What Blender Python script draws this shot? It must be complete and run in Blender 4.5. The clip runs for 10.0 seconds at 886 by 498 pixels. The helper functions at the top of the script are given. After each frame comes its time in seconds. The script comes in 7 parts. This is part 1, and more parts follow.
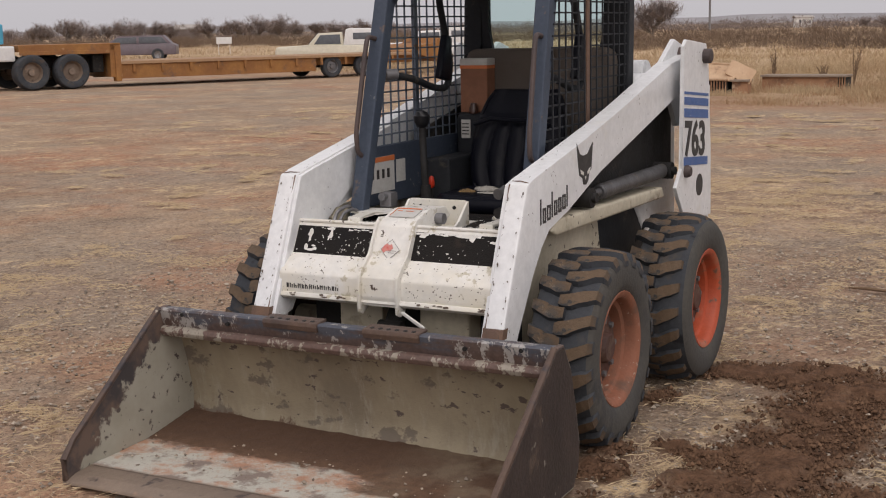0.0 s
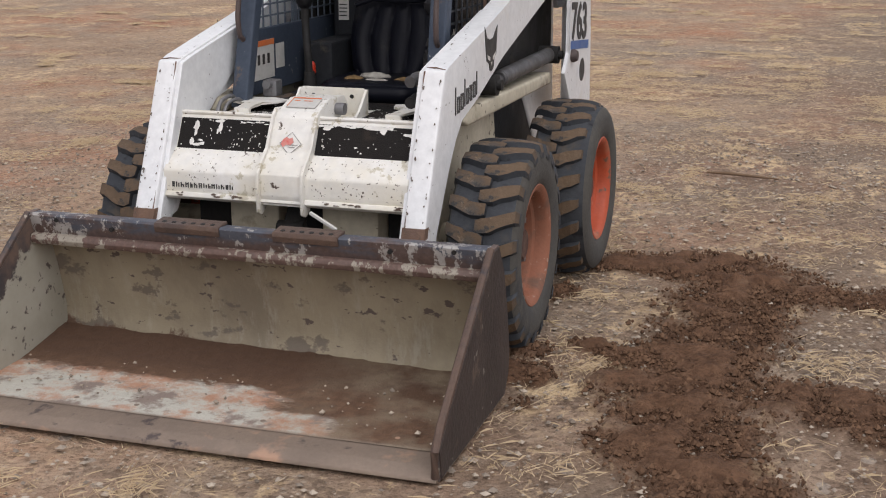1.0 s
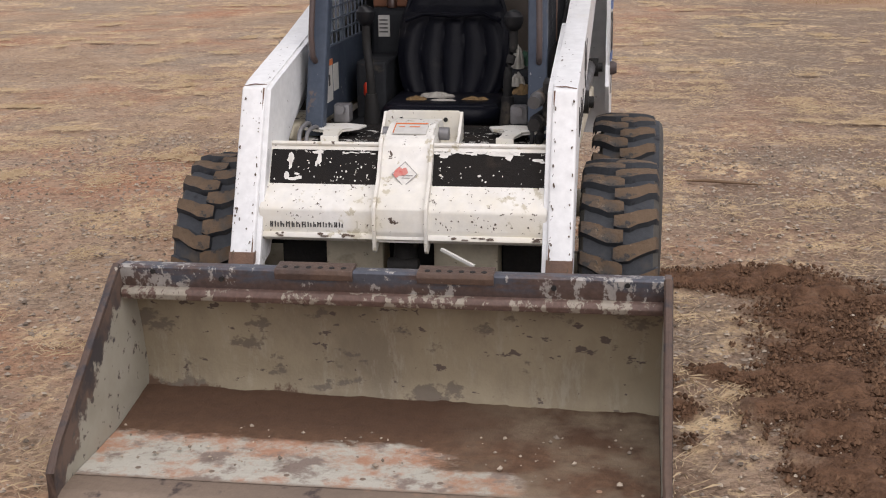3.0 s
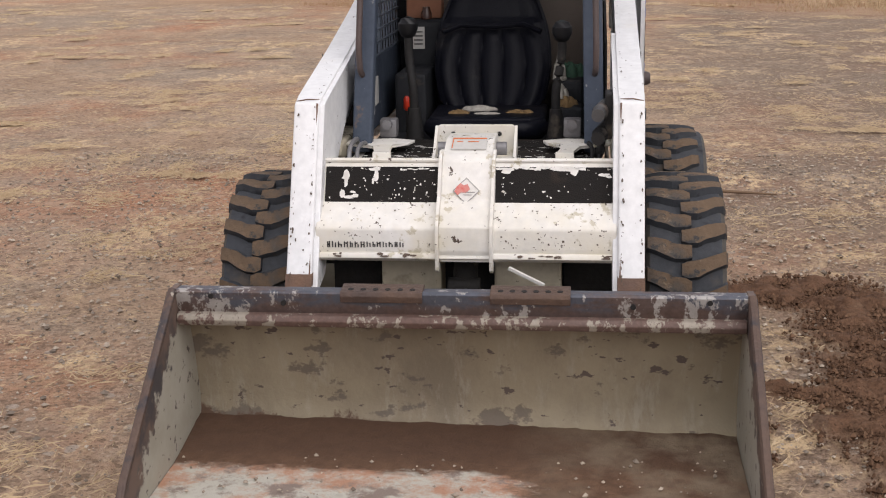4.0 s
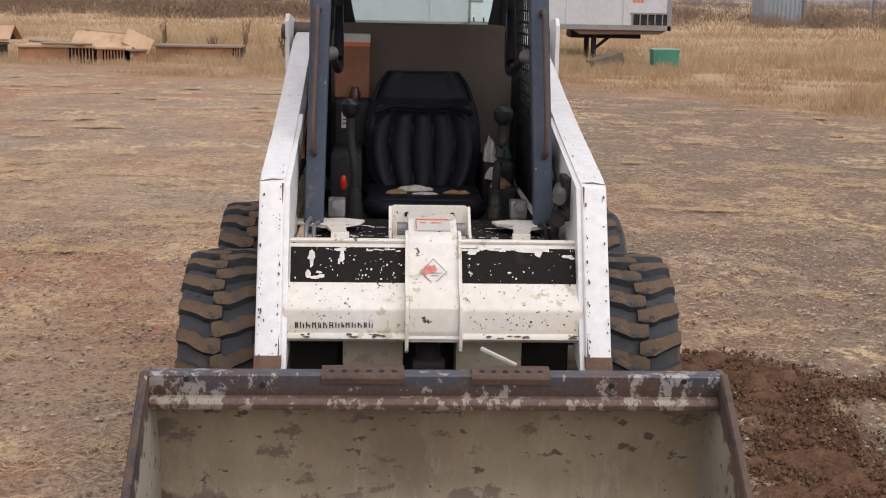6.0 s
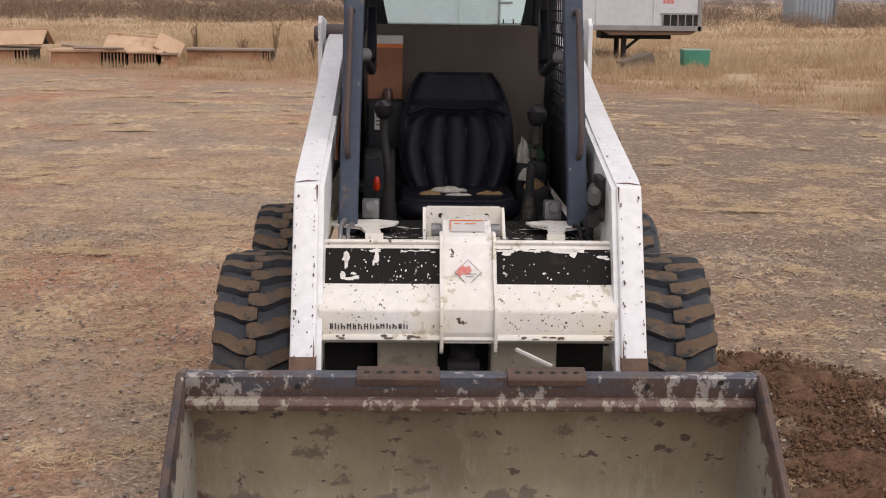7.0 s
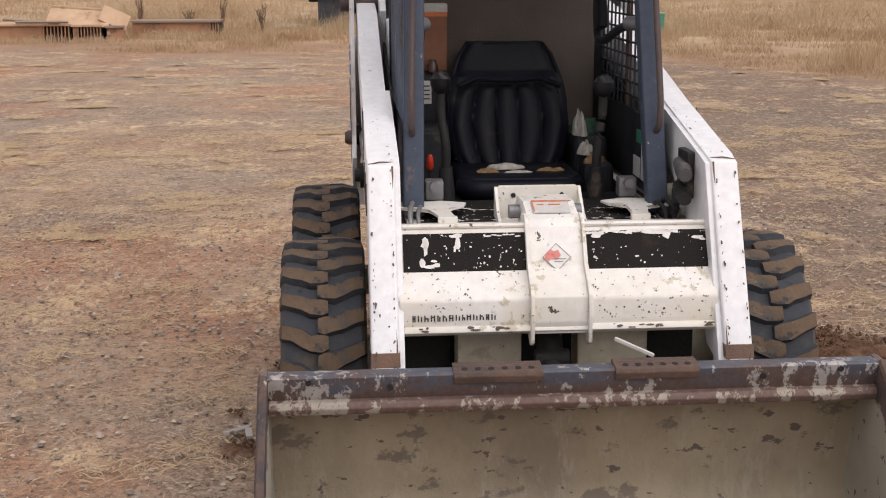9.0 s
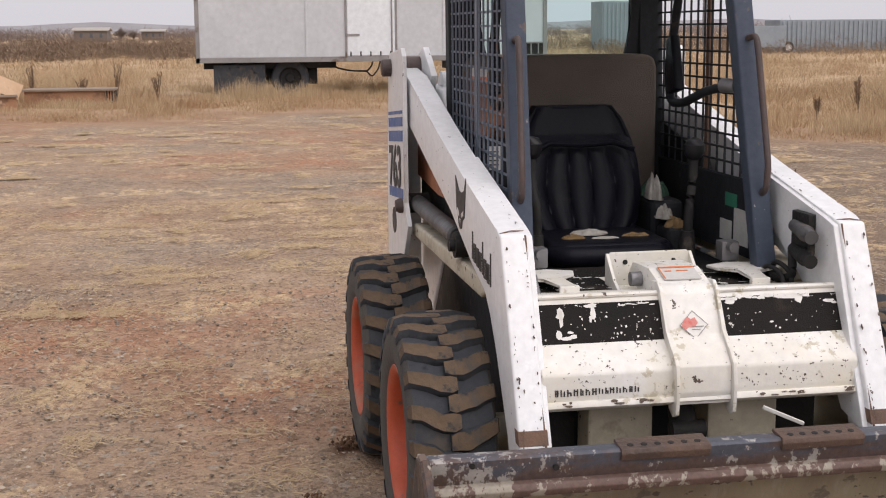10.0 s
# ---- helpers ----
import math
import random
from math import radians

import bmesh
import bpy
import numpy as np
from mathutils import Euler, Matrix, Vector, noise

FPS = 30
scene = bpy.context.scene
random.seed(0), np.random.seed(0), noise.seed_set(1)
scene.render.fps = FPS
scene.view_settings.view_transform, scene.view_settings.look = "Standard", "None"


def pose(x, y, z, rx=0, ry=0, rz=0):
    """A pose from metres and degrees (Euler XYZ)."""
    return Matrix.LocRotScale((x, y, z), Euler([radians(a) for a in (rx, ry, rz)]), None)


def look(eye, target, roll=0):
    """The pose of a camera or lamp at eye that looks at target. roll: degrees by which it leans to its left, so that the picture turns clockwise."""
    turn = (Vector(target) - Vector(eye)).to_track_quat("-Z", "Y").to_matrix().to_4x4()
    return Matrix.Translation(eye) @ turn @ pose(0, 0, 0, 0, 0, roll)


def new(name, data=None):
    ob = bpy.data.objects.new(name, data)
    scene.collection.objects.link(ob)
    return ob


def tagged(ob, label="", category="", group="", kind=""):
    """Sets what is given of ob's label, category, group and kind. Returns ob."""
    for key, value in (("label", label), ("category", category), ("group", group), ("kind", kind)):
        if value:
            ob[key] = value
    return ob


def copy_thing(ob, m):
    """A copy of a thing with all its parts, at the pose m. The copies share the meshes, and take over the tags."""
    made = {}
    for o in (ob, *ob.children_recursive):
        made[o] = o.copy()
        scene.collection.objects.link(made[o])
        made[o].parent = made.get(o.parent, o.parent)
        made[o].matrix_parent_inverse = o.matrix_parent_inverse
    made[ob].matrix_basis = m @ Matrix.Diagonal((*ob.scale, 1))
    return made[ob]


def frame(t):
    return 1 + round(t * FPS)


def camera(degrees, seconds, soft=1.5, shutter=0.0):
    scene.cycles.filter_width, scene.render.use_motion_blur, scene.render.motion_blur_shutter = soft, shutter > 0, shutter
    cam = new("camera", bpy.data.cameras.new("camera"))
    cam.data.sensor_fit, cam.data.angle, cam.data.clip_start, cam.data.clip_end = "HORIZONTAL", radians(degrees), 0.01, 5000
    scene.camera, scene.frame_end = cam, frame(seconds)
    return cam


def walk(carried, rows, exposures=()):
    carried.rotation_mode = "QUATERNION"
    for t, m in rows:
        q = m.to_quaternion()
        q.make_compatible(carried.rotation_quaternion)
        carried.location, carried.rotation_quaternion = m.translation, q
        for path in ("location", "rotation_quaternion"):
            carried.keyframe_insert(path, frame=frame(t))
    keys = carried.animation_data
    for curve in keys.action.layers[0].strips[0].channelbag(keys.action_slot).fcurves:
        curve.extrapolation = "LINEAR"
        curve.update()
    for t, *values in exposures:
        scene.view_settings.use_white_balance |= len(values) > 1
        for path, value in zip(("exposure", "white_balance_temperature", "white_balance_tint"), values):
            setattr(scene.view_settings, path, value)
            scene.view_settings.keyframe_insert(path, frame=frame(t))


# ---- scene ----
cam = camera(37.3, 10.0, soft=1.1)
PATH = [
    (0, (2.622, 3.75, 1.608), (1.652, 5.467, 1.275), -1.1),
    (0.5, (2.321, 3.847, 1.59), (1.426, 5.573, 1.123), -1.0),
    (1, (2.021, 3.87, 1.589), (1.376, 5.692, 1.078), -0.1),
    (1.5, (1.648, 3.827, 1.591), (1.153, 5.718, 1.17), -0.4),
    (1.8, (1.476, 3.821, 1.587), (0.965, 5.722, 1.228), -0.8),
    (2, (1.401, 3.874, 1.582), (0.853, 5.755, 1.183), -1.0),
    (2.5, (1.156, 3.925, 1.597), (0.628, 5.787, 1.095), -1.6),
    (2.7, (1.022, 3.922, 1.591), (0.572, 5.805, 1.089), -1.1),
    (3.8, (0.544, 3.973, 1.611), (0.287, 5.892, 1.11), -0.8),
    (4, (0.486, 4.012, 1.588), (0.213, 5.933, 1.101), -1.0),
    (4.5, (0.323, 3.993, 1.605), (0.093, 5.925, 1.144), -1.0),
    (5, (0.065, 3.939, 1.616), (0.044, 5.893, 1.191), 0.9),
    (5.5, (-0.05, 3.945, 1.626), (0.006, 5.906, 1.238), 1.3),
    (7, (-0.084, 3.958, 1.62), (-0.083, 5.922, 1.241), 0.7),
    (7.5, (-0.114, 3.958, 1.617), (-0.128, 5.917, 1.217), 0.7),
    (8, (-0.16, 4.02, 1.606), (-0.179, 5.975, 1.182), 0.3),
    (8.5, (-0.309, 4.14, 1.589), (-0.288, 6.092, 1.154), 0.3),
    (9, (-0.516, 4.264, 1.61), (-0.421, 6.215, 1.184), -0.2),
    (9.5, (-0.845, 4.372, 1.61), (-0.637, 6.325, 1.229), -0.4),
    (10, (-1.243, 4.492, 1.604), (-0.951, 6.442, 1.273), -0.5),
]
walk(cam, [(t, look(eye, target, roll)) for t, eye, target, roll in PATH], exposures=((0, -0.15, 6680, 16), (0.5, -0.04, 6420, 15), (1.5, 0.07, 6350, 14), (2.5, 0.14, 6520, 16), (5, 0.17, 6520, 16), (7, 0.09, 6650, 18), (9, 0.18, 6620, 18), (10, 0.2, 6560, 17)))

# ---- world ----
world = bpy.data.worlds.new("overcast_sky")
scene.world = world
world.use_nodes = True
wt = world.node_tree
wt.nodes.clear()
w_out = wt.nodes.new("ShaderNodeOutputWorld")
w_bg = wt.nodes.new("ShaderNodeBackground")
w_sky = wt.nodes.new("ShaderNodeTexSky")
w_sky.sky_type = "NISHITA"
w_sky.sun_disc = False
w_sky.sun_elevation = radians(64)
w_sky.sun_rotation = radians(180)
w_sky.dust_density = 4.0
w_sky.air_density = 1.0
w_hsv = wt.nodes.new("ShaderNodeHueSaturation")
w_hsv.inputs["Saturation"].default_value = 0.12
w_mix = wt.nodes.new("ShaderNodeMixRGB")
w_mix.inputs["Fac"].default_value = 0.8
w_mix.inputs["Color2"].default_value = (7.0, 7.05, 7.35, 1)
w_bg.inputs["Strength"].default_value = 0.1
wt.links.new(w_sky.outputs["Color"], w_hsv.inputs["Color"])
wt.links.new(w_hsv.outputs["Color"], w_mix.inputs["Color1"])
wt.links.new(w_mix.outputs["Color"], w_bg.inputs["Color"])
wt.links.new(w_bg.outputs["Background"], w_out.inputs["Surface"])

sun_data = bpy.data.lights.new("sun", "SUN")
sun_data.energy = 1.8
sun_data.angle = radians(75)
sun_data.color = (1.0, 0.97, 0.92)
sun = new("sun", sun_data)
sun.matrix_world = look((6.5, 0.5, 12.5), (0, 9, 0))


# ---- materials ----
def nodes_of(name):
    m = bpy.data.materials.new(name)
    m.use_nodes = True
    return m, m.node_tree, m.node_tree.nodes["Principled BSDF"]


def rgba(c):
    return (c[0], c[1], c[2], 1)


def noise_node(t, scale, detail=4, rough=0.55, coord="Object", stretch=None, seed=None):
    n = t.nodes.new("ShaderNodeTexNoise")
    n.inputs["Scale"].default_value = scale
    n.inputs["Detail"].default_value = detail
    n.inputs["Roughness"].default_value = rough
    tc = t.nodes.new("ShaderNodeTexCoord")
    src = tc.outputs[coord]
    if stretch or seed:
        mp = t.nodes.new("ShaderNodeMapping")
        if stretch:
            mp.inputs["Scale"].default_value = stretch
        if seed:
            mp.inputs["Location"].default_value = (seed, seed * 1.7, seed * 0.6)
        t.links.new(src, mp.inputs["Vector"])
        src = mp.outputs["Vector"]
    t.links.new(src, n.inputs["Vector"])
    return n.outputs["Fac"]


def ramp(t, fac, lo, hi):
    r = t.nodes.new("ShaderNodeMapRange")
    r.inputs["From Min"].default_value = lo
    r.inputs["From Max"].default_value = hi
    t.links.new(fac, r.inputs["Value"])
    return r.outputs["Result"]


def blend(t, fac, a, b):
    n = t.nodes.new("ShaderNodeMixRGB")
    for key, v in (("Fac", fac), ("Color1", a), ("Color2", b)):
        if hasattr(v, "is_linked"):
            t.links.new(v, n.inputs[key])
        elif key == "Fac":
            n.inputs[key].default_value = v
        else:
            n.inputs[key].default_value = rgba(v)
    return n.outputs["Color"]


def math_node(t, op, a, b=None):
    n = t.nodes.new("ShaderNodeMath")
    n.operation = op
    n.use_clamp = op in ("MULTIPLY", "ADD", "SUBTRACT", "MAXIMUM", "MINIMUM")
    for i, v in enumerate((a, b)):
        if v is None:
            continue
        if hasattr(v, "is_linked"):
            t.links.new(v, n.inputs[i])
        else:
            n.inputs[i].default_value = v
    return n.outputs["Value"]


def bump(t, bsdf, fac, strength, dist=0.01):
    n = t.nodes.new("ShaderNodeBump")
    n.inputs["Strength"].default_value = strength
    n.inputs["Distance"].default_value = dist
    t.links.new(fac, n.inputs["Height"])
    t.links.new(n.outputs["Normal"], bsdf.inputs["Normal"])


def surface(name, c1, c2, scale=6, rough=0.6, metal=0.0, fine=60, rel=0.2, chips=(), seed=None, spec=0.5):
    """Two tones in large and fine noise, then layers of chips or stains: (colour, scale, threshold, softness)."""
    m, t, b = nodes_of(name)
    big = ramp(t, noise_node(t, scale, 5, 0.6, seed=seed), 0.3, 0.7)
    small = ramp(t, noise_node(t, fine, 3, 0.6), 0.3, 0.7)
    col = blend(t, big, c1, c2)
    col = blend(t, math_node(t, "MULTIPLY", small, 0.35), col, [0.6 * v for v in c1])
    for i, (c, sc, th, soft) in enumerate(chips):
        low = t.nodes.new("ShaderNodeMath")
        low.operation = "MULTIPLY_ADD"
        t.links.new(noise_node(t, sc * 0.17, 3, 0.5, seed=9.7 + i * 3.1), low.inputs[0])
        low.inputs[1].default_value = 0.45
        low.inputs[2].default_value = -0.225
        both = t.nodes.new("ShaderNodeMath")
        t.links.new(low.outputs[0], both.inputs[0])
        t.links.new(noise_node(t, sc, 4, 0.62, seed=3.1 + i * 2.3 + (seed or 0)), both.inputs[1])
        f = ramp(t, both.outputs[0], th, th + soft)
        col = blend(t, f, col, c)
    t.links.new(col, b.inputs["Base Color"])
    b.inputs["Metallic"].default_value = metal
    b.inputs["Specular IOR Level"].default_value = spec
    r = t.nodes.new("ShaderNodeMapRange")
    r.inputs["To Min"].default_value = max(0.05, rough - 0.12)
    r.inputs["To Max"].default_value = min(1.0, rough + 0.15)
    t.links.new(big, r.inputs["Value"])
    t.links.new(r.outputs["Result"], b.inputs["Roughness"])
    bump(t, b, small, rel, 0.004)
    return m


WHITE = surface("white_paint", (0.82, 0.83, 0.84), (0.76, 0.765, 0.76), 3, 0.38, fine=30, rel=0.08,
                chips=(((0.66, 0.63, 0.56), 5, 0.62, 0.25), ((0.10, 0.07, 0.05), 60, 0.715, 0.015)))
WORN = surface("worn_white_paint", (0.81, 0.80, 0.77), (0.70, 0.67, 0.59), 4, 0.45, fine=30, rel=0.12,
               chips=(((0.68, 0.635, 0.53), 4, 0.52, 0.22), ((0.50, 0.46, 0.36), 22, 0.61, 0.05), ((0.09, 0.065, 0.05), 75, 0.70, 0.015), ((0.08, 0.055, 0.04), 26, 0.70, 0.015)))
CREAM = surface("cream_frame_paint", (0.60, 0.55, 0.43), (0.44, 0.39, 0.29), 5, 0.6, fine=40, rel=0.15,
                chips=(((0.20, 0.15, 0.10), 8, 0.60, 0.15), ((0.07, 0.05, 0.04), 26, 0.66, 0.03)))
BLACKPANEL = surface("black_grip_panel", (0.013, 0.012, 0.012), (0.024, 0.021, 0.019), 6, 0.75, fine=220, rel=0.5, spec=0.15,
                     chips=(((0.06, 0.045, 0.035), 5, 0.55, 0.2), ((0.60, 0.58, 0.52), 70, 0.70, 0.015)))
RUBBER = surface("tyre_rubber", (0.040, 0.044, 0.052), (0.070, 0.074, 0.080), 5, 0.75, fine=50, spec=0.2, rel=0.3,
                 chips=(((0.11, 0.085, 0.06), 6, 0.56, 0.22), ((0.022, 0.023, 0.026), 9, 0.6, 0.1)))
SIDEWALL = surface("dusty_sidewall", (0.055, 0.053, 0.050), (0.095, 0.088, 0.075), 5, 0.85, fine=60, rel=0.3,
                   chips=(((0.045, 0.044, 0.044), 9, 0.58, 0.15),))
LUGTOP = surface("dusty_lug", (0.125, 0.080, 0.046), (0.075, 0.054, 0.037), 9, 0.9, fine=70, rel=0.4,
                 chips=(((0.052, 0.051, 0.050), 8, 0.50, 0.2), ((0.20, 0.15, 0.10), 30, 0.64, 0.08), ((0.034, 0.033, 0.033), 24, 0.62, 0.06)))
DUSTYRIM = surface("dusty_orange_rim", (0.36, 0.125, 0.065), (0.20, 0.10, 0.065), 5, 0.75, fine=60, rel=0.25,
                   chips=(((0.11, 0.075, 0.055), 8, 0.50, 0.2), ((0.42, 0.34, 0.27), 26, 0.62, 0.06)))
ORANGE = surface("orange_rim_paint", (0.54, 0.09, 0.032), (0.42, 0.08, 0.033), 5, 0.55, fine=60, rel=0.2,
                 chips=(((0.30, 0.17, 0.10), 6, 0.52, 0.25), ((0.16, 0.09, 0.06), 20, 0.62, 0.06)))
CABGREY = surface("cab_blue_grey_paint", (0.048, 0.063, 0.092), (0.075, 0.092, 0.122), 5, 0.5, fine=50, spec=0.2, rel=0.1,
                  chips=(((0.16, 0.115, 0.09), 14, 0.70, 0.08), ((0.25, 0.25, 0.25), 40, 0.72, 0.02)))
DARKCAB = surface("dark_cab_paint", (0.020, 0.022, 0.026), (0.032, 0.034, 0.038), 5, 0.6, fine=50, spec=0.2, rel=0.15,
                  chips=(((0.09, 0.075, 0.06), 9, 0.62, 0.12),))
RUSTROD = surface("rusty_rod", (0.085, 0.055, 0.047), (0.06, 0.05, 0.052), 9, 0.6, fine=80, rel=0.3)
VINYL = surface("black_vinyl", (0.005, 0.0056, 0.0095), (0.009, 0.0095, 0.015), 5, 0.40, fine=120, rel=0.14, spec=0.12,
                chips=(((0.03, 0.027, 0.025), 6, 0.62, 0.2),))
OLIVE = surface("olive_fabric", (0.125, 0.104, 0.09), (0.175, 0.147, 0.126), 3, 0.95, fine=260, rel=0.5, spec=0.1)
CARDBOARD = surface("brown_cardboard", (0.30, 0.13, 0.07), (0.22, 0.10, 0.06), 5, 0.8, fine=40, rel=0.15)
# rust brown, darkened further for the shade deep in the rim
RIMDISC = surface("rusty_shaded_disc", (0.075, 0.036, 0.027), (0.12, 0.048, 0.032), 6, 0.8, fine=60, rel=0.3,
                  chips=(((0.15, 0.10, 0.07), 7, 0.5, 0.2),))
STEEL = surface("dull_steel", (0.25, 0.25, 0.26), (0.16, 0.15, 0.15), 8, 0.5, 0.5, fine=80, rel=0.2,
                chips=(((0.12, 0.085, 0.06), 12, 0.62, 0.1),))
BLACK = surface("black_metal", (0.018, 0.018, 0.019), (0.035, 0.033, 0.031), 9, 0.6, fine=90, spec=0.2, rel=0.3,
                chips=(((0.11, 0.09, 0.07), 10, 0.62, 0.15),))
PALE = surface("pale_label", (0.62, 0.61, 0.58), (0.50, 0.49, 0.46), 9, 0.6, fine=70, rel=0.05)
DARKINK = surface("dark_ink", (0.035, 0.033, 0.033), (0.05, 0.046, 0.043), 20, 0.6, rel=0.05,
                  chips=(((0.70, 0.68, 0.62), 80, 0.74, 0.02),))
BLUEINK = surface("blue_stripe", (0.055, 0.125, 0.33), (0.08, 0.16, 0.38), 20, 0.5, rel=0.05,
                  chips=(((0.75, 0.74, 0.70), 60, 0.70, 0.02),))
REDINK = surface("red_ink", (0.58, 0.09, 0.07), (0.72, 0.40, 0.35), 60, 0.6, rel=0.05)
ORANGEINK = surface("orange_ink", (0.70, 0.17, 0.04), (0.62, 0.2, 0.08), 20, 0.6, rel=0.05)
REDKNOB = surface("red_plastic", (0.70, 0.05, 0.02), (0.6, 0.05, 0.02), 10, 0.35, rel=0.02)
RUST = surface("rust_patch", (0.12, 0.07, 0.05), (0.20, 0.12, 0.08), 20, 0.8, fine=80, rel=0.4)

FLAKEWHITE = surface("white_flakes", (0.80, 0.79, 0.76), (0.70, 0.68, 0.63), 9, 0.5, rel=0.05)
KNOB = surface("black_knob_plastic", (0.010, 0.010, 0.012), (0.016, 0.016, 0.018), 9, 0.45, rel=0.05, spec=0.3)
CYLSTEEL = surface("dark_cylinder_steel", (0.10, 0.10, 0.105), (0.07, 0.066, 0.063), 8, 0.5, 0.2, fine=80, rel=0.2,
                   chips=(((0.14, 0.10, 0.07), 8, 0.58, 0.15),))
# mesh paint lightened for the sky light on the left side
MESHLIT = surface("lit_mesh_paint", (0.12, 0.145, 0.185), (0.085, 0.105, 0.14), 8, 0.5, fine=80, rel=0.1,
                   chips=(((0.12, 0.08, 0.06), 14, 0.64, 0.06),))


def bucket_paint():
    m, t, b = nodes_of("scraped_bucket_paint")
    big = ramp(t, noise_node(t, 3, 5, 0.6), 0.3, 0.7)
    col = blend(t, big, (0.315, 0.265, 0.182), (0.25, 0.205, 0.136))
    grime = ramp(t, noise_node(t, 2.2, 6, 0.68, stretch=(1.2, 1, 0.7), seed=12.4), 0.47, 0.66)
    col = blend(t, math_node(t, "MULTIPLY", grime, 0.75), col, (0.175, 0.142, 0.10))
    wash = ramp(t, noise_node(t, 9, 6, 0.75, stretch=(1.6, 1, 0.4), seed=17.4), 0.54, 0.66)
    col = blend(t, math_node(t, "MULTIPLY", wash, 0.45), col, (0.37, 0.335, 0.265))
    # dull scrapes, drawn out sideways
    scr = ramp(t, noise_node(t, 7, 5, 0.65, stretch=(1.0, 2, 1.3), seed=4.4), 0.585, 0.625)
    col = blend(t, math_node(t, "MULTIPLY", scr, 0.8), col, (0.12, 0.095, 0.075))
    scr2 = ramp(t, noise_node(t, 22, 4, 0.6, stretch=(0.7, 1, 1.3), seed=8.2), 0.635, 0.66)
    col = blend(t, scr2, col, (0.10, 0.075, 0.06))
    # dried mud that reaches up from the floor with a ragged edge
    tc = t.nodes.new("ShaderNodeTexCoord")
    sep = t.nodes.new("ShaderNodeSeparateXYZ")
    t.links.new(tc.outputs["Object"], sep.inputs[0])
    wob = noise_node(t, 7, 7, 0.75, stretch=(1, 1, 0.6), seed=2.0)
    lvl = math_node(t, "MULTIPLY", wob, 0.17)
    n = t.nodes.new("ShaderNodeMath")
    n.operation = "SUBTRACT"
    t.links.new(lvl, n.inputs[0])
    t.links.new(sep.outputs["Z"], n.inputs[1])
    slope = t.nodes.new("ShaderNodeMath")
    slope.operation = "MULTIPLY_ADD"
    t.links.new(sep.outputs["X"], slope.inputs[0])
    slope.inputs[1].default_value = -0.035
    t.links.new(n.outputs[0], slope.inputs[2])
    mud = ramp(t, slope.outputs[0], 0.008, 0.02)
    col = blend(t, mud, col, blend(t, ramp(t, noise_node(t, 30, 4, 0.6, seed=2.7), 0.3, 0.7), (0.085, 0.046, 0.027), (0.125, 0.072, 0.043)))
    t.links.new(col, b.inputs["Base Color"])
    b.inputs["Roughness"].default_value = 0.72
    bump(t, b, ramp(t, noise_node(t, 60, 4, 0.6), 0.3, 0.7), 0.25, 0.004)
    return m


def bucket_floor_mat():
    m, t, b = nodes_of("muddy_bucket_floor")
    tc = t.nodes.new("ShaderNodeTexCoord")
    sep = t.nodes.new("ShaderNodeSeparateXYZ")
    t.links.new(tc.outputs["Object"], sep.inputs[0])
    grain = ramp(t, noise_node(t, 26, 5, 0.65), 0.3, 0.7)
    col = blend(t, grain, (0.082, 0.042, 0.023), (0.16, 0.088, 0.05))
    # the mud is darker brown in a strip along the back
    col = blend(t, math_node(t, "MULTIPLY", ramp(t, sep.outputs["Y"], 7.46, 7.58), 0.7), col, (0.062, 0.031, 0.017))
    # bare worn patches near the lip: grey paint and pinkish primer
    main = math_node(t, "MULTIPLY", ramp(t, sep.outputs["Y"], 7.56, 7.42), ramp(t, sep.outputs["X"], 0.45, 0.08))
    off = t.nodes.new("ShaderNodeMath")
    off.operation = "ADD"
    t.links.new(sep.outputs["X"], off.inputs[0])
    off.inputs[1].default_value = -0.30
    side = math_node(t, "MULTIPLY", ramp(t, sep.outputs["Y"], 7.38, 7.29), ramp(t, math_node(t, "ABSOLUTE", off.outputs[0]), 0.26, 0.10))
    zone = math_node(t, "MULTIPLY", math_node(t, "MAXIMUM", main, side), 0.68)
    zone = math_node(t, "ADD", zone, math_node(t, "MULTIPLY", noise_node(t, 5.0, 10, 0.72, stretch=(0.8, 1.6, 1), seed=1.3), 0.6))
    zone = math_node(t, "SUBTRACT", zone, math_node(t, "MULTIPLY", noise_node(t, 34, 5, 0.7, stretch=(0.7, 1.5, 1), seed=4.9), 0.28))
    bare = math_node(t, "MULTIPLY", ramp(t, zone, 0.52, 0.68), 0.88)
    tone = ramp(t, noise_node(t, 4.5, 9, 0.72, seed=6.1), 0.45, 0.56)
    tone2 = ramp(t, noise_node(t, 7, 9, 0.72, seed=13.1), 0.53, 0.62)
    skin = blend(t, tone, (0.52, 0.505, 0.44), (0.46, 0.255, 0.165))
    skin = blend(t, tone2, skin, (0.25, 0.20, 0.17))
    col = blend(t, bare, col, skin)
    edge = ramp(t, sep.outputs["Y"], 7.19, 7.17)
    col = blend(t, edge, col, blend(t, grain, (0.17, 0.125, 0.095), (0.26, 0.20, 0.155)))
    dusty = math_node(t, "MULTIPLY", ramp(t, sep.outputs["X"], 0.15, 0.6), ramp(t, noise_node(t, 5, 4, 0.6, seed=3.3), 0.4, 0.6))
    col = blend(t, math_node(t, "MULTIPLY", dusty, 0.7), col, (0.27, 0.215, 0.15))
    t.links.new(col, b.inputs["Base Color"])
    b.inputs["Roughness"].default_value = 0.8
    bump(t, b, ramp(t, noise_node(t, 40, 5, 0.7), 0.2, 0.8), 0.5, 0.01)
    return m


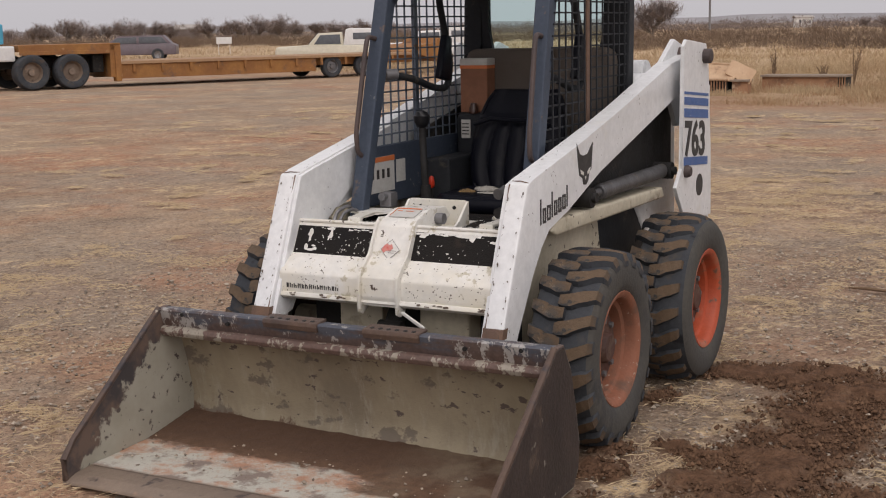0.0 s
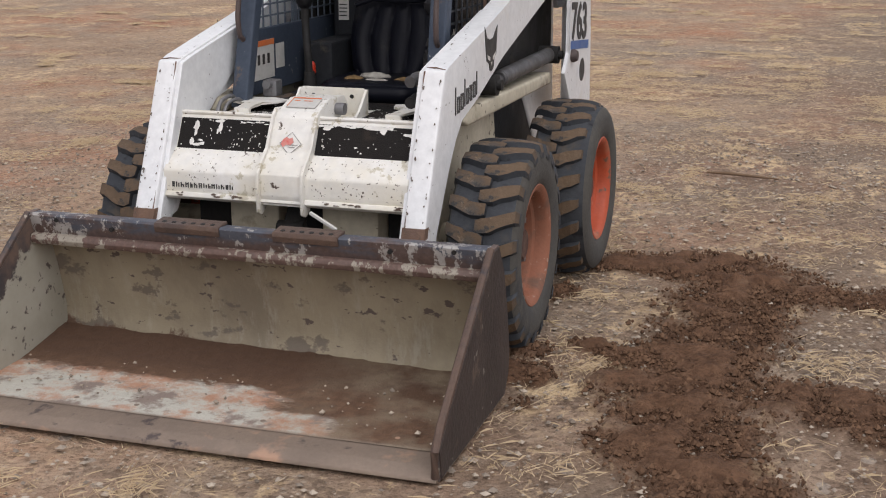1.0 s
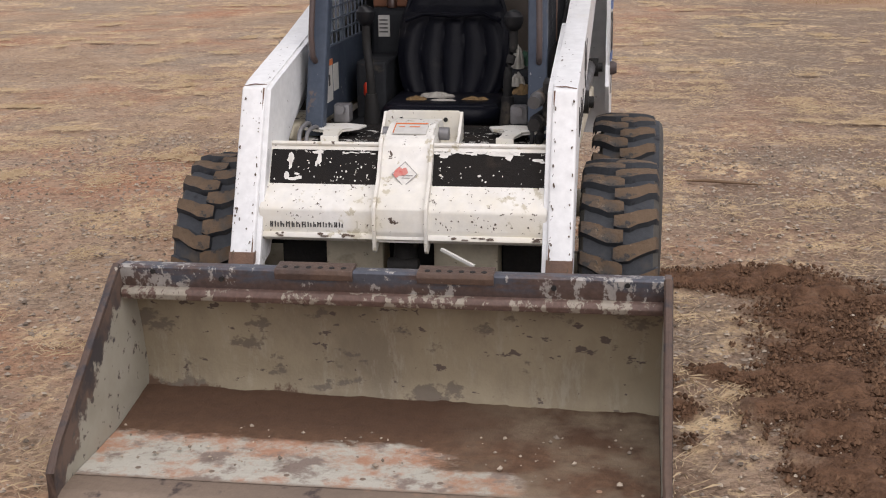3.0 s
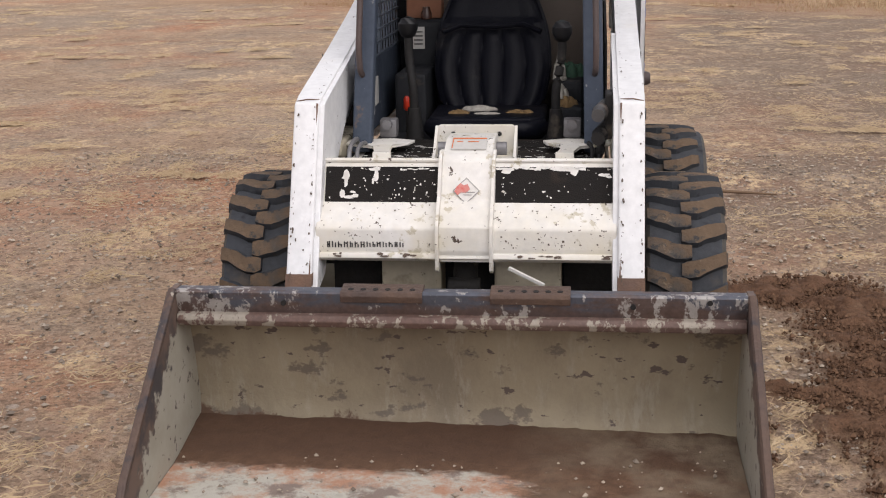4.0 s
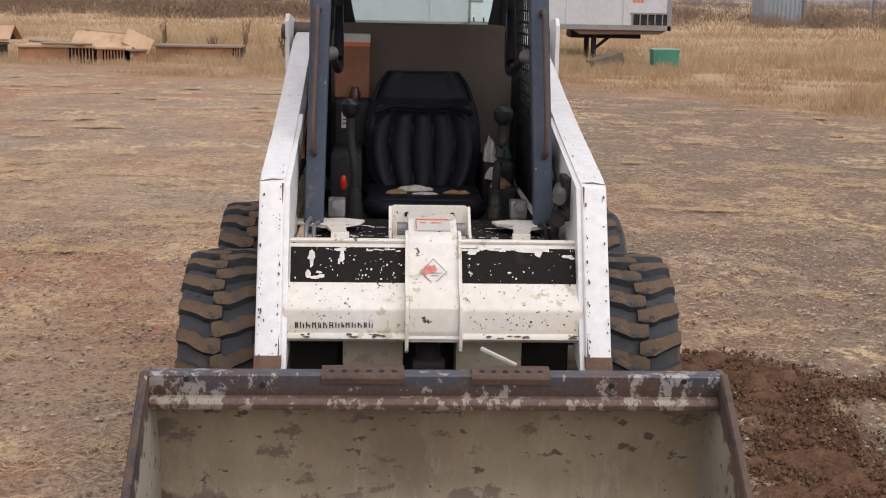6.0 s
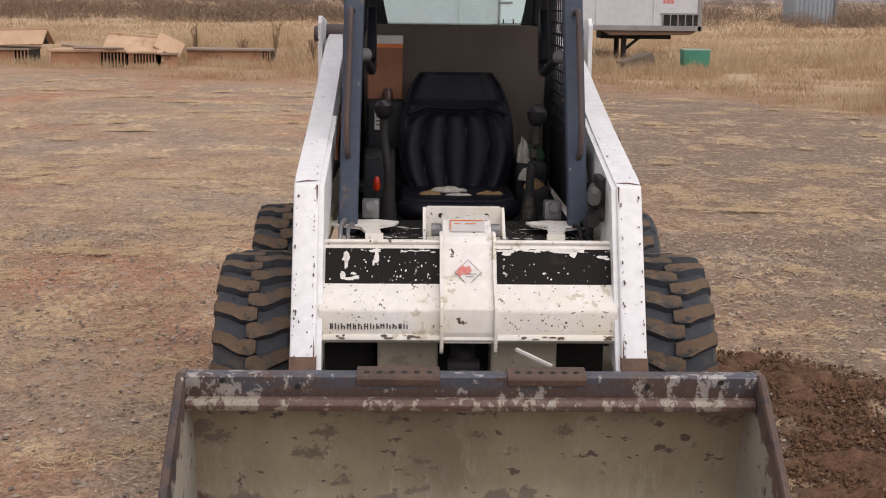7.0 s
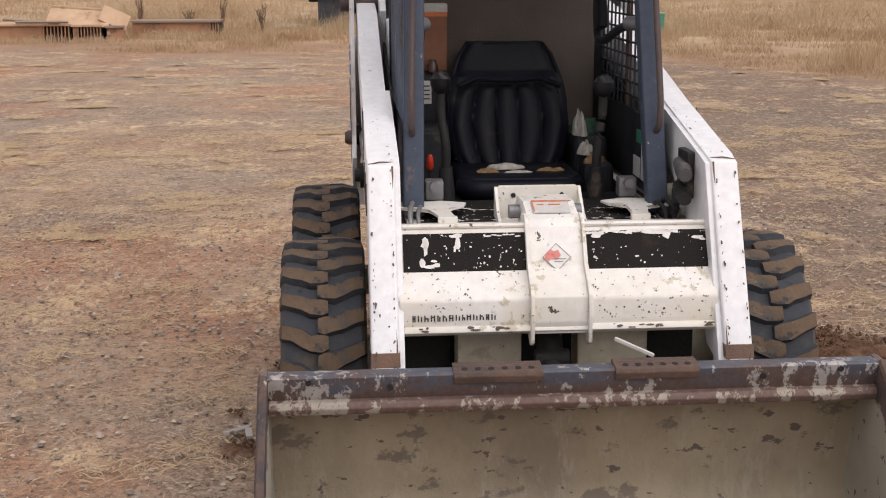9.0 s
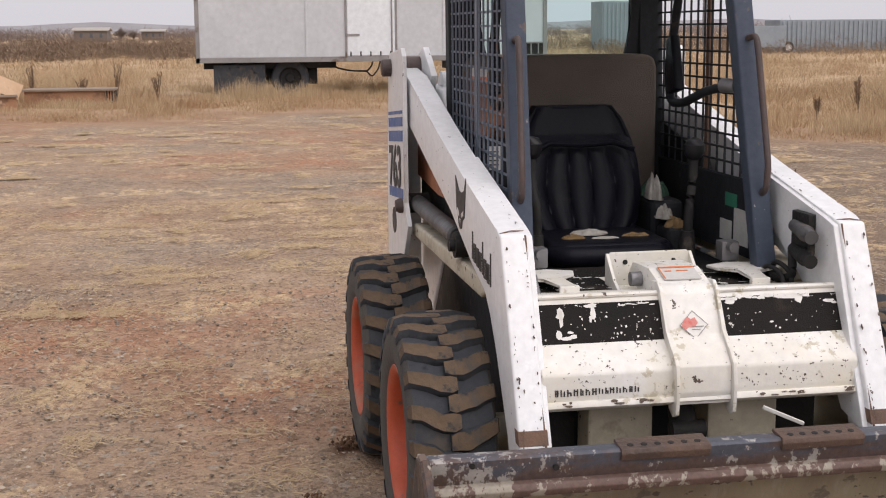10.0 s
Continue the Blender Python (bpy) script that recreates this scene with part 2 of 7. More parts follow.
BUCKETPAINT = bucket_paint()
BUCKETFLOOR = bucket_floor_mat()
def lip_mat(name, blue, brown, pale, thr):
    """Bare steel in blue-grey and rust, drawn out along the lip, with paint left in ragged flakes."""
    m, t, b = nodes_of(name)
    fine = ramp(t, noise_node(t, 60, 4, 0.6), 0.3, 0.7)
    col = blend(t, fine, blue, [1.35 * v for v in blue])
    rust = ramp(t, noise_node(t, 5, 6, 0.68, stretch=(0.6, 1, 2.2), seed=6.2), 0.49, 0.58)
    col = blend(t, math_node(t, "MULTIPLY", rust, 0.85), col, blend(t, fine, brown, [1.7 * v for v in brown]))
    # a rusty stripe along the lower part of the lip
    tc = t.nodes.new("ShaderNodeTexCoord")
    sep = t.nodes.new("ShaderNodeSeparateXYZ")
    t.links.new(tc.outputs["Object"], sep.inputs[0])
    low = t.nodes.new("ShaderNodeMath")
    low.operation = "MULTIPLY_ADD"
    t.links.new(noise_node(t, 9, 5, 0.7, stretch=(0.7, 1, 1), seed=16.2), low.inputs[0])
    low.inputs[1].default_value = 0.09
    t.links.new(sep.outputs["Z"], low.inputs[2])
    col = blend(t, math_node(t, "MULTIPLY", ramp(t, low.outputs[0], 0.553, 0.535), 0.8), col, blend(t, fine, brown, [1.6 * v for v in brown]))
    worn = t.nodes.new("ShaderNodeMath")
    worn.operation = "MULTIPLY_ADD"
    t.links.new(noise_node(t, 2.2, 3, 0.5, seed=8.8), worn.inputs[0])
    worn.inputs[1].default_value = 0.5
    t.links.new(noise_node(t, 26, 6, 0.7, stretch=(1.0, 1, 0.6), seed=2.1), worn.inputs[2])
    chips = ramp(t, worn.outputs[0], thr, thr + 0.035)
    col = blend(t, math_node(t, "MULTIPLY", chips, 0.85), col, blend(t, fine, pale, [0.75 * v for v in pale]))
    t.links.new(col, b.inputs["Base Color"])
    b.inputs["Metallic"].default_value = 0.15
    b.inputs["Roughness"].default_value = 0.6
    bump(t, b, noise_node(t, 40, 4, 0.65, seed=3.1), 0.35, 0.006)
    return m


LIPSTEEL = lip_mat("worn_lip_steel", (0.062, 0.068, 0.086), (0.078, 0.050, 0.040), (0.44, 0.42, 0.395), 0.84)
LIPWORN = lip_mat("scuffed_lip_paint", (0.13, 0.10, 0.09), (0.095, 0.058, 0.047), (0.40, 0.365, 0.30), 0.80)
EDGESTEEL = surface("brown_edge_steel", (0.075, 0.052, 0.045), (0.15, 0.095, 0.068), 6, 0.6, 0.2, fine=60, rel=0.4,
                    chips=(((0.05, 0.042, 0.045), 9, 0.58, 0.1), ((0.33, 0.29, 0.24), 22, 0.68, 0.04)))

CUTEDGE = surface("worn_cutting_edge", (0.27, 0.205, 0.155), (0.19, 0.145, 0.115), 4, 0.6, 0.15, fine=60, rel=0.3,
                  chips=(((0.40, 0.25, 0.17), 5, 0.60, 0.1), ((0.08, 0.06, 0.055), 14, 0.62, 0.08)))
DARKSTEEL = surface("dark_worn_steel", (0.040, 0.033, 0.032), (0.075, 0.052, 0.043), 6, 0.6, 0.2, fine=60, rel=0.4,
                    chips=(((0.12, 0.085, 0.065), 9, 0.58, 0.12), ((0.28, 0.25, 0.21), 22, 0.70, 0.04)))


def side_plate_mat():
    m, t, b = nodes_of("scraped_side_plate")
    tc = t.nodes.new("ShaderNodeTexCoord")
    sep = t.nodes.new("ShaderNodeSeparateXYZ")
    t.links.new(tc.outputs["Object"], sep.inputs[0])
    # distance behind the sloping front edge
    n = t.nodes.new("ShaderNodeMath")
    n.operation = "MULTIPLY_ADD"
    t.links.new(sep.outputs["Z"], n.inputs[0])
    n.inputs[1].default_value = -1.28
    t.links.new(sep.outputs["Y"], n.inputs[2])
    wob = noise_node(t, 11, 5, 0.65, seed=1.0)
    w = t.nodes.new("ShaderNodeMath")
    w.operation = "MULTIPLY_ADD"
    t.links.new(wob, w.inputs[0])
    w.inputs[1].default_value = -0.50
    t.links.new(n.outputs[0], w.inputs[2])
    f = ramp(t, w.outputs[0], 6.80, 6.77)
    big = ramp(t, noise_node(t, 5, 5, 0.6), 0.3, 0.7)
    paint = blend(t, big, (0.40, 0.38, 0.32), (0.31, 0.29, 0.23))
    dark = blend(t, ramp(t, noise_node(t, 10, 5, 0.6, seed=5), 0.4, 0.6), (0.055, 0.048, 0.05), (0.14, 0.095, 0.075))
    col = blend(t, f, paint, dark)
    chips = ramp(t, noise_node(t, 24, 4, 0.6, seed=9), 0.62, 0.65)
    col = blend(t, chips, col, (0.10, 0.08, 0.07))
    t.links.new(col, b.inputs["Base Color"])
    b.inputs["Roughness"].default_value = 0.65
    bump(t, b, wob, 0.3, 0.006)
    return m


SIDEPLATE = side_plate_mat()


def glass_mat():
    m, t, b = nodes_of("tinted_glass")
    b.inputs["Base Color"].default_value = (0.72, 0.90, 0.88, 1)
    b.inputs["Transmission Weight"].default_value = 1.0
    b.inputs["Roughness"].default_value = 0.02
    b.inputs["IOR"].default_value = 1.05
    return m


GLASS = glass_mat()


def cells(t, scale, seed):
    """Small stones: a random grey for each cell, and the darkness of the gaps."""
    v = t.nodes.new("ShaderNodeTexVoronoi")
    v.inputs["Scale"].default_value = scale
    tc = t.nodes.new("ShaderNodeTexCoord")
    mp = t.nodes.new("ShaderNodeMapping")
    mp.inputs["Location"].default_value = (seed, seed * 2, 0)
    t.links.new(tc.outputs["Object"], mp.inputs["Vector"])
    t.links.new(mp.outputs["Vector"], v.inputs["Vector"])
    sep = t.nodes.new("ShaderNodeSeparateColor")
    t.links.new(v.outputs["Color"], sep.inputs[0])
    return sep.outputs[0], v.outputs["Distance"]


def ground_mat():
    m, t, b = nodes_of("dry_dirt")
    att = t.nodes.new("ShaderNodeAttribute")
    att.attribute_name = "loose"
    att2 = t.nodes.new("ShaderNodeAttribute")
    att2.attribute_name = "field"
    n1 = noise_node(t, 0.55, 6, 0.6)
    n2 = noise_node(t, 2.6, 6, 0.65, seed=2.2)
    n3 = noise_node(t, 16, 5, 0.7, seed=7.2)
    n4 = noise_node(t, 75, 4, 0.7, seed=1.2)
    c1, d1 = cells(t, 48, 0.4)
    c2, d2 = cells(t, 17, 3.4)
    # packed dirt, tan to brown, with greyer gravelly and redder areas
    col = blend(t, ramp(t, n1, 0.40, 0.60), (0.365, 0.250, 0.168), (0.48, 0.338, 0.228))
    red = ramp(t, noise_node(t, 0.36, 7, 0.66, seed=11.3), 0.48, 0.62)
    col = blend(t, math_node(t, "MULTIPLY", red, 0.8), col, (0.47, 0.225, 0.128))
    grey = ramp(t, noise_node(t, 0.45, 7, 0.66, seed=5.7), 0.47, 0.60)
    col = blend(t, math_node(t, "MULTIPLY", grey, 0.8), col, (0.345, 0.275, 0.210))
    # the yard's gravelly eastern part is duller
    tc = t.nodes.new("ShaderNodeTexCoord")
    sep = t.nodes.new("ShaderNodeSeparateXYZ")
    t.links.new(tc.outputs["Object"], sep.inputs[0])
    east = t.nodes.new("ShaderNodeMath")
    east.operation = "MULTIPLY_ADD"
    t.links.new(noise_node(t, 0.6, 6, 0.65, seed=8.8), east.inputs[0])
    east.inputs[1].default_value = 5.0
    t.links.new(sep.outputs["X"], east.inputs[2])
    col = blend(t, math_node(t, "MULTIPLY", ramp(t, east.outputs[0], 2.4, 4.3), 0.8), col, (0.225, 0.171, 0.127))
    # clods and hollows, a hand wide
    dull = ramp(t, noise_node(t, 1.7, 9, 0.74, stretch=(1.1, 0.85, 1), seed=15.1), 0.52, 0.61)
    col = blend(t, math_node(t, "MULTIPLY", dull, 0.4), col, (0.22, 0.158, 0.115))
    lump = ramp(t, noise_node(t, 7.5, 7, 0.72, stretch=(1.1, 0.8, 1), seed=31.1), 0.57, 0.63)
    col = blend(t, math_node(t, "MULTIPLY", lump, 0.5), col, (0.145, 0.098, 0.07))
    worn = ramp(t, noise_node(t, 2.4, 8, 0.74, stretch=(1.1, 0.85, 1), seed=41.1), 0.52, 0.61)
    col = blend(t, math_node(t, "MULTIPLY", worn, 0.4), col, (0.56, 0.42, 0.30))
    # single stones, more of them where it is grey
    dark = ramp(t, c1, 0.66, 0.95)
    col = blend(t, math_node(t, "MULTIPLY", dark, 0.5), col, (0.10, 0.068, 0.048))
    pale = math_node(t, "MULTIPLY", ramp(t, c1, 0.24, 0.0), ramp(t, d1, 0.55, 0.3))
    col = blend(t, math_node(t, "MULTIPLY", pale, math_node(t, "ADD", math_node(t, "MULTIPLY", grey, 0.6), 0.25)), col, (0.56, 0.47, 0.37))
    big = math_node(t, "MULTIPLY", ramp(t, c2, 0.90, 0.93), ramp(t, d2, 0.42, 0.36))
    col = blend(t, math_node(t, "MULTIPLY", big, 0.8), col, (0.42, 0.355, 0.29))
    # trampled straw: few clear patches, frayed into wisps
    patch = ramp(t, noise_node(t, 1.05, 7, 0.68, stretch=(1.1, 0.8, 1), seed=3.9), 0.53, 0.62)
    bits = ramp(t, noise_node(t, 8.0, 8, 0.76, stretch=(1.2, 0.75, 1), seed=1.9), 0.49, 0.54)
    fleck = ramp(t, noise_node(t, 15, 6, 0.68, stretch=(1.2, 0.7, 1), seed=21.9), 0.585, 0.63)
    st = math_node(t, "MULTIPLY", patch, math_node(t, "MAXIMUM", bits, fleck))
    tan = blend(t, ramp(t, n3, 0.35, 0.65), (0.60, 0.42, 0.245), (0.80, 0.62, 0.39))
    col = blend(t, math_node(t, "MULTIPLY", st, 0.9), col, tan)
    col = blend(t, math_node(t, "MULTIPLY", fleck, 0.55), col, tan)
    # dark and pale grains
    col = blend(t, math_node(t, "MULTIPLY", ramp(t, n3, 0.57, 0.68), 0.55), col, (0.12, 0.078, 0.052))
    col = blend(t, math_node(t, "MULTIPLY", ramp(t, n4, 0.54, 0.68), 0.6), col, (0.09, 0.06, 0.042))
    col = blend(t, math_node(t, "MULTIPLY", ramp(t, n4, 0.42, 0.30), 0.5), col, (0.58, 0.46, 0.34))
    col = blend(t, math_node(t, "MULTIPLY", ramp(t, n2, 0.57, 0.72), 0.35), col, (0.17, 0.108, 0.07))
    damp = blend(t, ramp(t, n3, 0.35, 0.65), (0.085, 0.044, 0.025), (0.185, 0.102, 0.06))
    col = blend(t, att.outputs["Fac"], col, damp)
    tone = ramp(t, noise_node(t, 0.5, 7, 0.68), 0.36, 0.64)
    brown = blend(t, tone, (0.30, 0.175, 0.105), (0.44, 0.30, 0.195))
    straw = blend(t, tone, (0.40, 0.28, 0.18), (0.56, 0.42, 0.27))
    col = blend(t, math_node(t, "MULTIPLY", ramp(t, att2.outputs["Fac"], 0.0, 0.16), 0.85), col, brown)
    col = blend(t, ramp(t, att2.outputs["Fac"], 0.35, 0.9), col, straw)
    t.links.new(col, b.inputs["Base Color"])
    b.inputs["Roughness"].default_value = 0.95
    b.inputs["Specular IOR Level"].default_value = 0.2
    hgt = math_node(t, "ADD", math_node(t, "MULTIPLY", n3, 0.5), math_node(t, "MULTIPLY", n4, 0.4))
    hgt = math_node(t, "SUBTRACT", hgt, math_node(t, "MULTIPLY", d1, 0.2))
    bump(t, b, hgt, 1.0, 0.035)
    return m


GROUND = ground_mat()
STRAW = surface("dry_straw", (0.56, 0.42, 0.26), (0.66, 0.52, 0.34), 30, 0.8, rel=0.1)


def varied(name, c1, c2, rough=0.85, large=None):
    """Two tones picked by chance for each loose piece of a joined mesh."""
    m, t, b = nodes_of(name)
    g = t.nodes.new("ShaderNodeNewGeometry")
    col = blend(t, g.outputs["Random Per Island"], c1, c2)
    col = blend(t, math_node(t, "MULTIPLY", noise_node(t, 40, 3), 0.5), col, [0.5 * v for v in c1])
    if large:
        col = blend(t, math_node(t, "MULTIPLY", ramp(t, noise_node(t, 0.28, 5, 0.65), 0.48, 0.66), 0.75), col, large)
    t.links.new(col, b.inputs["Base Color"])
    b.inputs["Roughness"].default_value = rough
    b.inputs["Specular IOR Level"].default_value = 0.25
    return m


GRASS = varied("dry_grass", (0.64, 0.49, 0.305), (0.34, 0.24, 0.14), large=(0.36, 0.215, 0.118))
RUSTGRASS = varied("reddish_low_growth", (0.36, 0.185, 0.10), (0.50, 0.33, 0.19))
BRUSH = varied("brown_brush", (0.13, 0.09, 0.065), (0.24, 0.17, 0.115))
# brush colour greyed to carry the haze of distance
FARBRUSH = varied("hazed_far_brush", (0.15, 0.118, 0.108), (0.25, 0.205, 0.19))
WEED = varied("dark_weed", (0.16, 0.105, 0.07), (0.25, 0.165, 0.10))
PEBBLE = varied("pebbles", (0.58, 0.49, 0.39), (0.11, 0.085, 0.068))
CLOD = varied("dark_soil_clods", (0.07, 0.036, 0.02), (0.21, 0.12, 0.07))
BARK = varied("bare_bark", (0.15, 0.125, 0.105), (0.20, 0.17, 0.15))
# twigs paled in colour so that the far crowns look hazy
TWIG = varied("hazed_bare_twigs", (0.25, 0.205, 0.185), (0.37, 0.31, 0.285))
GUARD = surface("dull_orange_guard", (0.46, 0.19, 0.095), (0.36, 0.16, 0.09), 5, 0.7, fine=60, rel=0.2,
                chips=(((0.15, 0.09, 0.06), 9, 0.58, 0.15),))
SHEDDARK = surface("dark_shed_wall", (0.15, 0.125, 0.115), (0.20, 0.165, 0.15), 1, 0.9, fine=8, rel=0.1)
TIMBER = surface("weathered_orange_timber", (0.44, 0.235, 0.125), (0.31, 0.165, 0.095), 3, 0.8, fine=30, rel=0.3,
                 chips=(((0.15, 0.085, 0.055), 4, 0.54, 0.18), ((0.50, 0.36, 0.24), 9, 0.6, 0.12)))
# tan boards, paled in colour for the light on their tops
TANTIMBER = surface("pale_lit_boards", (0.58, 0.40, 0.255), (0.46, 0.30, 0.185), 3, 0.8, fine=30, rel=0.3,
                    chips=(((0.24, 0.14, 0.085), 4, 0.6, 0.15),))
GREYTIMBER = surface("grey_timber", (0.33, 0.26, 0.20), (0.25, 0.195, 0.15), 3, 0.85, fine=30, rel=0.3)
TRAILERWHITE = surface("grey_white_aluminium", (0.60, 0.62, 0.64), (0.53, 0.55, 0.57), 0.8, 0.5, fine=8, rel=0.05,
                       chips=(((0.50, 0.515, 0.53), 1.2, 0.6, 0.3),))
TRAILERDOOR = surface("white_door_panel", (0.80, 0.84, 0.87), (0.74, 0.78, 0.81), 1.0, 0.45, fine=8, rel=0.03)
TRAILERGREY = surface("grey_rail", (0.30, 0.29, 0.285), (0.22, 0.21, 0.20), 2, 0.6, fine=15, rel=0.1,
                      chips=(((0.12, 0.085, 0.06), 4, 0.6, 0.15),))
YELLOW = surface("faded_orange_steel", (0.36, 0.165, 0.042), (0.23, 0.098, 0.038), 1.5, 0.7, fine=12, rel=0.1,
                 chips=(((0.16, 0.085, 0.05), 3, 0.58, 0.15), ((0.55, 0.36, 0.20), 5, 0.66, 0.1)))
DECKWOOD = surface("deck_planks", (0.42, 0.26, 0.14), (0.33, 0.20, 0.12), 2, 0.8, fine=14, rel=0.2)
CARCREAM = surface("cream_car_paint", (0.66, 0.62, 0.50), (0.60, 0.56, 0.45), 2, 0.4, fine=10, rel=0.02)
CARWHITE = surface("white_car_paint", (0.78, 0.78, 0.77), (0.70, 0.70, 0.69), 2, 0.4, fine=10, rel=0.02)
CARPLUM = surface("plum_car_paint", (0.125, 0.098, 0.112), (0.165, 0.13, 0.145), 2, 0.4, fine=10, rel=0.02)
CARGLASS = surface("dark_car_glass", (0.09, 0.10, 0.115), (0.14, 0.15, 0.165), 2, 0.15, fine=10, rel=0.0)
CARBLUE = surface("blue_truck_paint", (0.06, 0.34, 0.50), (0.08, 0.38, 0.55), 2, 0.4, fine=10, rel=0.02)
GREENBIN = surface("green_plastic", (0.03, 0.20, 0.125), (0.05, 0.25, 0.16), 3, 0.6, fine=20, rel=0.1)
CONTAINER = surface("grey_container_steel", (0.29, 0.33, 0.36), (0.25, 0.29, 0.32), 0.6, 0.6, fine=4, rel=0.05)
# distance haze is mixed into the hills' grey
HILL = surface("hazed_far_hill", (0.27, 0.265, 0.275), (0.31, 0.30, 0.31), 0.01, 0.95, fine=0.05, rel=0.0)
CONCRETE = surface("pale_wall", (0.45, 0.42, 0.38), (0.36, 0.33, 0.30), 1, 0.9, fine=8, rel=0.1)


# ---- mesh tools ----
def part(name, bm, material, parent=None, label="", smooth=False):
    me = bpy.data.meshes.new(name)
    bmesh.ops.recalc_face_normals(bm, faces=bm.faces[:])
    bm.to_mesh(me)
    bm.free()
    for mt in material if isinstance(material, (list, tuple)) else (material,):
        me.materials.append(mt)
    if smooth:
        for p in me.polygons:
            p.use_smooth = True
        me.set_sharp_from_angle(angle=radians(38))
    ob = new(name, me)
    if parent is not None:
        ob.parent = parent
        if parent.type == "EMPTY":
            ob.matrix_parent_inverse = Matrix.Translation(-parent.location)
    if label:
        ob["label"] = label
    return ob


def thing(name, base, label, category, group="", kind=""):
    ob = new(name)
    ob.location = base
    ob.empty_display_size = 0.1
    return tagged(ob, label, category, group, kind)


def raw(name, verts, faces, material, parent=None, label=""):
    me = bpy.data.meshes.new(name)
    me.from_pydata(verts, [], faces)
    me.update()
    me.materials.append(material)
    ob = new(name, me)
    if parent is not None:
        ob.parent = parent
        if parent.type == "EMPTY":
            ob.matrix_parent_inverse = Matrix.Translation(-parent.location)
    if label:
        ob["label"] = label
    return ob


def merge(bm, tmp, bev=0.0, seg=2, slot=0, turn=None):
    if bev > 0:
        bmesh.ops.bevel(tmp, geom=tmp.edges[:], offset=bev, segments=seg, profile=0.6, affect="EDGES", clamp_overlap=True)
    if slot:
        for f in tmp.faces:
            f.material_index = slot
    if turn is not None:
        bmesh.ops.transform(tmp, matrix=turn, verts=tmp.verts[:])
    me = bpy.data.meshes.new("tmp")
    tmp.to_mesh(me)
    tmp.free()
    bm.from_mesh(me)
    bpy.data.meshes.remove(me)
    return bm


def box(bm, lo, hi, bev=0.004, seg=2, slot=0, turn=None):
    t = bmesh.new()
    v = [t.verts.new((x, y, z)) for x in (lo[0], hi[0]) for y in (lo[1], hi[1]) for z in (lo[2], hi[2])]
    for f in ((0, 1, 3, 2), (4, 6, 7, 5), (0, 4, 5, 1), (2, 3, 7, 6), (0, 2, 6, 4), (1, 5, 7, 3)):
        t.faces.new([v[i] for i in f])
    return merge(bm, t, bev, seg, slot, turn)


def prism(bm, poly, x0, x1, bev=0.004, seg=2, slot=0, axis=0, turn=None):
    """A polygon of (y, z) pushed along x; with axis 1 of (x, z) along y, with axis 2 of (x, y) along z."""
    t = bmesh.new()

    def at(p, s):
        return {0: (s, p[0], p[1]), 1: (p[0], s, p[1]), 2: (p[0], p[1], s)}[axis]

    a = [t.verts.new(at(p, x0)) for p in poly]
    b = [t.verts.new(at(p, x1)) for p in poly]
    t.faces.new(a)
    t.faces.new(b[::-1])
    for i in range(len(poly)):
        j = (i + 1) % len(poly)
        t.faces.new((a[i], b[i], b[j], a[j]))
    return merge(bm, t, bev, seg, slot, turn)


def tube(bm, pts, r, seg=10, slot=0):
    """A round bar along points; r may be a list."""
    t = bmesh.new()
    pts = [Vector(p) for p in pts]
    rs = r if isinstance(r, (list, tuple)) else [r] * len(pts)
    rings = []
    up = Vector((0.123, 0.2, 1)).normalized()
    for i, p in enumerate(pts):
        d = (pts[min(i + 1, len(pts) - 1)] - pts[max(i - 1, 0)]).normalized()
        s = d.cross(up)
        if s.length < 0.05:
            s = d.cross(Vector((1, 0.1, 0)))
        s.normalize()
        u = s.cross(d)
        rings.append([t.verts.new(p + rs[i] * (math.cos(a) * s + math.sin(a) * u)) for a in [2 * math.pi * k / seg for k in range(seg)]])
    for a, b in zip(rings, rings[1:]):
        for k in range(seg):
            t.faces.new((a[k], a[(k + 1) % seg], b[(k + 1) % seg], b[k]))
    t.faces.new(rings[0][::-1])
    t.faces.new(rings[-1])
    return merge(bm, t, 0, 2, slot)


def lathe(bm, profile, centre, seg=40, slot=0, slots=None):
    """A profile of (radius, x) turned about the x axis through centre."""
    t = bmesh.new()
    cx, cy, cz = centre
    rings = [[t.verts.new((cx + x, cy + r * math.cos(2 * math.pi * k / seg), cz + r * math.sin(2 * math.pi * k / seg))) for k in range(seg)] for r, x in profile]
    for i, (a, b) in enumerate(zip(rings, rings[1:])):
        for k in range(seg):
            f = t.faces.new((a[k], a[(k + 1) % seg], b[(k + 1) % seg], b[k]))
            if slots:
                f.material_index = slots[i]
    return merge(bm, t, 0, 2, slot)


def bend(pts, n=5):
    """Rounds the corners of a polyline."""
    pts = [Vector(p) for p in pts]
    out = [pts[0]]
    for a, b, c in zip(pts, pts[1:], pts[2:]):
        r = min((b - a).length, (c - b).length) * 0.4
        p, q = b + (a - b).normalized() * r, b + (c - b).normalized() * r
        for k in range(n + 1):
            s = k / n
            out.append((1 - s) ** 2 * p + 2 * s * (1 - s) * b + s * s * q)
    return out + [pts[-1]]


# ---- ground ----
def spread(lo, hi, step, far, grow=1.16):
    core = list(np.arange(lo, hi + 1e-6, step))
    a, s, left, right = lo, step, [], []
    while a > -far:
        s *= grow
        a -= s
        left.append(a)
    b, s = hi, step
    while b < far:
        s *= grow
        b += s
        right.append(b)
    return np.array(left[::-1] + core + right)


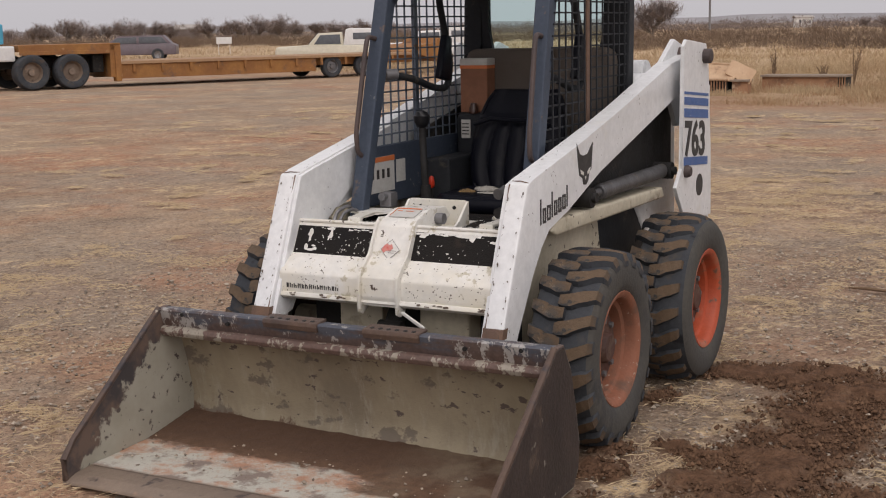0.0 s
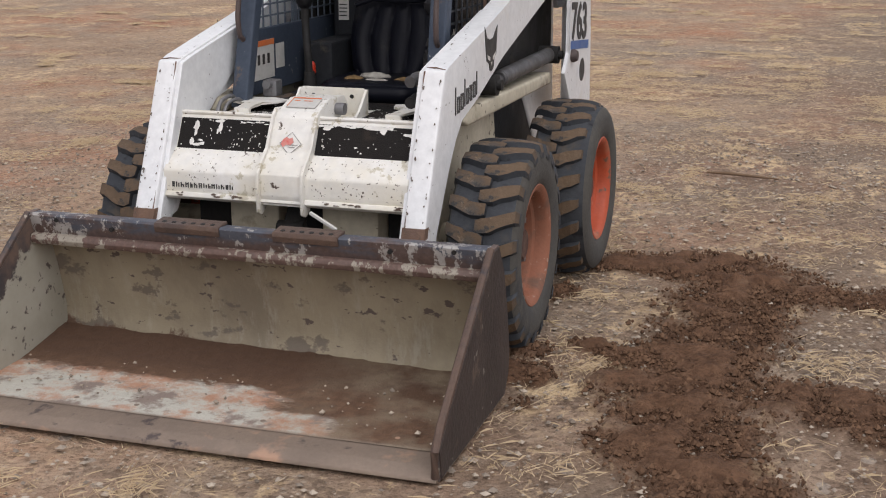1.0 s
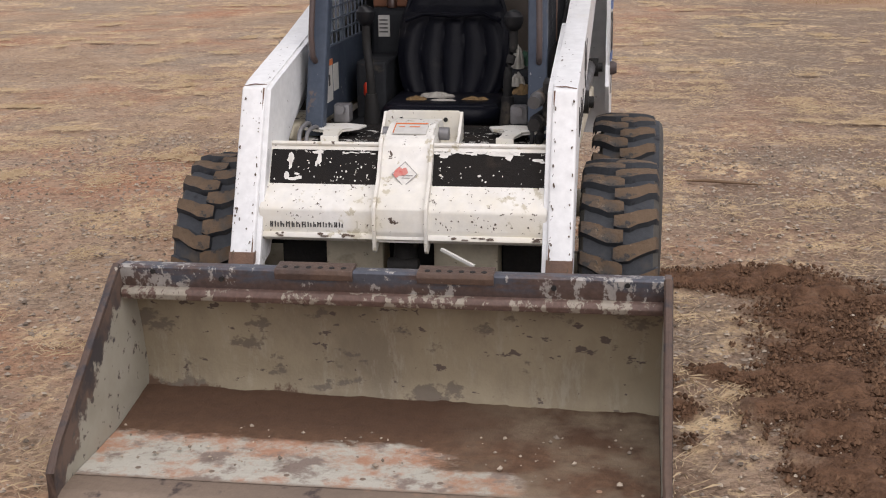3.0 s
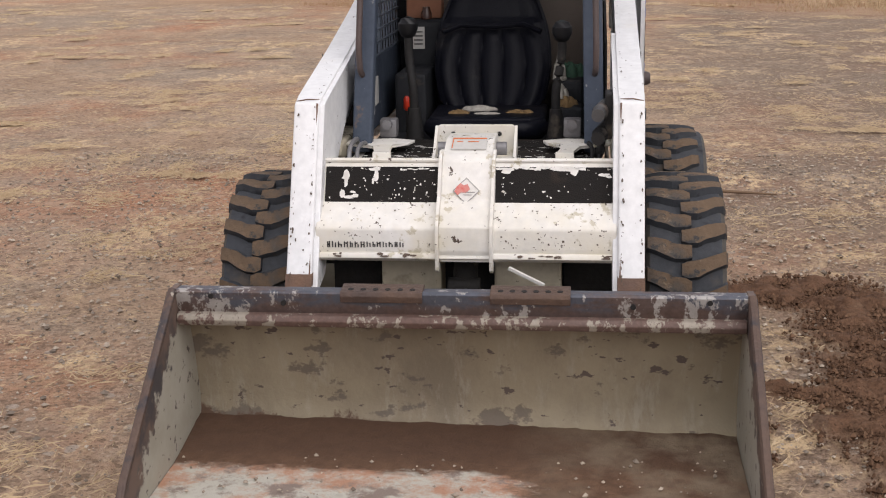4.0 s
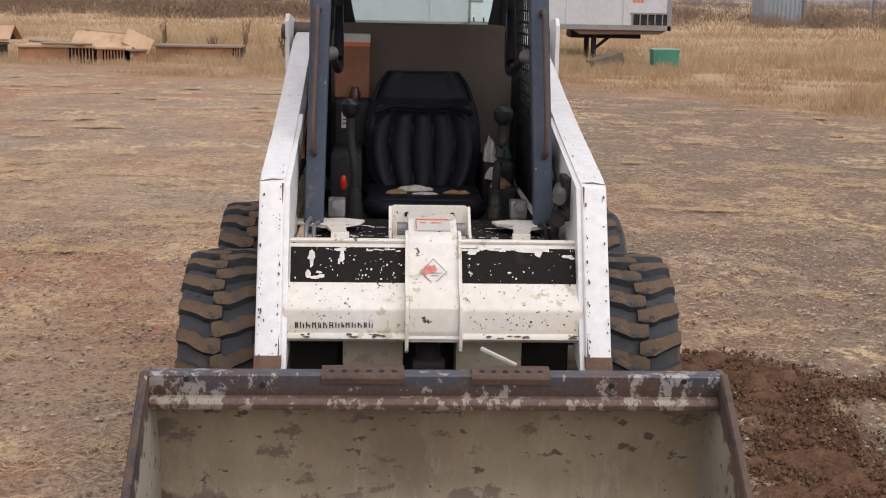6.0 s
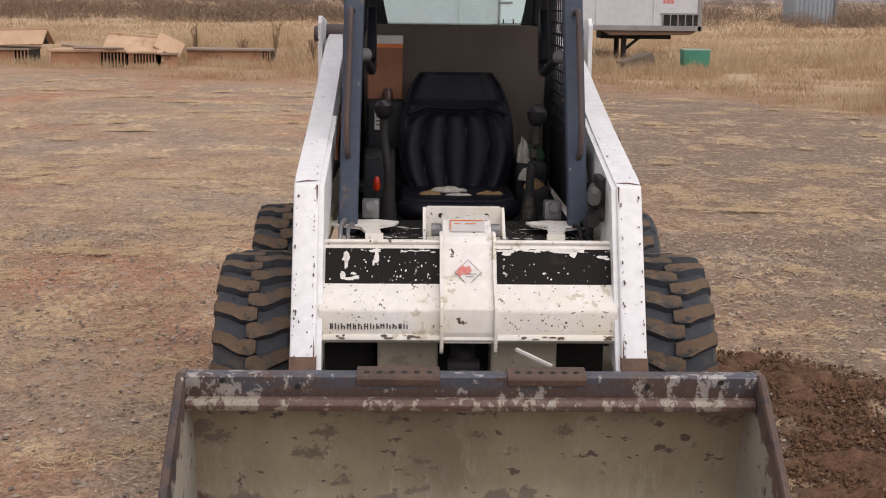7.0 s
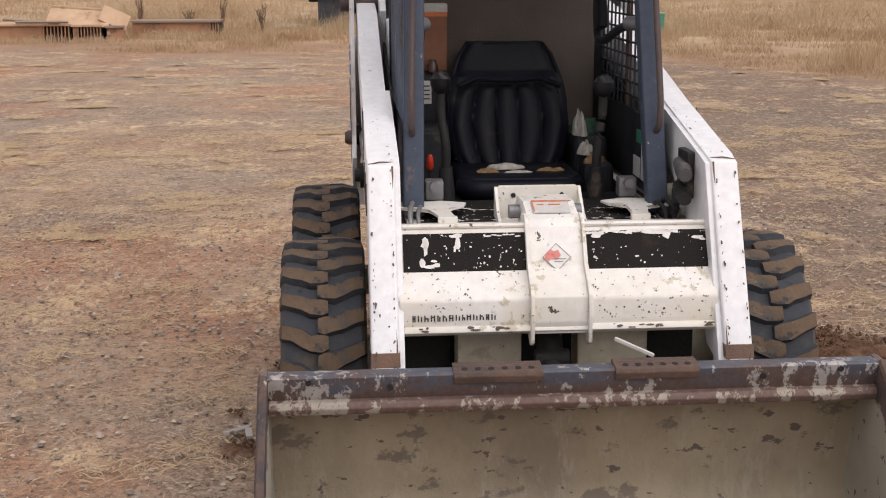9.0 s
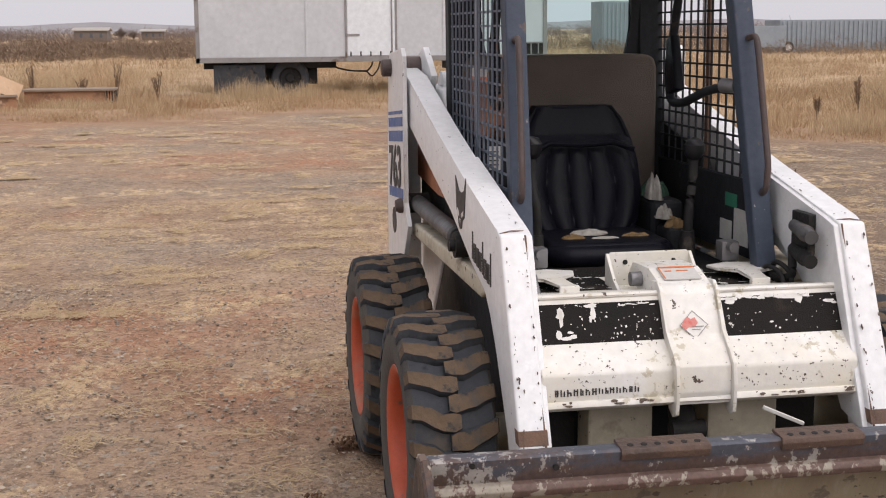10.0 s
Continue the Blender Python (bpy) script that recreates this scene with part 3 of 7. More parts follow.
# the loosened damp soil runs from beside the rear wheel outwards and round towards the bucket
SOIL_LINES = [
    [(0.64, 9.42, 0.12), (1.0, 9.58, 0.17), (1.30, 9.68, 0.24), (1.46, 9.35, 0.30), (1.46, 8.9, 0.29), (1.38, 8.4, 0.25), (1.42, 7.95, 0.28), (1.48, 7.5, 0.27), (1.66, 7.2, 0.2)],
    [(1.46, 9.3, 0.24), (1.95, 9.32, 0.17), (2.5, 9.4, 0.12)],
    [(1.45, 8.0, 0.22), (1.8, 8.08, 0.18), (2.15, 8.0, 0.26), (2.4, 7.6, 0.22)],
    [(1.3, 8.25, 0.12), (1.0, 8.38, 0.07)],
]
SOIL_SPOTS = [(0.80, 8.25, 0.1), (0.72, 9.0, 0.12), (-0.98, 8.45, 0.10), (-1.05, 8.85, 0.05), (-0.86, 9.42, 0.09), (0.84, 8.0, 0.12), (0.92, 7.75, 0.06)]


def looseness(x, y):
    best = 0.0
    for line in SOIL_LINES:
        for (ax, ay, ar), (bx, by, br) in zip(line, line[1:]):
            dx, dy = bx - ax, by - ay
            s = min(1, max(0, ((x - ax) * dx + (y - ay) * dy) / (dx * dx + dy * dy)))
            best = max(best, 1.6 - 1.25 * math.hypot(x - ax - s * dx, y - ay - s * dy) / (ar + s * (br - ar)))
    for ax, ay, ar in SOIL_SPOTS:
        best = max(best, 1.55 - 1.25 * math.hypot(x - ax, y - ay) / ar)
    if best <= 0:
        return 0.0
    best = min(best, 1.1)
    best += 0.55 * noise.noise((x * 5, y * 5, 0.3)) + 0.35 * noise.noise((x * 14, y * 14, 2.3))
    return min(1.0, max(0.0, best * 1.6 - 0.3))


def field_edge(x):
    """Where the dirt yard gives way to dry grass."""
    keys = [(-60, 62.0), (-20, 40.0), (-11, 33.5), (-4.5, 28.2), (0.6, 29.6), (3.5, 26.0), (6.8, 21.0), (10, 19.5), (80, 12.0)]
    for (a, p), (b, q) in zip(keys, keys[1:]):
        if x <= b:
            return p + (q - p) * max(0.0, (x - a) / (b - a))
    return 12.0



xs, ys = spread(-2.2, 2.9, 0.036, 2600), spread(6.6, 10.6, 0.036, 2600)
gv, gl, gf = [], [], []
for y in ys:
    for x in xs:
        near = -4 < x < 4 and 4 < y < 14
        lo = looseness(x, y) if near else 0.0
        z = 0.012 * noise.noise((x * 0.9, y * 0.9, 5.0)) + 0.006 * noise.noise((x * 5, y * 5, 1.0))
        if near:
            z += lo * (0.02 + 0.035 * noise.noise((x * 6, y * 6, 8.0)) + 0.032 * noise.noise((x * 15, y * 15, 4.0)))
        d = y - field_edge(x) + 1.6 * noise.noise((x * 0.35, y * 0.35, 7.0))
        fl = min(1.0, max(0.0, d / 6.0)) if y > 0 else 0.0
        gv.append((x, y, z - 0.008))
        gl.append(lo)
        gf.append(fl)
nx = len(xs)
gfaces = [(j * nx + i, j * nx + i + 1, (j + 1) * nx + i + 1, (j + 1) * nx + i) for j in range(len(ys) - 1) for i in range(nx - 1)]
ground = raw("ground", gv, gfaces, GROUND)
for key, vals in (("loose", gl), ("field", gf)):
    ground.data.attributes.new(key, "FLOAT", "POINT").data.foreach_set("value", vals)
for p in ground.data.polygons:
    p.use_smooth = True
tagged(ground, "dry brown dirt yard with trampled straw and gravel", "ground", kind="structure")

# ---- skid steer loader ----
loader = thing("skid_steer_loader", (0, 8.9, 0), "white skid steer loader with chipped paint and muddy tyres on dirt", "loader")

# bucket
W = 0.84
bucket_back = bmesh.new()
inner = [(7.105, 0.035), (7.30, 0.036), (7.70, 0.045), (7.755, 0.065), (7.782, 0.105), (7.785, 0.16), (7.755, 0.30), (7.715, 0.44)]
outer = [(7.735, 0.45), (7.775, 0.31), (7.808, 0.16), (7.80, 0.09), (7.77, 0.04), (7.70, 0.015), (7.30, 0.006), (7.105, 0.006)]
prism(bucket_back, inner[1:] + outer[:-1], -W + 0.012, W - 0.012, 0)
bucket = part("bucket", bucket_back, BUCKETPAINT, loader, "cream bucket shell with scrapes and dried mud", smooth=True)
fl = bmesh.new()
grid_x, grid_y = 90, 40
fverts = []
for j in range(grid_y + 1):
    for i in range(grid_x + 1):
        x = -W + 0.014 + (2 * W - 0.028) * i / grid_x
        y = 7.17 + 0.59 * j / grid_y
        back = max(0.0, (y - 7.35) / 0.4)
        z = 0.0435 + 0.01 * (y - 7.06) + 0.030 * back ** 2 * (1.1 - 0.5 * (x / W)) + 0.006 * noise.noise((x * 9, y * 9, 0.0)) * min(1, back * 3 + 0.2) + 0.005 * back * noise.noise((x * 30, y * 30, 3.0))
        fverts.append(fl.verts.new((x, y, z)))
for j in range(grid_y):
    for i in range(grid_x):
        k = j * (grid_x + 1) + i
        fl.faces.new((fverts[k], fverts[k + 1], fverts[k + grid_x + 2], fverts[k + grid_x + 1]))
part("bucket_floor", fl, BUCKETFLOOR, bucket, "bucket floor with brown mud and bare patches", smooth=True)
edge = bmesh.new()
prism(edge, [(7.04, 0.008), (7.045, 0.02), (7.09, 0.036), (7.19, 0.044), (7.19, 0.004), (7.06, 0.002)], -W - 0.004, W + 0.004, 0.003)
part("cutting_edge", edge, CUTEDGE, bucket, "worn brown steel cutting edge", smooth=True)
lip = bmesh.new()
prism(lip, [(7.665, 0.543), (7.610, 0.547), (7.601, 0.540), (7.620, 0.474), (7.70, 0.445), (7.735, 0.445)], -W + 0.012, W - 0.012, 0.003)
part("top_lip", lip, LIPSTEEL, bucket, "blue-grey worn steel top lip", smooth=True)
lip2 = bmesh.new()
prism(lip2, [(7.625, 0.478), (7.602, 0.472), (7.595, 0.456), (7.603, 0.438), (7.63, 0.432), (7.72, 0.436), (7.70, 0.452)], -W + 0.014, W - 0.014, 0.003)
part("lip_bead", lip2, LIPWORN, bucket, "scuffed rounded bead under the lip", smooth=True)
for s in (-1, 1):
    sp = bmesh.new()
    prism(sp, [(7.60, 0.545), (7.67, 0.547), (7.735, 0.445), (7.775, 0.31), (7.812, 0.16), (7.80, 0.07), (7.75, 0.012), (7.06, 0.004), (7.045, 0.10), (7.10, 0.155)], s * (W - 0.012), s * (W + 0.008), 0.003)
    sp_o = part("side_plate", sp, SIDEPLATE, bucket, "scraped bucket side plate")
    sk = bmesh.new()
    prism(sk, [(7.60, 0.540), (7.662, 0.542), (7.725, 0.445), (7.765, 0.31), (7.80, 0.16), (7.79, 0.08), (7.745, 0.02), (7.07, 0.012), (7.055, 0.10), (7.11, 0.155)], s * (W + 0.0075), s * (W + 0.012), 0.001, 1)
    part("wear_skin", sk, DARKSTEEL, bucket, "dark bare steel outside of the side plate")
    ed = bmesh.new()
    tube(ed, [(s * (W - 0.002), 7.61, 0.543), (s * (W - 0.002), 7.40, 0.385), (s * (W - 0.002), 7.10, 0.155), (s * (W - 0.002), 7.047, 0.10), (s * (W - 0.002), 7.052, 0.02)], 0.013, 8)
    part("side_edge", ed, EDGESTEEL, bucket, "bare brown steel edge", smooth=True)
for x0, x1 in ((-0.335, -0.095), (0.10, 0.33)):
    st = bmesh.new()
    prism(st, [(7.593, 0.535), (7.597, 0.549), (7.664, 0.556), (7.668, 0.546), (7.62, 0.540), (7.607, 0.515), (7.600, 0.515)], x0, x1, 0.003)
    plate = part("step_plate", st, EDGESTEEL, bucket, "rusty welded step strip with holes")
    for k in range(6):
        h = bmesh.new()
        cx = x0 + 0.03 + k * (x1 - x0 - 0.06) / 5
        tube(h, [(cx, 7.618, 0.542), (cx, 7.6165, 0.5525)], 0.0085, 10)
        part("hole", h, BLACK, plate)
for hx, hz in ((-0.504, 0.512), (0.507, 0.515), (0.721, 0.53), (-0.72, 0.53)):
    h = bmesh.new()
    tube(h, [(hx, 7.600, hz - 0.002), (hx, 7.625, hz)], 0.008, 10)
    part("hole", h, BLACK, bucket)
for k in range(7):
    h = bmesh.new()
    cx = -0.66 + k * 0.22
    tube(h, [(cx, 7.235, 0.03), (cx, 7.235, 0.046)], [0.012, 0.009], 8)
    part("edge_bolt", h, CUTEDGE, bucket)

# loader arms
ARM_SIDE = [(8.055, 1.034), (8.11, 1.047), (8.62, 1.150), (9.05, 1.248), (9.74, 1.42), (10.02, 1.455), (10.03, 1.30), (9.72, 1.235), (8.80, 1.005), (8.44, 0.885), (8.25, 0.845), (8.18, 0.78), (8.10, 0.69), (7.95, 0.49), (7.94, 0.42), (7.84, 0.415), (7.80, 0.46)]
for s in (-1, 1):
    ab = bmesh.new()
    prism(ab, ARM_SIDE, s * 0.468, s * 0.548, 0.008, 3)
    arm = part("loader_arm", ab, WHITE, loader, "white lift arm with chipped paint", smooth=True)
    wide = bmesh.new()
    prism(wide, [(8.062, 1.028), (8.12, 1.042), (8.62, 1.143), (8.80, 1.183), (8.72, 1.10), (8.30, 0.86), (8.16, 0.77), (7.97, 0.50), (7.83, 0.47)], s * 0.452, s * 0.47, 0.004)
    part("inner_plate", wide, WHITE, arm)
    foot = bmesh.new()
    prism(foot, [(7.8145, 0.497), (7.8312, 0.535), (7.87, 0.535), (7.855, 0.497)], min(s * 0.4668, s * 0.5493), max(s * 0.4668, s * 0.5493), 0.001, 1)
    part("foot_patch", foot, RUST, arm, "rusty bare foot of the arm")
    seam = bmesh.new()
    tube(seam, [(s * 0.475, 8.056, 1.032), (s * 0.475, 7.96, 0.80), (s * 0.475, 7.81, 0.48)], 0.0035, 6)
    tube(seam, [(s * 0.473, 8.085, 1.040), (s * 0.51, 8.075, 1.043), (s * 0.544, 8.07, 1.037)], 0.0022, 6)
    part("weld_seam", seam, RUST, arm)
    # ledge beam under the cylinder
    lb = bmesh.new()
    prism(lb, [(8.28, 0.825), (8.33, 0.865), (9.62, 0.845), (9.66, 0.79), (8.34, 0.80)], s * 0.45, s * 0.545, 0.012, 3)
    part("side_ledge", lb, CREAM, loader, "cream ledge beam with peeling paint", smooth=True)
    cy = bmesh.new()
    tube(cy, [(s * 0.515, 8.70, 0.908), (s * 0.515, 9.05, 0.908)], 0.018, 14)
    tube(cy, [(s * 0.515, 8.86, 0.908), (s * 0.515, 8.87, 0.908), (s * 0.515, 9.70, 0.912), (s * 0.515, 9.72, 0.912)], [0.026, 0.034, 0.034, 0.026], 18)
    cyl = part("lift_cylinder", cy, CYLSTEEL, loader, "dark grey hydraulic lift cylinder", smooth=True)
    for (py, pz, pr) in ((8.68, 0.908, 0.042), (9.72, 0.912, 0.04)):
        e = bmesh.new()
        tube(e, [(s * 0.47, py, pz), (s * 0.56, py, pz)], pr, 16)
        tube(e, [(s * 0.56, py, pz), (s * 0.578, py, pz)], pr * 0.5, 12)
        part("pivot_pin", e, BLACK, cyl, smooth=True)
    # tower
    tw = bmesh.new()
    TOWER = [(9.66, 1.50), (9.70, 1.53), (10.02, 1.505), (10.06, 1.44), (10.12, 0.98), (10.14, 0.64), (9.72, 0.66), (9.60, 0.79), (9.56, 0.84), (9.655, 0.92)]
    prism(tw, TOWER, s * 0.560, s * 0.578, 0.004)
    tower = part("tower", tw, WHITE, loader, "white upright tower plate with blue stripes")
    if s > 0:
        tower.location = (0.032, 0.065, 0)
    ti = bmesh.new()
    prism(ti, [(9.70, 1.42), (9.90, 1.53), (10.02, 1.50), (10.09, 1.25), (10.09, 1.1), (9.95, 1.1)], s * 0.43, s * 0.455, 0.004)
    part("inner_plate", ti, WHITE, tower)
    tb = bmesh.new()
    box(tb, (min(s * 0.44, s * 0.572), 10.09, 0.55), (max(s * 0.44, s * 0.572), 10.115, 1.30), 0.004)
    part("rear_plate", tb, WHITE, tower)
    pin = bmesh.new()
    lathe(pin, [(0.0, s * 0.617), (0.03, s * 0.617), (0.036, s * 0.612), (0.036, s * 0.572), (0.046, s * 0.572), (0.046, s * 0.43)], (0, 9.985, 1.445), 18)
    part("pivot_pin", pin, RUSTROD, tower, "rusty pivot pin", smooth=True)
    bolt = bmesh.new()
    lathe(bolt, [(0.0, s * 0.607), (0.022, s * 0.607), (0.03, s * 0.592), (0.03, s * 0.572)], (0, 9.70, 0.905), 14)
    part("pivot_pin", bolt, RUSTROD, tower, smooth=True)
    # decals of the tower
    for z0, z1, d in ((1.275, 1.288, 0), (1.225, 1.262, 0), (1.165, 1.208, 0), (0.935, 0.975, 0)):
        de = bmesh.new()
        prism(de, [(9.672, z0), (10.06, z0 - 0.03), (10.06, z1 - 0.03), (9.672, z1)], s * 0.578, s * 0.5805, 0)
        part("stripe", de, BLUEINK, tower, "blue stripe decal")
    txt = bpy.data.curves.new("number", "FONT")
    txt.body = "763"
    txt.size = 0.232
    txt.extrude = 0.001
    txt.offset = 0.006
    txt.space_character = 0.98
    tob = new("number", txt)
    tw_in = (s * 0.5805)
    if s > 0:
        lay = Matrix.Translation((tw_in, 9.675, 0.985)) @ Matrix(((0, 0, 1, 0), (1, 0, 0, 0), (-0.07, 1, 0, 0), (0, 0, 0, 1)))
    else:
        lay = Matrix.Translation((tw_in, 10.055, 0.955)) @ Matrix(((0, 0, -1, 0), (-1, 0, 0, 0), (0.07, 1, 0, 0), (0, 0, 0, 1)))
    bpy.context.view_layer.update()
    tm = bpy.data.meshes.new_from_object(tob)
    tm.transform(lay)
    bpy.data.objects.remove(tob)
    tb2 = bmesh.new()
    tb2.from_mesh(tm)
    part("number_decal", tb2, DARKINK, tower, "black number 763")
    # round badge low on the tower
    bd = bmesh.new()
    tube(bd, [(s * 0.578, 9.93, 0.815), (s * 0.580, 9.93, 0.815)], 0.055, 14)
    part("badge", bd, DARKINK, tower, "worn dark badge")
    # animal-head shape and lettering bars, drawn plainly
    lg = bmesh.new()
    prism(lg, [(8.530, 1.142), (8.562, 1.098), (8.60, 1.088), (8.645, 1.092), (8.705, 1.135), (8.694, 1.075), (8.688, 1.03), (8.662, 1.012), (8.655, 0.985), (8.63, 0.968), (8.602, 0.972), (8.594, 0.998), (8.560, 1.012), (8.548, 1.05)], s * 0.548, s * 0.5505, 0)
    emblem = part("emblem", lg, DARKINK, arm, "black emblem")
    for patch in ([(8.566, 1.035), (8.602, 1.022), (8.60, 1.008), (8.572, 1.018)], [(8.676, 1.036), (8.64, 1.022), (8.642, 1.008), (8.668, 1.018)], [(8.614, 1.003), (8.630, 1.003), (8.622, 0.988)]):
        pt = bmesh.new()
        prism(pt, patch, s * 0.5505, s * 0.5515, 0)
        part("emblem_gap", pt, FLAKEWHITE, emblem, "white gap")
    yy = 8.165
    for wdt, zb, zt in ((0.013, 0, 0.098), (0.030, 0, 0.058), (0.034, 0, 0.058), (0.013, 0, 0.098), (0.030, 0, 0.058), (0.030, 0, 0.058), (0.032, 0, 0.058), (0.014, 0, 0.085)):
        lb2 = bmesh.new()
        zb0 = 0.866 + 0.15 * (yy - 8.165)
        strokes = [(0, min(0.0095, wdt), zb, zt)]
        if wdt > 0.02:
            strokes += [(wdt - 0.0095, wdt, zb, zt), (0.0095, wdt - 0.0095, zb, zb + 0.010), (0.0095, wdt - 0.0095, zt - 0.010, zt)]
        for ya, yb, za, zc in strokes:
            prism(lb2, [(yy + ya, zb0 + za), (yy + yb, zb0 + za), (yy + yb, zb0 + zc), (yy + ya, zb0 + zc)], s * 0.548, s * 0.5505, 0)
        part("letter_bar", lb2, DARKINK, arm)
        yy += wdt + 0.011

# cross tube between the arms
TUBE = [(7.905, 0.572), (7.898, 0.60), (7.902, 0.665), (7.93, 0.695), (7.985, 0.735), (8.04, 0.843), (8.055, 0.856), (8.22, 0.83), (8.24, 0.60), (7.93, 0.565)]
ct = bmesh.new()
prism(ct, TUBE, -0.466, 0.466, 0.008, 3)
cross = part("cross_tube", ct, WORN, loader, "white cross tube with peeling paint and black grip panels", smooth=True)


def on_slope(s, d):
    """A place on the tube's sloping face, s along it and d out of it."""
    a, b = Vector((7.987, 0.737)), Vector((8.039, 0.841))
    n = Vector((-(b - a).y, (b - a).x)).normalized()
    p = a + (b - a) * s + n * d
    return (p.x, p.y)


for x0, x1 in ((-0.448, -0.088), (0.09, 0.452)):
    gp = bmesh.new()
    prism(gp, [on_slope(-0.06, 0.001), on_slope(-0.06, 0.0045), on_slope(0.93, 0.0045), on_slope(0.93, 0.001)], x0, x1, 0.001, 1)
    part("grip_panel", gp, BLACKPANEL, cross, "black grip panel with flaked paint")
    rim_top = bmesh.new()
    tube(rim_top, [(x0 - 0.01, 8.047, 0.853), (x1 + 0.01, 8.047, 0.853)], 0.008, 8)
    part("tube_ridge", rim_top, WORN, cross, smooth=True)
# bottom flange
bf = bmesh.new()
prism(bf, [(7.885, 0.575), (7.892, 0.59), (7.91, 0.59), (7.95, 0.566), (7.91, 0.56)], -0.464, 0.464, 0.004)
part("bottom_flange", bf, WORN, cross, smooth=True)


def blob(bm, place, cu, cv, ru, rv, rnd, k=9):
    """A ragged flake round (cu, cv) of a surface that place(u, v) lays out."""
    vs = []
    for i in range(k):
        a = 2 * math.pi * i / k
        q = rnd.uniform(0.55, 1.2)
        vs.append(bm.verts.new(place(cu + ru * q * math.cos(a), cv + rv * q * math.sin(a))))
    bm.faces.new(vs)


def flakes(name, parent, mt, place, spots, seed, label=""):
    rnd = random.Random(seed)
    b_ = bmesh.new()
    for cu, cv, ru, rv in spots(rnd):
        blob(b_, place, cu, cv, ru, rv, rnd)
    return tagged(part(name, b_, mt, parent, label), kind="stuff")


FLAKEDARK = surface("bare_chips", (0.075, 0.052, 0.04), (0.12, 0.085, 0.06), 30, 0.7, rel=0.1)


def panel_place(u, v):
    y_, z_ = on_slope(v, 0.0053)
    return (u, y_, z_)


def left_flakes(rnd):
    out = [(-0.385, 0.66, 0.012, 0.17), (-0.383, 0.55, 0.007, 0.22), (-0.287, 0.72, 0.009, 0.20), (-0.293, 0.86, 0.028, 0.06), (-0.296, 0.55, 0.007, 0.10), (-0.392, 0.16, 0.010, 0.16), (-0.375, 0.07, 0.022, 0.05), (-0.352, 0.11, 0.013, 0.06), (-0.36, 0.22, 0.012, 0.035)]
    out += [(-0.20 + 0.018 * k, rnd.uniform(0.82, 0.9), 0.012, 0.02) for k in range(6)]
    out += [(rnd.uniform(-0.44, -0.10), rnd.uniform(0.0, 0.92), rnd.uniform(0.001, 0.004), rnd.uniform(0.01, 0.04)) for _ in range(50)]
    return out


def right_flakes(rnd):
    out = [(0.10 + 0.017 * k, rnd.uniform(0.86, 0.93), 0.013, rnd.uniform(0.03, 0.07)) for k in range(15)]
    out += [(0.335, 0.80, 0.016, 0.13), (0.35, 0.88, 0.022, 0.06), (0.12, 0.8, 0.016, 0.07), (0.425, 0.72, 0.018, 0.05), (0.44, 0.66, 0.010, 0.04), (0.24, 0.24, 0.006, 0.04), (0.30, 0.85, 0.03, 0.06)]
    out += [(rnd.uniform(0.10, 0.44), rnd.uniform(0.0, 0.9), rnd.uniform(0.001, 0.004), rnd.uniform(0.01, 0.03)) for _ in range(26)]
    return out


flakes("flaked_paint", cross, FLAKEWHITE, panel_place, left_flakes, 3)
flakes("flaked_paint", cross, FLAKEWHITE, panel_place, right_flakes, 4)


def between(a, b, d=0.0012):
    """Lays (x, s) on the strip of the yz plane from a to b."""
    a, b = Vector(a), Vector(b)
    n = Vector((-(b - a).y, (b - a).x)).normalized()

    def place(u, v):
        p = a + (b - a) * v + n * d
        return (u, p.x, p.y)

    return place


# pits on the tube's front, bare metal along its lower edge
def pits(x0, x1, n, big):
    def spots(rnd):
        out = []
        while len(out) < n:
            x, v = rnd.uniform(x0, x1), rnd.random()
            if abs(x) < 0.095:
                continue
            out.append((x, v, rnd.uniform(0.0012, big), rnd.uniform(0.02, 0.07)))
        return out
    return spots


flakes("pitted_paint", cross, FLAKEDARK, between((7.904, 0.667), (7.928, 0.693)), pits(-0.45, 0.45, 22, 0.0035), 5)
flakes("pitted_paint", cross, FLAKEDARK, between((7.933, 0.697), (7.982, 0.733)), pits(-0.45, 0.45, 26, 0.0035), 6)
flakes("pitted_paint", cross, FLAKEDARK, between((7.8985, 0.602), (7.902, 0.662)), pits(0.1, 0.45, 34, 0.0045), 7)
flakes("pitted_paint", cross, FLAKEDARK, between((7.8845, 0.577), (7.8915, 0.589)), lambda rnd: [(rnd.choice((-0.25, -0.17, 0.18, 0.28, 0.33, 0.42, -0.4)) + rnd.gauss(0, 0.02), rnd.uniform(0.2, 0.9), rnd.uniform(0.004, 0.016), rnd.uniform(0.15, 0.4)) for _ in range(24)], 8)


# chips along the arms' edges
def arm_chips(s, n):
    def spots(rnd):
        out = []
        for _ in range(n):
            e = rnd.random()
            x = s * (0.4775 + abs(rnd.gauss(0, 0.004)) if e < 0.45 else 0.5405 - abs(rnd.gauss(0, 0.006)) if e < 0.85 else rnd.uniform(0.478, 0.54))
            out.append((x, rnd.random() ** 1.5, rnd.uniform(0.0008, 0.0035), rnd.uniform(0.003, 0.012)))
        return out
    return spots


for ob in [c for c in loader.children if c.name.startswith("loader_arm")]:
    s = 1 if ob.data.vertices[0].co.x > 0 else -1
    flakes("chipped_edge", ob, FLAKEDARK, between((7.803, 0.485), (8.050, 1.028)), arm_chips(s, 42), 11 + s)
    flakes("chipped_edge", ob, FLAKEDARK, between((8.125, 1.0505), (8.61, 1.1485)), arm_chips(s, 10), 21 + s)

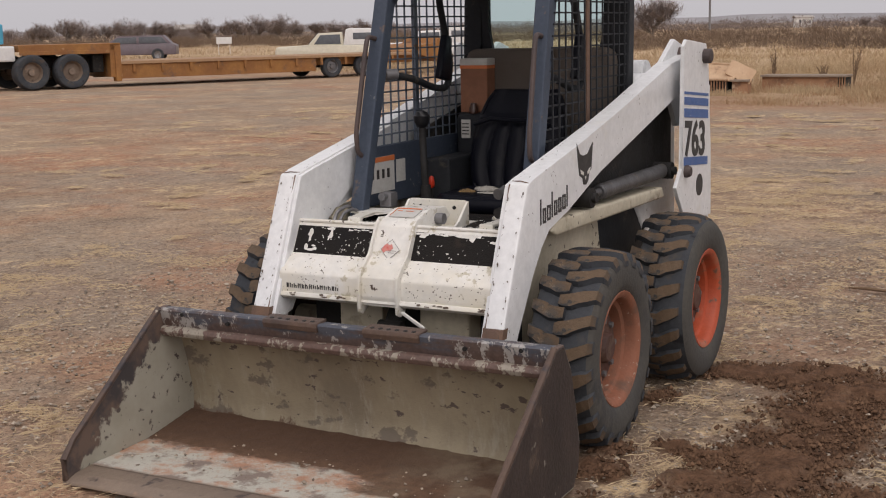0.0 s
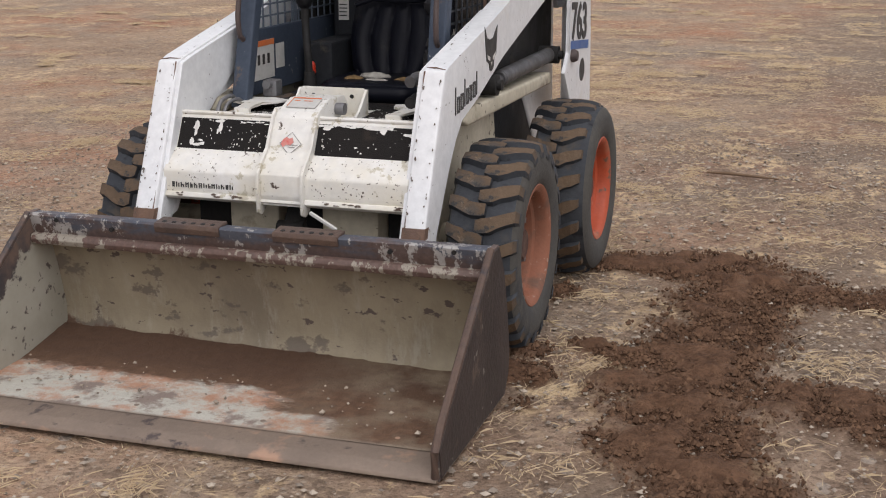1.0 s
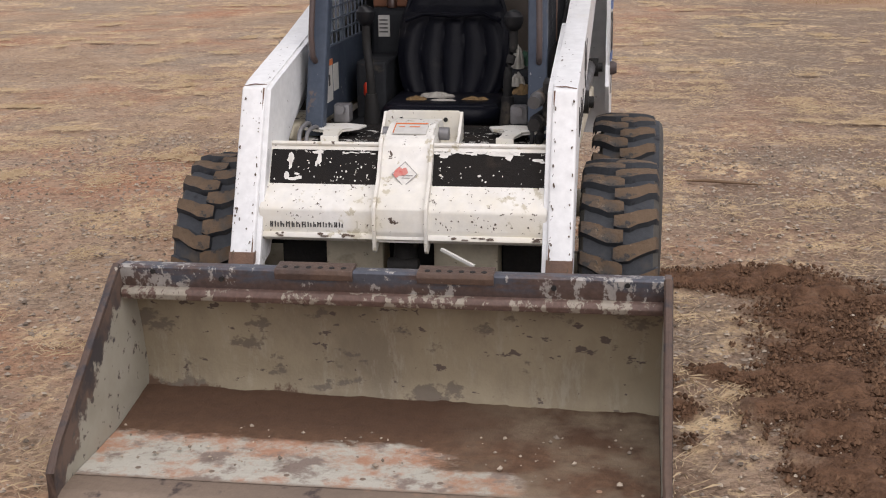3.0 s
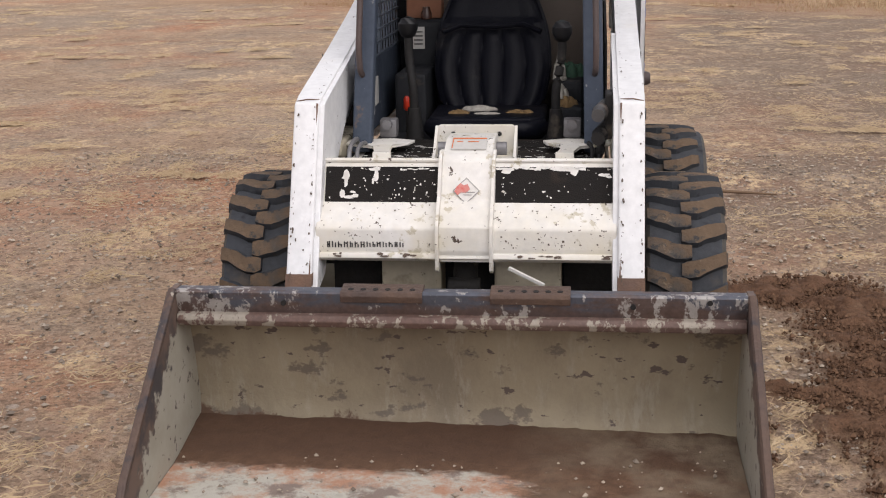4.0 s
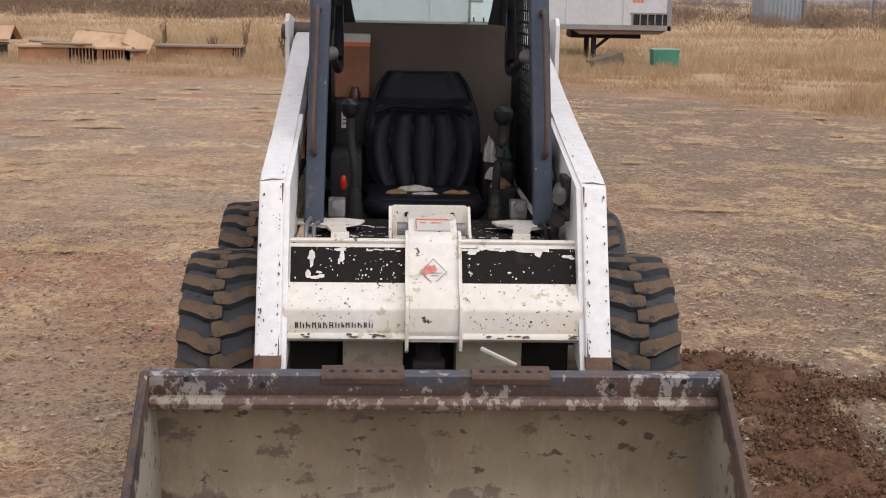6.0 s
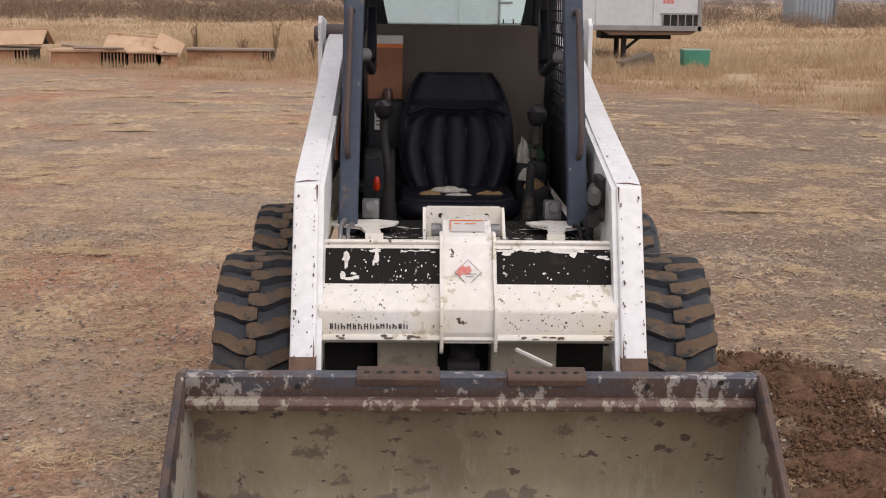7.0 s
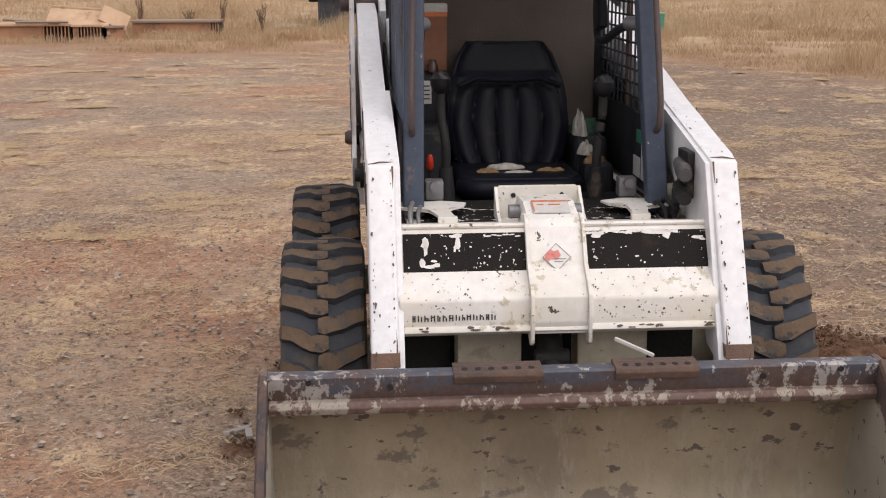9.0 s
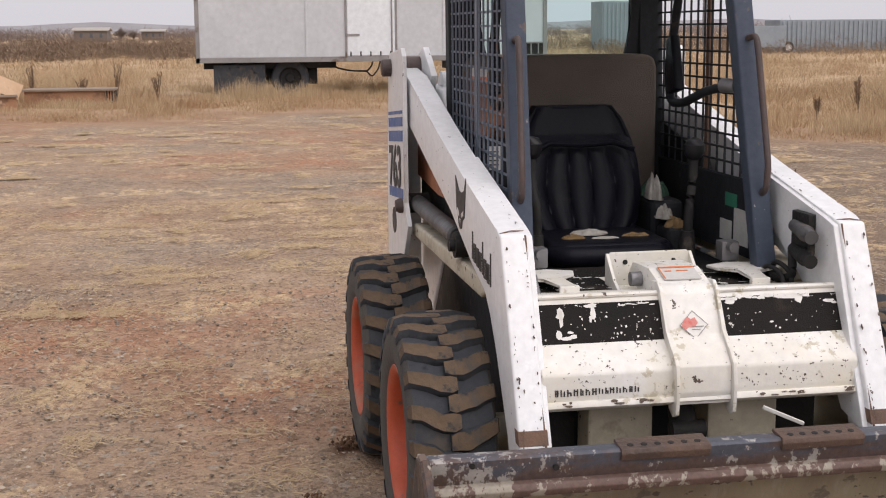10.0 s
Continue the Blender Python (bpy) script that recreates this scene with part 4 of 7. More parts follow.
# centre cover with its two ribs
cc = bmesh.new()
COVER = [(7.886, 0.60), (7.890, 0.672), (7.922, 0.706), (7.974, 0.744), (8.028, 0.852), (8.05, 0.872), (8.16, 0.905), (8.30, 0.90), (8.34, 0.86), (8.2, 0.80), (8.03, 0.80), (7.98, 0.70), (7.93, 0.58), (7.895, 0.562)]
prism(cc, COVER, -0.078, 0.078, 0.004)
cover = part("centre_cover", cc, WORN, loader, "white centre cover with warning labels", smooth=True)
for s in (-1, 1):
    rb = bmesh.new()
    prism(rb, [(7.874, 0.540), (7.868, 0.62), (7.878, 0.68), (7.915, 0.718), (7.965, 0.753), (8.02, 0.862), (8.05, 0.884), (8.10, 0.88), (8.05, 0.83), (7.99, 0.73), (7.94, 0.60), (7.935, 0.545), (7.90, 0.527)], s * 0.078, s * 0.089, 0.003)
    part("rib", rb, WORN, cover, smooth=True)
br = bmesh.new()
prism(br, [(-0.137, 0.80), (-0.131, 0.908), (-0.123, 0.916), (0.123, 0.916), (0.131, 0.908), (0.137, 0.80)], 8.375, 8.387, 0.003, axis=1)
for s, xa in ((-1, -0.134), (1, 0.134)):
    prism(br, [(8.20, 0.80), (8.30, 0.84), (8.378, 0.912), (8.387, 0.912), (8.387, 0.79), (8.22, 0.79)], xa - 0.005, xa + 0.005, 0.002)
bracket = part("bracket", br, WORN, cover, "white open bracket with bolt holes")
for hx in (-0.078, 0.078):
    h = bmesh.new()
    tube(h, [(hx, 8.372, 0.885), (hx, 8.38, 0.885)], 0.008, 10)
    part("hole", h, BLACK, bracket)
for s in (-1, 1):
    hb = bmesh.new()
    tube(hb, [(s * 0.079, 8.22, 0.862), (s * 0.112, 8.22, 0.862)], 0.022, 14)
    part("side_boss", hb, STEEL, cover, smooth=True)
# labels on the cover

def slope_point(x, s, d):
    a, b = Vector((7.974, 0.744)), Vector((8.028, 0.852))
    n = Vector((-(b - a).y, (b - a).x)).normalized()
    p = a + (b - a) * s + n * d
    return (x, p.x, p.y)


def on_cover(name, pts, mt, d=0.0025):
    b = bmesh.new()
    f = b.faces.new([b.verts.new(slope_point(x, s, d)) for x, s in pts])
    ex = bmesh.ops.extrude_face_region(b, geom=[f])
    for v in ex["geom"]:
        if isinstance(v, bmesh.types.BMVert):
            v.co += Vector((0, -0.0009, 0.0004))
    part(name, b, mt, cover)


on_cover("warning_label", [(-0.042, 0.22), (0.0, -0.13), (0.042, 0.22), (0.0, 0.57)], FLAKEWHITE)
for (xa, sa), (xb, sb) in (((-0.042, 0.22), (0.0, -0.13)), ((0.0, -0.13), (0.042, 0.22)), ((0.042, 0.22), (0.0, 0.57)), ((0.0, 0.57), (-0.042, 0.22))):
    on_cover("label_border", [(xa, sa), (xb, sb), (xb * 0.94, 0.22 + (sb - 0.22) * 0.94), (xa * 0.94, 0.22 + (sa - 0.22) * 0.94)], TRAILERGREY, 0.0036)
on_cover("warning_mark", [(-0.037, 0.20), (-0.027, 0.10), (-0.016, 0.17), (0.0, 0.16), (0.012, 0.26), (0.004, 0.40), (-0.008, 0.36), (-0.018, 0.42), (-0.03, 0.33)], REDINK, 0.0045)
for k in range(2):
    on_cover("warning_text_bar", [(-0.008, 0.17 - k * 0.07), (0.028 - 0.01 * k, 0.17 - k * 0.07), (0.028 - 0.01 * k, 0.187 - k * 0.07), (-0.008, 0.187 - k * 0.07)], TRAILERGREY, 0.0045)
lab = bmesh.new()
prism(lab, [(8.075, 0.8825), (8.150, 0.9045), (8.150, 0.9075), (8.075, 0.8855)], -0.056, 0.056, 0)
lab_o = part("label_plate", lab, PALE, cover, "pale instruction label with red border")
for ya, yb, xa, xb in ((8.141, 8.148, -0.054, 0.054), (8.078, 8.141, -0.054, -0.051), (8.12, 8.124, -0.04, -0.02), (8.12, 8.124, -0.005, 0.03)):
    lr = bmesh.new()
    k = 0.022 / 0.075
    prism(lr, [(ya, 0.8865 + k * (ya - 8.075)), (yb, 0.8865 + k * (yb - 8.075)), (yb, 0.8875 + k * (yb - 8.075)), (ya, 0.8875 + k * (ya - 8.075))], xa, xb, 0)
    part("label_bar", lr, ORANGEINK, lab_o)
# maker's lettering as plain bars
xx = -0.428
for k in range(14):
    wd = 0.0125 if k % 4 else 0.009
    lt = bmesh.new()
    zlo = 0.606 if k < 7 else 0.608
    box(lt, (xx, 7.8965, zlo), (xx + 0.0036, 7.900, 0.6245), 0)
    box(lt, (xx + wd - 0.0036, 7.8965, zlo), (xx + wd, 7.900, 0.6245 - 0.004 * (k % 3)), 0)
    if k % 3 != 1:
        box(lt, (xx + 0.0036, 7.8965, 0.6135 + 0.004 * (k % 2)), (xx + wd - 0.0036, 7.900, 0.6170 + 0.004 * (k % 2)), 0)
    part("letter_bar", lt, DARKINK, cross)
    xx += wd + (0.0062 if k != 8 else 0.004)

# chassis
ch = bmesh.new()
prism(ch, [(8.17, 0.30), (8.17, 0.56), (8.30, 0.79), (9.70, 0.79), (9.9, 0.9), (10.1, 0.9), (10.1, 0.32), (9.9, 0.24), (8.35, 0.24)], -0.42, 0.42, 0.012)
chassis = part("chassis", ch, DARKCAB, loader, "dark chassis box", smooth=True)
fpn = bmesh.new()
prism(fpn, [(8.17, 0.32), (8.17, 0.57), (8.30, 0.79), (9.02, 0.79), (9.06, 0.62), (8.98, 0.30)], 0.438, 0.446, 0.002)
part("fender_panel", fpn, CREAM, chassis, "cream inner fender panel with stains")
fp = bmesh.new()
box(fp, (-0.285, 8.06, 0.33), (-0.09, 8.18, 0.545), 0.008)
part("front_frame", fp, CREAM, chassis, "cream front frame plate")
fp = bmesh.new()
box(fp, (0.08, 8.06, 0.33), (0.295, 8.18, 0.545), 0.008)
part("front_frame", fp, CREAM, chassis, "cream front frame plates")
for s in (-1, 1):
    # solid black box in place of the shade in the recess
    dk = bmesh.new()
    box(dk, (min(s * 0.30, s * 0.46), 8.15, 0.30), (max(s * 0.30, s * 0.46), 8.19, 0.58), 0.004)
    part("recess_shade", dk, BLACK, chassis)
hy = bmesh.new()
tube(hy, [(-0.01, 7.98, 0.42), (-0.01, 8.12, 0.60)], 0.04, 14)
tube(hy, [(-0.06, 7.99, 0.46), (0.04, 7.99, 0.46)], 0.028, 12)
part("tilt_cylinder", hy, BLACK, loader, "black tilt cylinder", smooth=True)
rod = bmesh.new()
box(rod, (-0.06, -0.006, -0.005), (0.06, 0.006, 0.005), 0.002, turn=pose(0.195, 7.80, 0.545, 0, 22, -15))
part("loose_strip", rod, PALE, loader, "bent pale metal strip")
# engine body behind the cab
en = bmesh.new()
prism(en, [(9.52, 0.80), (9.52, 1.30), (9.62, 1.37), (9.95, 1.38), (10.16, 1.28), (10.18, 0.5), (9.9, 0.4)], -0.43, 0.43, 0.02, 3)
hood = part("engine_hood", en, WHITE, loader, "white engine hood", smooth=True)
ex = bmesh.new()
tube(ex, [(0.27, 9.78, 1.36), (0.27, 9.78, 1.45)], 0.035, 14)
part("exhaust_stub", ex, BLACK, hood, smooth=True)
cb = bmesh.new()
tube(cb, [(-0.40, 9.80, 1.36), (0.40, 9.80, 1.36)], 0.075, 18)
part("pivot_tube", cb, WHITE, hood, smooth=True)
for s in (-1, 1):
    # black sheet added in place of the shaded interior behind the arm
    iw = bmesh.new()
    prism(iw, [(8.80, 0.85), (9.0, 1.13), (9.70, 1.28), (10.06, 1.30), (10.06, 0.85)], s * 0.432, s * 0.442, 0.004)
    part("side_gap_shade", iw, BLACK, hood, "black sheet for the dark gap behind the arm")
op = bmesh.new()
prism(op, [(9.06, 0.985), (9.08, 1.06), (9.50, 1.175), (9.92, 1.22), (9.95, 1.0), (9.45, 0.975)], -0.475, -0.462, 0.004)
part("orange_plate", op, GUARD, hood, "dull orange guard plate")

# front deck of the cab
dkb = bmesh.new()
box(dkb, (-0.42, 8.30, 0.795), (0.42, 8.62, 0.812), 0.004)
deck = part("front_deck", dkb, WORN, loader, "white footwell deck with flaked black panels")
for x0, x1 in ((-0.385, -0.125), (0.125, 0.385)):
    dp = bmesh.new()
    box(dp, (x0, 8.315, 0.813), (x1, 8.50, 0.8165), 0.001, 1)
    part("grip_panel", dp, BLACKPANEL, deck, "black grip panel with flaked paint")
    flakes("flaked_paint", deck, FLAKEWHITE, lambda u, v: (u, v, 0.8178), lambda rnd, a=x0, b=x1: [(rnd.uniform(a, b), rnd.choice((8.32, 8.49)) + rnd.gauss(0, 0.012), rnd.uniform(0.004, 0.02), rnd.uniform(0.003, 0.01)) for _ in range(22)] + [(rnd.uniform(a, b), rnd.uniform(8.32, 8.49), rnd.uniform(0.002, 0.006), rnd.uniform(0.002, 0.006)) for _ in range(24)], 31 + int(x0 > 0))
# black sheet gives the shade of the deep footwell
fw = bmesh.new()
box(fw, (-0.42, 8.52, 0.8125), (0.42, 8.68, 0.816), 0.001, 1)
part("footwell_shade", fw, BLACKPANEL, deck, "black sheet for the dark footwell")
for s in (-1, 1):
    fb = bmesh.new()
    prism(fb, [(s * 0.46, 8.40), (s * 0.46, 8.47), (s * 0.30, 8.50), (s * 0.22, 8.46), (s * 0.235, 8.40), (s * 0.29, 8.36), (s * 0.275, 8.22), (s * 0.325, 8.22), (s * 0.345, 8.34)], 0.840, 0.850, 0.004, axis=2)
    box(fb, (min(s * 0.27, s * 0.33), 8.21, 0.78), (max(s * 0.27, s * 0.33), 8.23, 0.85), 0.003)
    part("mount_bracket", fb, WORN, deck, "cream cab mount bracket")
    blk = bmesh.new()
    box(blk, (min(s * 0.29, s * 0.35), 8.50, 0.85), (max(s * 0.29, s * 0.35), 8.56, 0.915), 0.008)
    tube(blk, [(s * 0.32, 8.50, 0.90), (s * 0.32, 8.47, 0.90)], 0.017, 12)
    part("pedal_block", blk, STEEL, deck, "grey pedal block", smooth=True)
    hs = bmesh.new()
    tube(hs, bend([(s * 0.41, 8.22, 0.80), (s * 0.415, 8.26, 0.86), (s * 0.40, 8.33, 0.88), (s * 0.41, 8.40, 0.84)]), 0.008, 8)
    tube(hs, bend([(s * 0.385, 8.22, 0.80), (s * 0.39, 8.27, 0.855), (s * 0.375, 8.34, 0.865), (s * 0.38, 8.42, 0.82)]), 0.007, 8)
    part("hose", hs, STEEL if s < 0 else BLACK, deck, "thin hydraulic hoses", smooth=True)

# cab frame
cab_posts = bmesh.new()
cab = None


def post_y(z):
    return 8.415 + (z - 0.855) * 0.245


def side_post(s, bm):
    xo, xi = s * 0.428, s * 0.362
    pts = [(post_y(0.80) - 0.026, 0.82), (post_y(1.74) - 0.026, 1.74), (8.70, 1.86), (8.80, 1.88), (8.76, 1.82), (post_y(1.72) + 0.034, 1.72), (post_y(0.80) + 0.034, 0.82)]
    prism(bm, pts, min(xo, xi), max(xo, xi), 0.008, 3)
    for v in bm.verts:
        v.co.x -= s * 0.022 * (v.co.z - 0.85)


side_post(-1, cab_posts)
cab = part("cab_frame", cab_posts, CABGREY, loader, "blue-grey cab guard frame", smooth=True)
cp2 = bmesh.new()
side_post(1, cp2)
part("front_post", cp2, CABGREY, cab, smooth=True)
rf = bmesh.new()
box(rf, (-0.43, 8.66, 1.865), (0.43, 9.70, 1.925), 0.02, 3)
part("roof", rf, CABGREY, cab, "blue-grey cab roof", smooth=True)
hd = bmesh.new()
box(hd, (-0.37, 8.64, 1.80), (0.37, 8.70, 1.875), 0.01)
for s in (-1, 1):
    prism(hd, [(s * 0.365, 1.69), (s * 0.365, 1.81), (s * 0.27, 1.81)], 8.635, 8.685, 0.004, axis=1)
part("front_header", hd, CABGREY, cab)
for s in (-1, 1):
    rp = bmesh.new()
    prism(rp, [(9.44, 0.86), (9.50, 1.88), (9.56, 1.88), (9.53, 0.86)], min(s * 0.33, s * 0.425), max(s * 0.33, s * 0.425), 0.006)
    part("rear_post", rp, DARKCAB, cab, "dark rear post")
    lo = bmesh.new()
    prism(lo, [(8.44, 0.845), (8.52, 1.10), (9.47, 1.10), (9.45, 0.845)], s * 0.405, s * 0.42, 0.004)
    # same panel on both sides, coloured darker on the right
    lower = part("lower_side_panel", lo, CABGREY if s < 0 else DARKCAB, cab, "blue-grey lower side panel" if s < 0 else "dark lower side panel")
    # guard mesh of crossing bars, coloured paler on the left for sky light
    zlist = [1.10 + 0.0465 * k for k in range(16)]
    for z in zlist:
        wv = bmesh.new()
        box(wv, (s * 0.4125 - 0.003, post_y(z) + 0.02, z - 0.0035), (s * 0.4125 + 0.003, 9.49, z + 0.0035), 0)
        part("mesh_bar", wv, MESHLIT if s < 0 else DARKCAB, cab)
    for k in range(13):
        y = 8.60 + 0.07 * k
        zt = min(1.82, 0.855 + (y - 8.44) / 0.245)
        if zt < 1.2:
            continue
        wv = bmesh.new()
        box(wv, (s * 0.4175 - 0.003, y - 0.0035, 1.10), (s * 0.4175 + 0.003, y + 0.0035, zt), 0)
        part("mesh_bar", wv, MESHLIT if s < 0 else DARKCAB, cab)
    sv = bmesh.new()
    box(sv, (s * 0.418 - 0.005, 8.965, 1.10), (s * 0.418 + 0.005, 8.995, 1.85), 0.001)
    part("mesh_strip", sv, MESHLIT if s < 0 else RUST, cab, "flat upright strip")
    tr = bmesh.new()
    box(tr, (min(s * 0.395, s * 0.425), 8.70, 1.80), (max(s * 0.395, s * 0.425), 9.55, 1.87), 0.006)
    part("side_rail", tr, CABGREY, cab)
    gb = bmesh.new()
    tube(gb, bend([(s * 0.385, post_y(1.57) - 0.02, 1.565), (s * 0.388, post_y(1.57) - 0.085, 1.575), (s * 0.389, post_y(1.52) - 0.092, 1.52), (s * 0.399, post_y(1.17) - 0.085, 1.17), (s * 0.398, post_y(1.08) - 0.055, 1.095), (s * 0.395, post_y(1.06) - 0.02, 1.075)]), 0.0105, 10)
    part("grab_handle", gb, RUSTROD, cab, "rusty bent grab handle", smooth=True)
    # seat bar, swung up
    sb = bmesh.new()
    tube(sb, bend([(s * 0.355, 8.62, 1.41), (s * 0.345, 8.80, 1.39), (s * 0.335, 9.0, 1.335), (s * 0.33, 9.12, 1.33), (s * 0.33, 9.15, 1.45), (s * 0.33, 9.05, 1.72), (s * 0.28, 8.95, 1.82)]), 0.016, 10)
    bar = part("seat_bar", sb, DARKCAB, cab, "black padded seat bar swung up", smooth=True)
    gr = bmesh.new()
    tube(gr, [(s * 0.37, 8.61, 1.41), (s * 0.34, 8.66, 1.412)], 0.024, 12)
    part("bar_grip", gr, STEEL, bar, "grey bar pivot", smooth=True)
    pad = bmesh.new()
    prism(pad, [(9.02, 1.38), (9.13, 1.36), (9.15, 1.56), (9.09, 1.58)], s * 0.315, s * 0.35, 0.012, 3)
    part("bar_pad", pad, VINYL, bar, smooth=True)
# rear wall, window
rw = bmesh.new()
prism(rw, [(-0.372, 0.80), (-0.372, 1.45), (-0.36, 1.488), (-0.325, 1.503), (0.325, 1.503), (0.36, 1.488), (0.372, 1.45), (0.372, 0.80)], 9.388, 9.505, 0.055, 5, axis=1)
part("rear_cover", rw, OLIVE, cab, "dark olive padded rear cover", smooth=True)
gl = bmesh.new()
box(gl, (-0.33, 9.505, 1.50), (0.33, 9.511, 1.83), 0)
win = part("rear_window", gl, GLASS, cab, "blue-green tinted rear window")
win.visible_shadow = False
ht = bmesh.new()
box(ht, (-0.36, 9.44, 1.82), (0.36, 9.56, 1.90), 0.008)
for s in (-1, 1):
    prism(ht, [(s * 0.36, 1.50), (s * 0.36, 1.84), (s * 0.295, 1.84), (s * 0.30, 1.60), (s * 0.275, 1.50)], 9.49, 9.52, 0.004, axis=1)
part("window_surround", ht, DARKCAB, cab)
# seat box and floor
fx = bmesh.new()
box(fx, (-0.36, 8.66, 0.60), (0.36, 9.42, 0.80), 0.01)
box(fx, (-0.36, 8.95, 0.78), (-0.24, 9.40, 1.02), 0.012)
box(fx, (-0.36, 9.25, 1.0), (-0.20, 9.392, 1.205), 0.03, 3)
box(fx, (0.235, 9.03, 0.78), (0.36, 9.40, 0.985), 0.03, 3)
box(fx, (0.25, 8.90, 0.78), (0.36, 9.04, 0.905), 0.03, 3)
part("seat_box", fx, DARKCAB, cab, "black seat box and side consoles")
# seat
SX = 0.0
seat_c = bmesh.new()
prism(seat_c, [(SX - 0.215, 8.78), (SX - 0.17, 8.73), (SX + 0.17, 8.73), (SX + 0.215, 8.78), (SX + 0.22, 9.14), (SX - 0.22, 9.14)], 0.80, 0.885, 0.026, 4, axis=2)
seat = part("seat", seat_c, VINYL, loader, "black vinyl operator seat with torn cushion", smooth=True)
front_roll = bmesh.new()
tube(front_roll, bend([(SX - 0.20, 8.80, 0.842), (SX - 0.16, 8.735, 0.842), (SX + 0.16, 8.735, 0.842), (SX + 0.20, 8.80, 0.842)]), 0.036, 12)
part("front_roll", front_roll, VINYL, seat, smooth=True)


def seat_back_y(z):
    return 9.13 + 0.33 * (z - 0.88)


def back_half(z):
    keys = [(0.84, 0.17), (0.92, 0.205), (1.02, 0.222), (1.12, 0.218), (1.20, 0.20), (1.28, 0.168), (1.315, 0.14)]
    for (a, p), (b, q) in zip(keys, keys[1:]):
        if z <= b:
            return p + (q - p) * max(0, (z - a) / (b - a))
    return 0.14


sbk = bmesh.new()
rows = []
NZ, NXs = 30, 80
for j in range(NZ + 1):
    z = 0.85 + (1.318 - 0.85) * j / NZ
    hw = back_half(z)
    row = []
    for i in range(NXs + 1):
        u = -1 + 2 * i / NXs
        fold = 0.019 * abs(math.cos(u * (1.0 + 0.22 * ((z - 1.0) / 0.17) ** 2) * 2.5 * math.pi)) ** 0.55 - 0.009 if z < 1.17 and abs(u) < 0.92 else 0.0
        fade = min(1, max(0, (1.185 - z) / 0.04))
        bolster = 0.075 * max(0, abs(u) - 0.55) ** 1.2 * (1 if z < 1.2 else 0.6)
        recess = 0.012 if z > 1.2 else 0.0
        y = seat_back_y(z) - 0.05 - fold * fade - bolster + recess + 0.03 * abs(u) ** 8
        row.append(sbk.verts.new((SX + hw * u, y, z)))
    rows.append(row)
for a, b in zip(rows, rows[1:]):
    for i in range(NXs):
        sbk.faces.new((a[i], a[i + 1], b[i + 1], b[i]))
edge_loop = rows[0] + [r[-1] for r in rows[1:]] + rows[-1][-2::-1] + [r[0] for r in rows[-2:0:-1]]
back_loop = [sbk.verts.new(v.co + Vector((0, 0.075, 0))) for v in edge_loop]
for i in range(len(edge_loop)):
    j = (i + 1) % len(edge_loop)
    sbk.faces.new((edge_loop[i], back_loop[i], back_loop[j], edge_loop[j]))
sbk.faces.new(back_loop)
part("backrest", sbk, VINYL, seat, "black vinyl backrest with sewn folds", smooth=True)
pipe = bmesh.new()
tube(pipe, [(SX + back_half(z) * s, seat_back_y(z) - 0.03, z) for s, zz in ((-1, [0.9 + 0.041 * k for k in range(11)]), (1, [1.31 - 0.041 * k for k in range(11)])) for z in zz], 0.009, 8)
part("piping", pipe, VINYL, seat, smooth=True)
fold_line = bmesh.new()
tube(fold_line, [(SX - 0.19, 9.10, 1.165), (SX - 0.12, 9.135, 1.19), (SX, 9.14, 1.182), (SX + 0.12, 9.135, 1.19), (SX + 0.19, 9.10, 1.165)], 0.010, 8)
part("headrest_seam", fold_line, VINYL, seat, smooth=True)
# control levers
for kx, ky, kz, bx in ((-0.279, 8.77, 1.217, -0.262), (0.279, 8.74, 1.202, 0.258)):
    lv = bmesh.new()
    tube(lv, bend([(bx, ky, 0.80), (bx, ky - 0.02, 1.0), (kx, ky + 0.005, 1.10), (kx, ky, kz - 0.02)]), [0.016] * 14, 12)
    lever = part("control_lever", lv, BLACK, loader, "black steering lever", smooth=True)
    kb = bmesh.new()
    tube(kb, [(kx, ky + 0.012, kz - 0.038), (kx, ky + 0.006, kz - 0.03), (kx, ky, kz - 0.012), (kx, ky - 0.002, kz + 0.008), (kx, ky, kz + 0.024), (kx, ky + 0.002, kz + 0.032)], [0.018, 0.028, 0.036, 0.036, 0.026, 0.008], 18)
    part("knob", kb, KNOB, lever, "round black rubber knob", smooth=True)
    bt = bmesh.new()
    tube(bt, [(bx, ky, 0.80), (bx, ky - 0.005, 0.86), (bx, ky - 0.01, 0.92)], [0.035, 0.028, 0.022], 14)
    part("rubber_boot", bt, BLACK, lever, smooth=True)
rk = bmesh.new()
tube(rk, [(-0.308, 8.905, 0.80), (-0.308, 8.905, 0.895)], 0.006, 8)
redl = part("throttle_lever", rk, BLACK, loader, "small throttle lever", smooth=True)
rk = bmesh.new()
tube(rk, [(-0.308, 8.905, 0.89), (-0.308, 8.903, 0.90), (-0.308, 8.90, 0.935), (-0.308, 8.899, 0.944)], [0.008, 0.014, 0.012, 0.006], 12)
part("knob", rk, REDKNOB, redl, "red plastic knob", smooth=True)
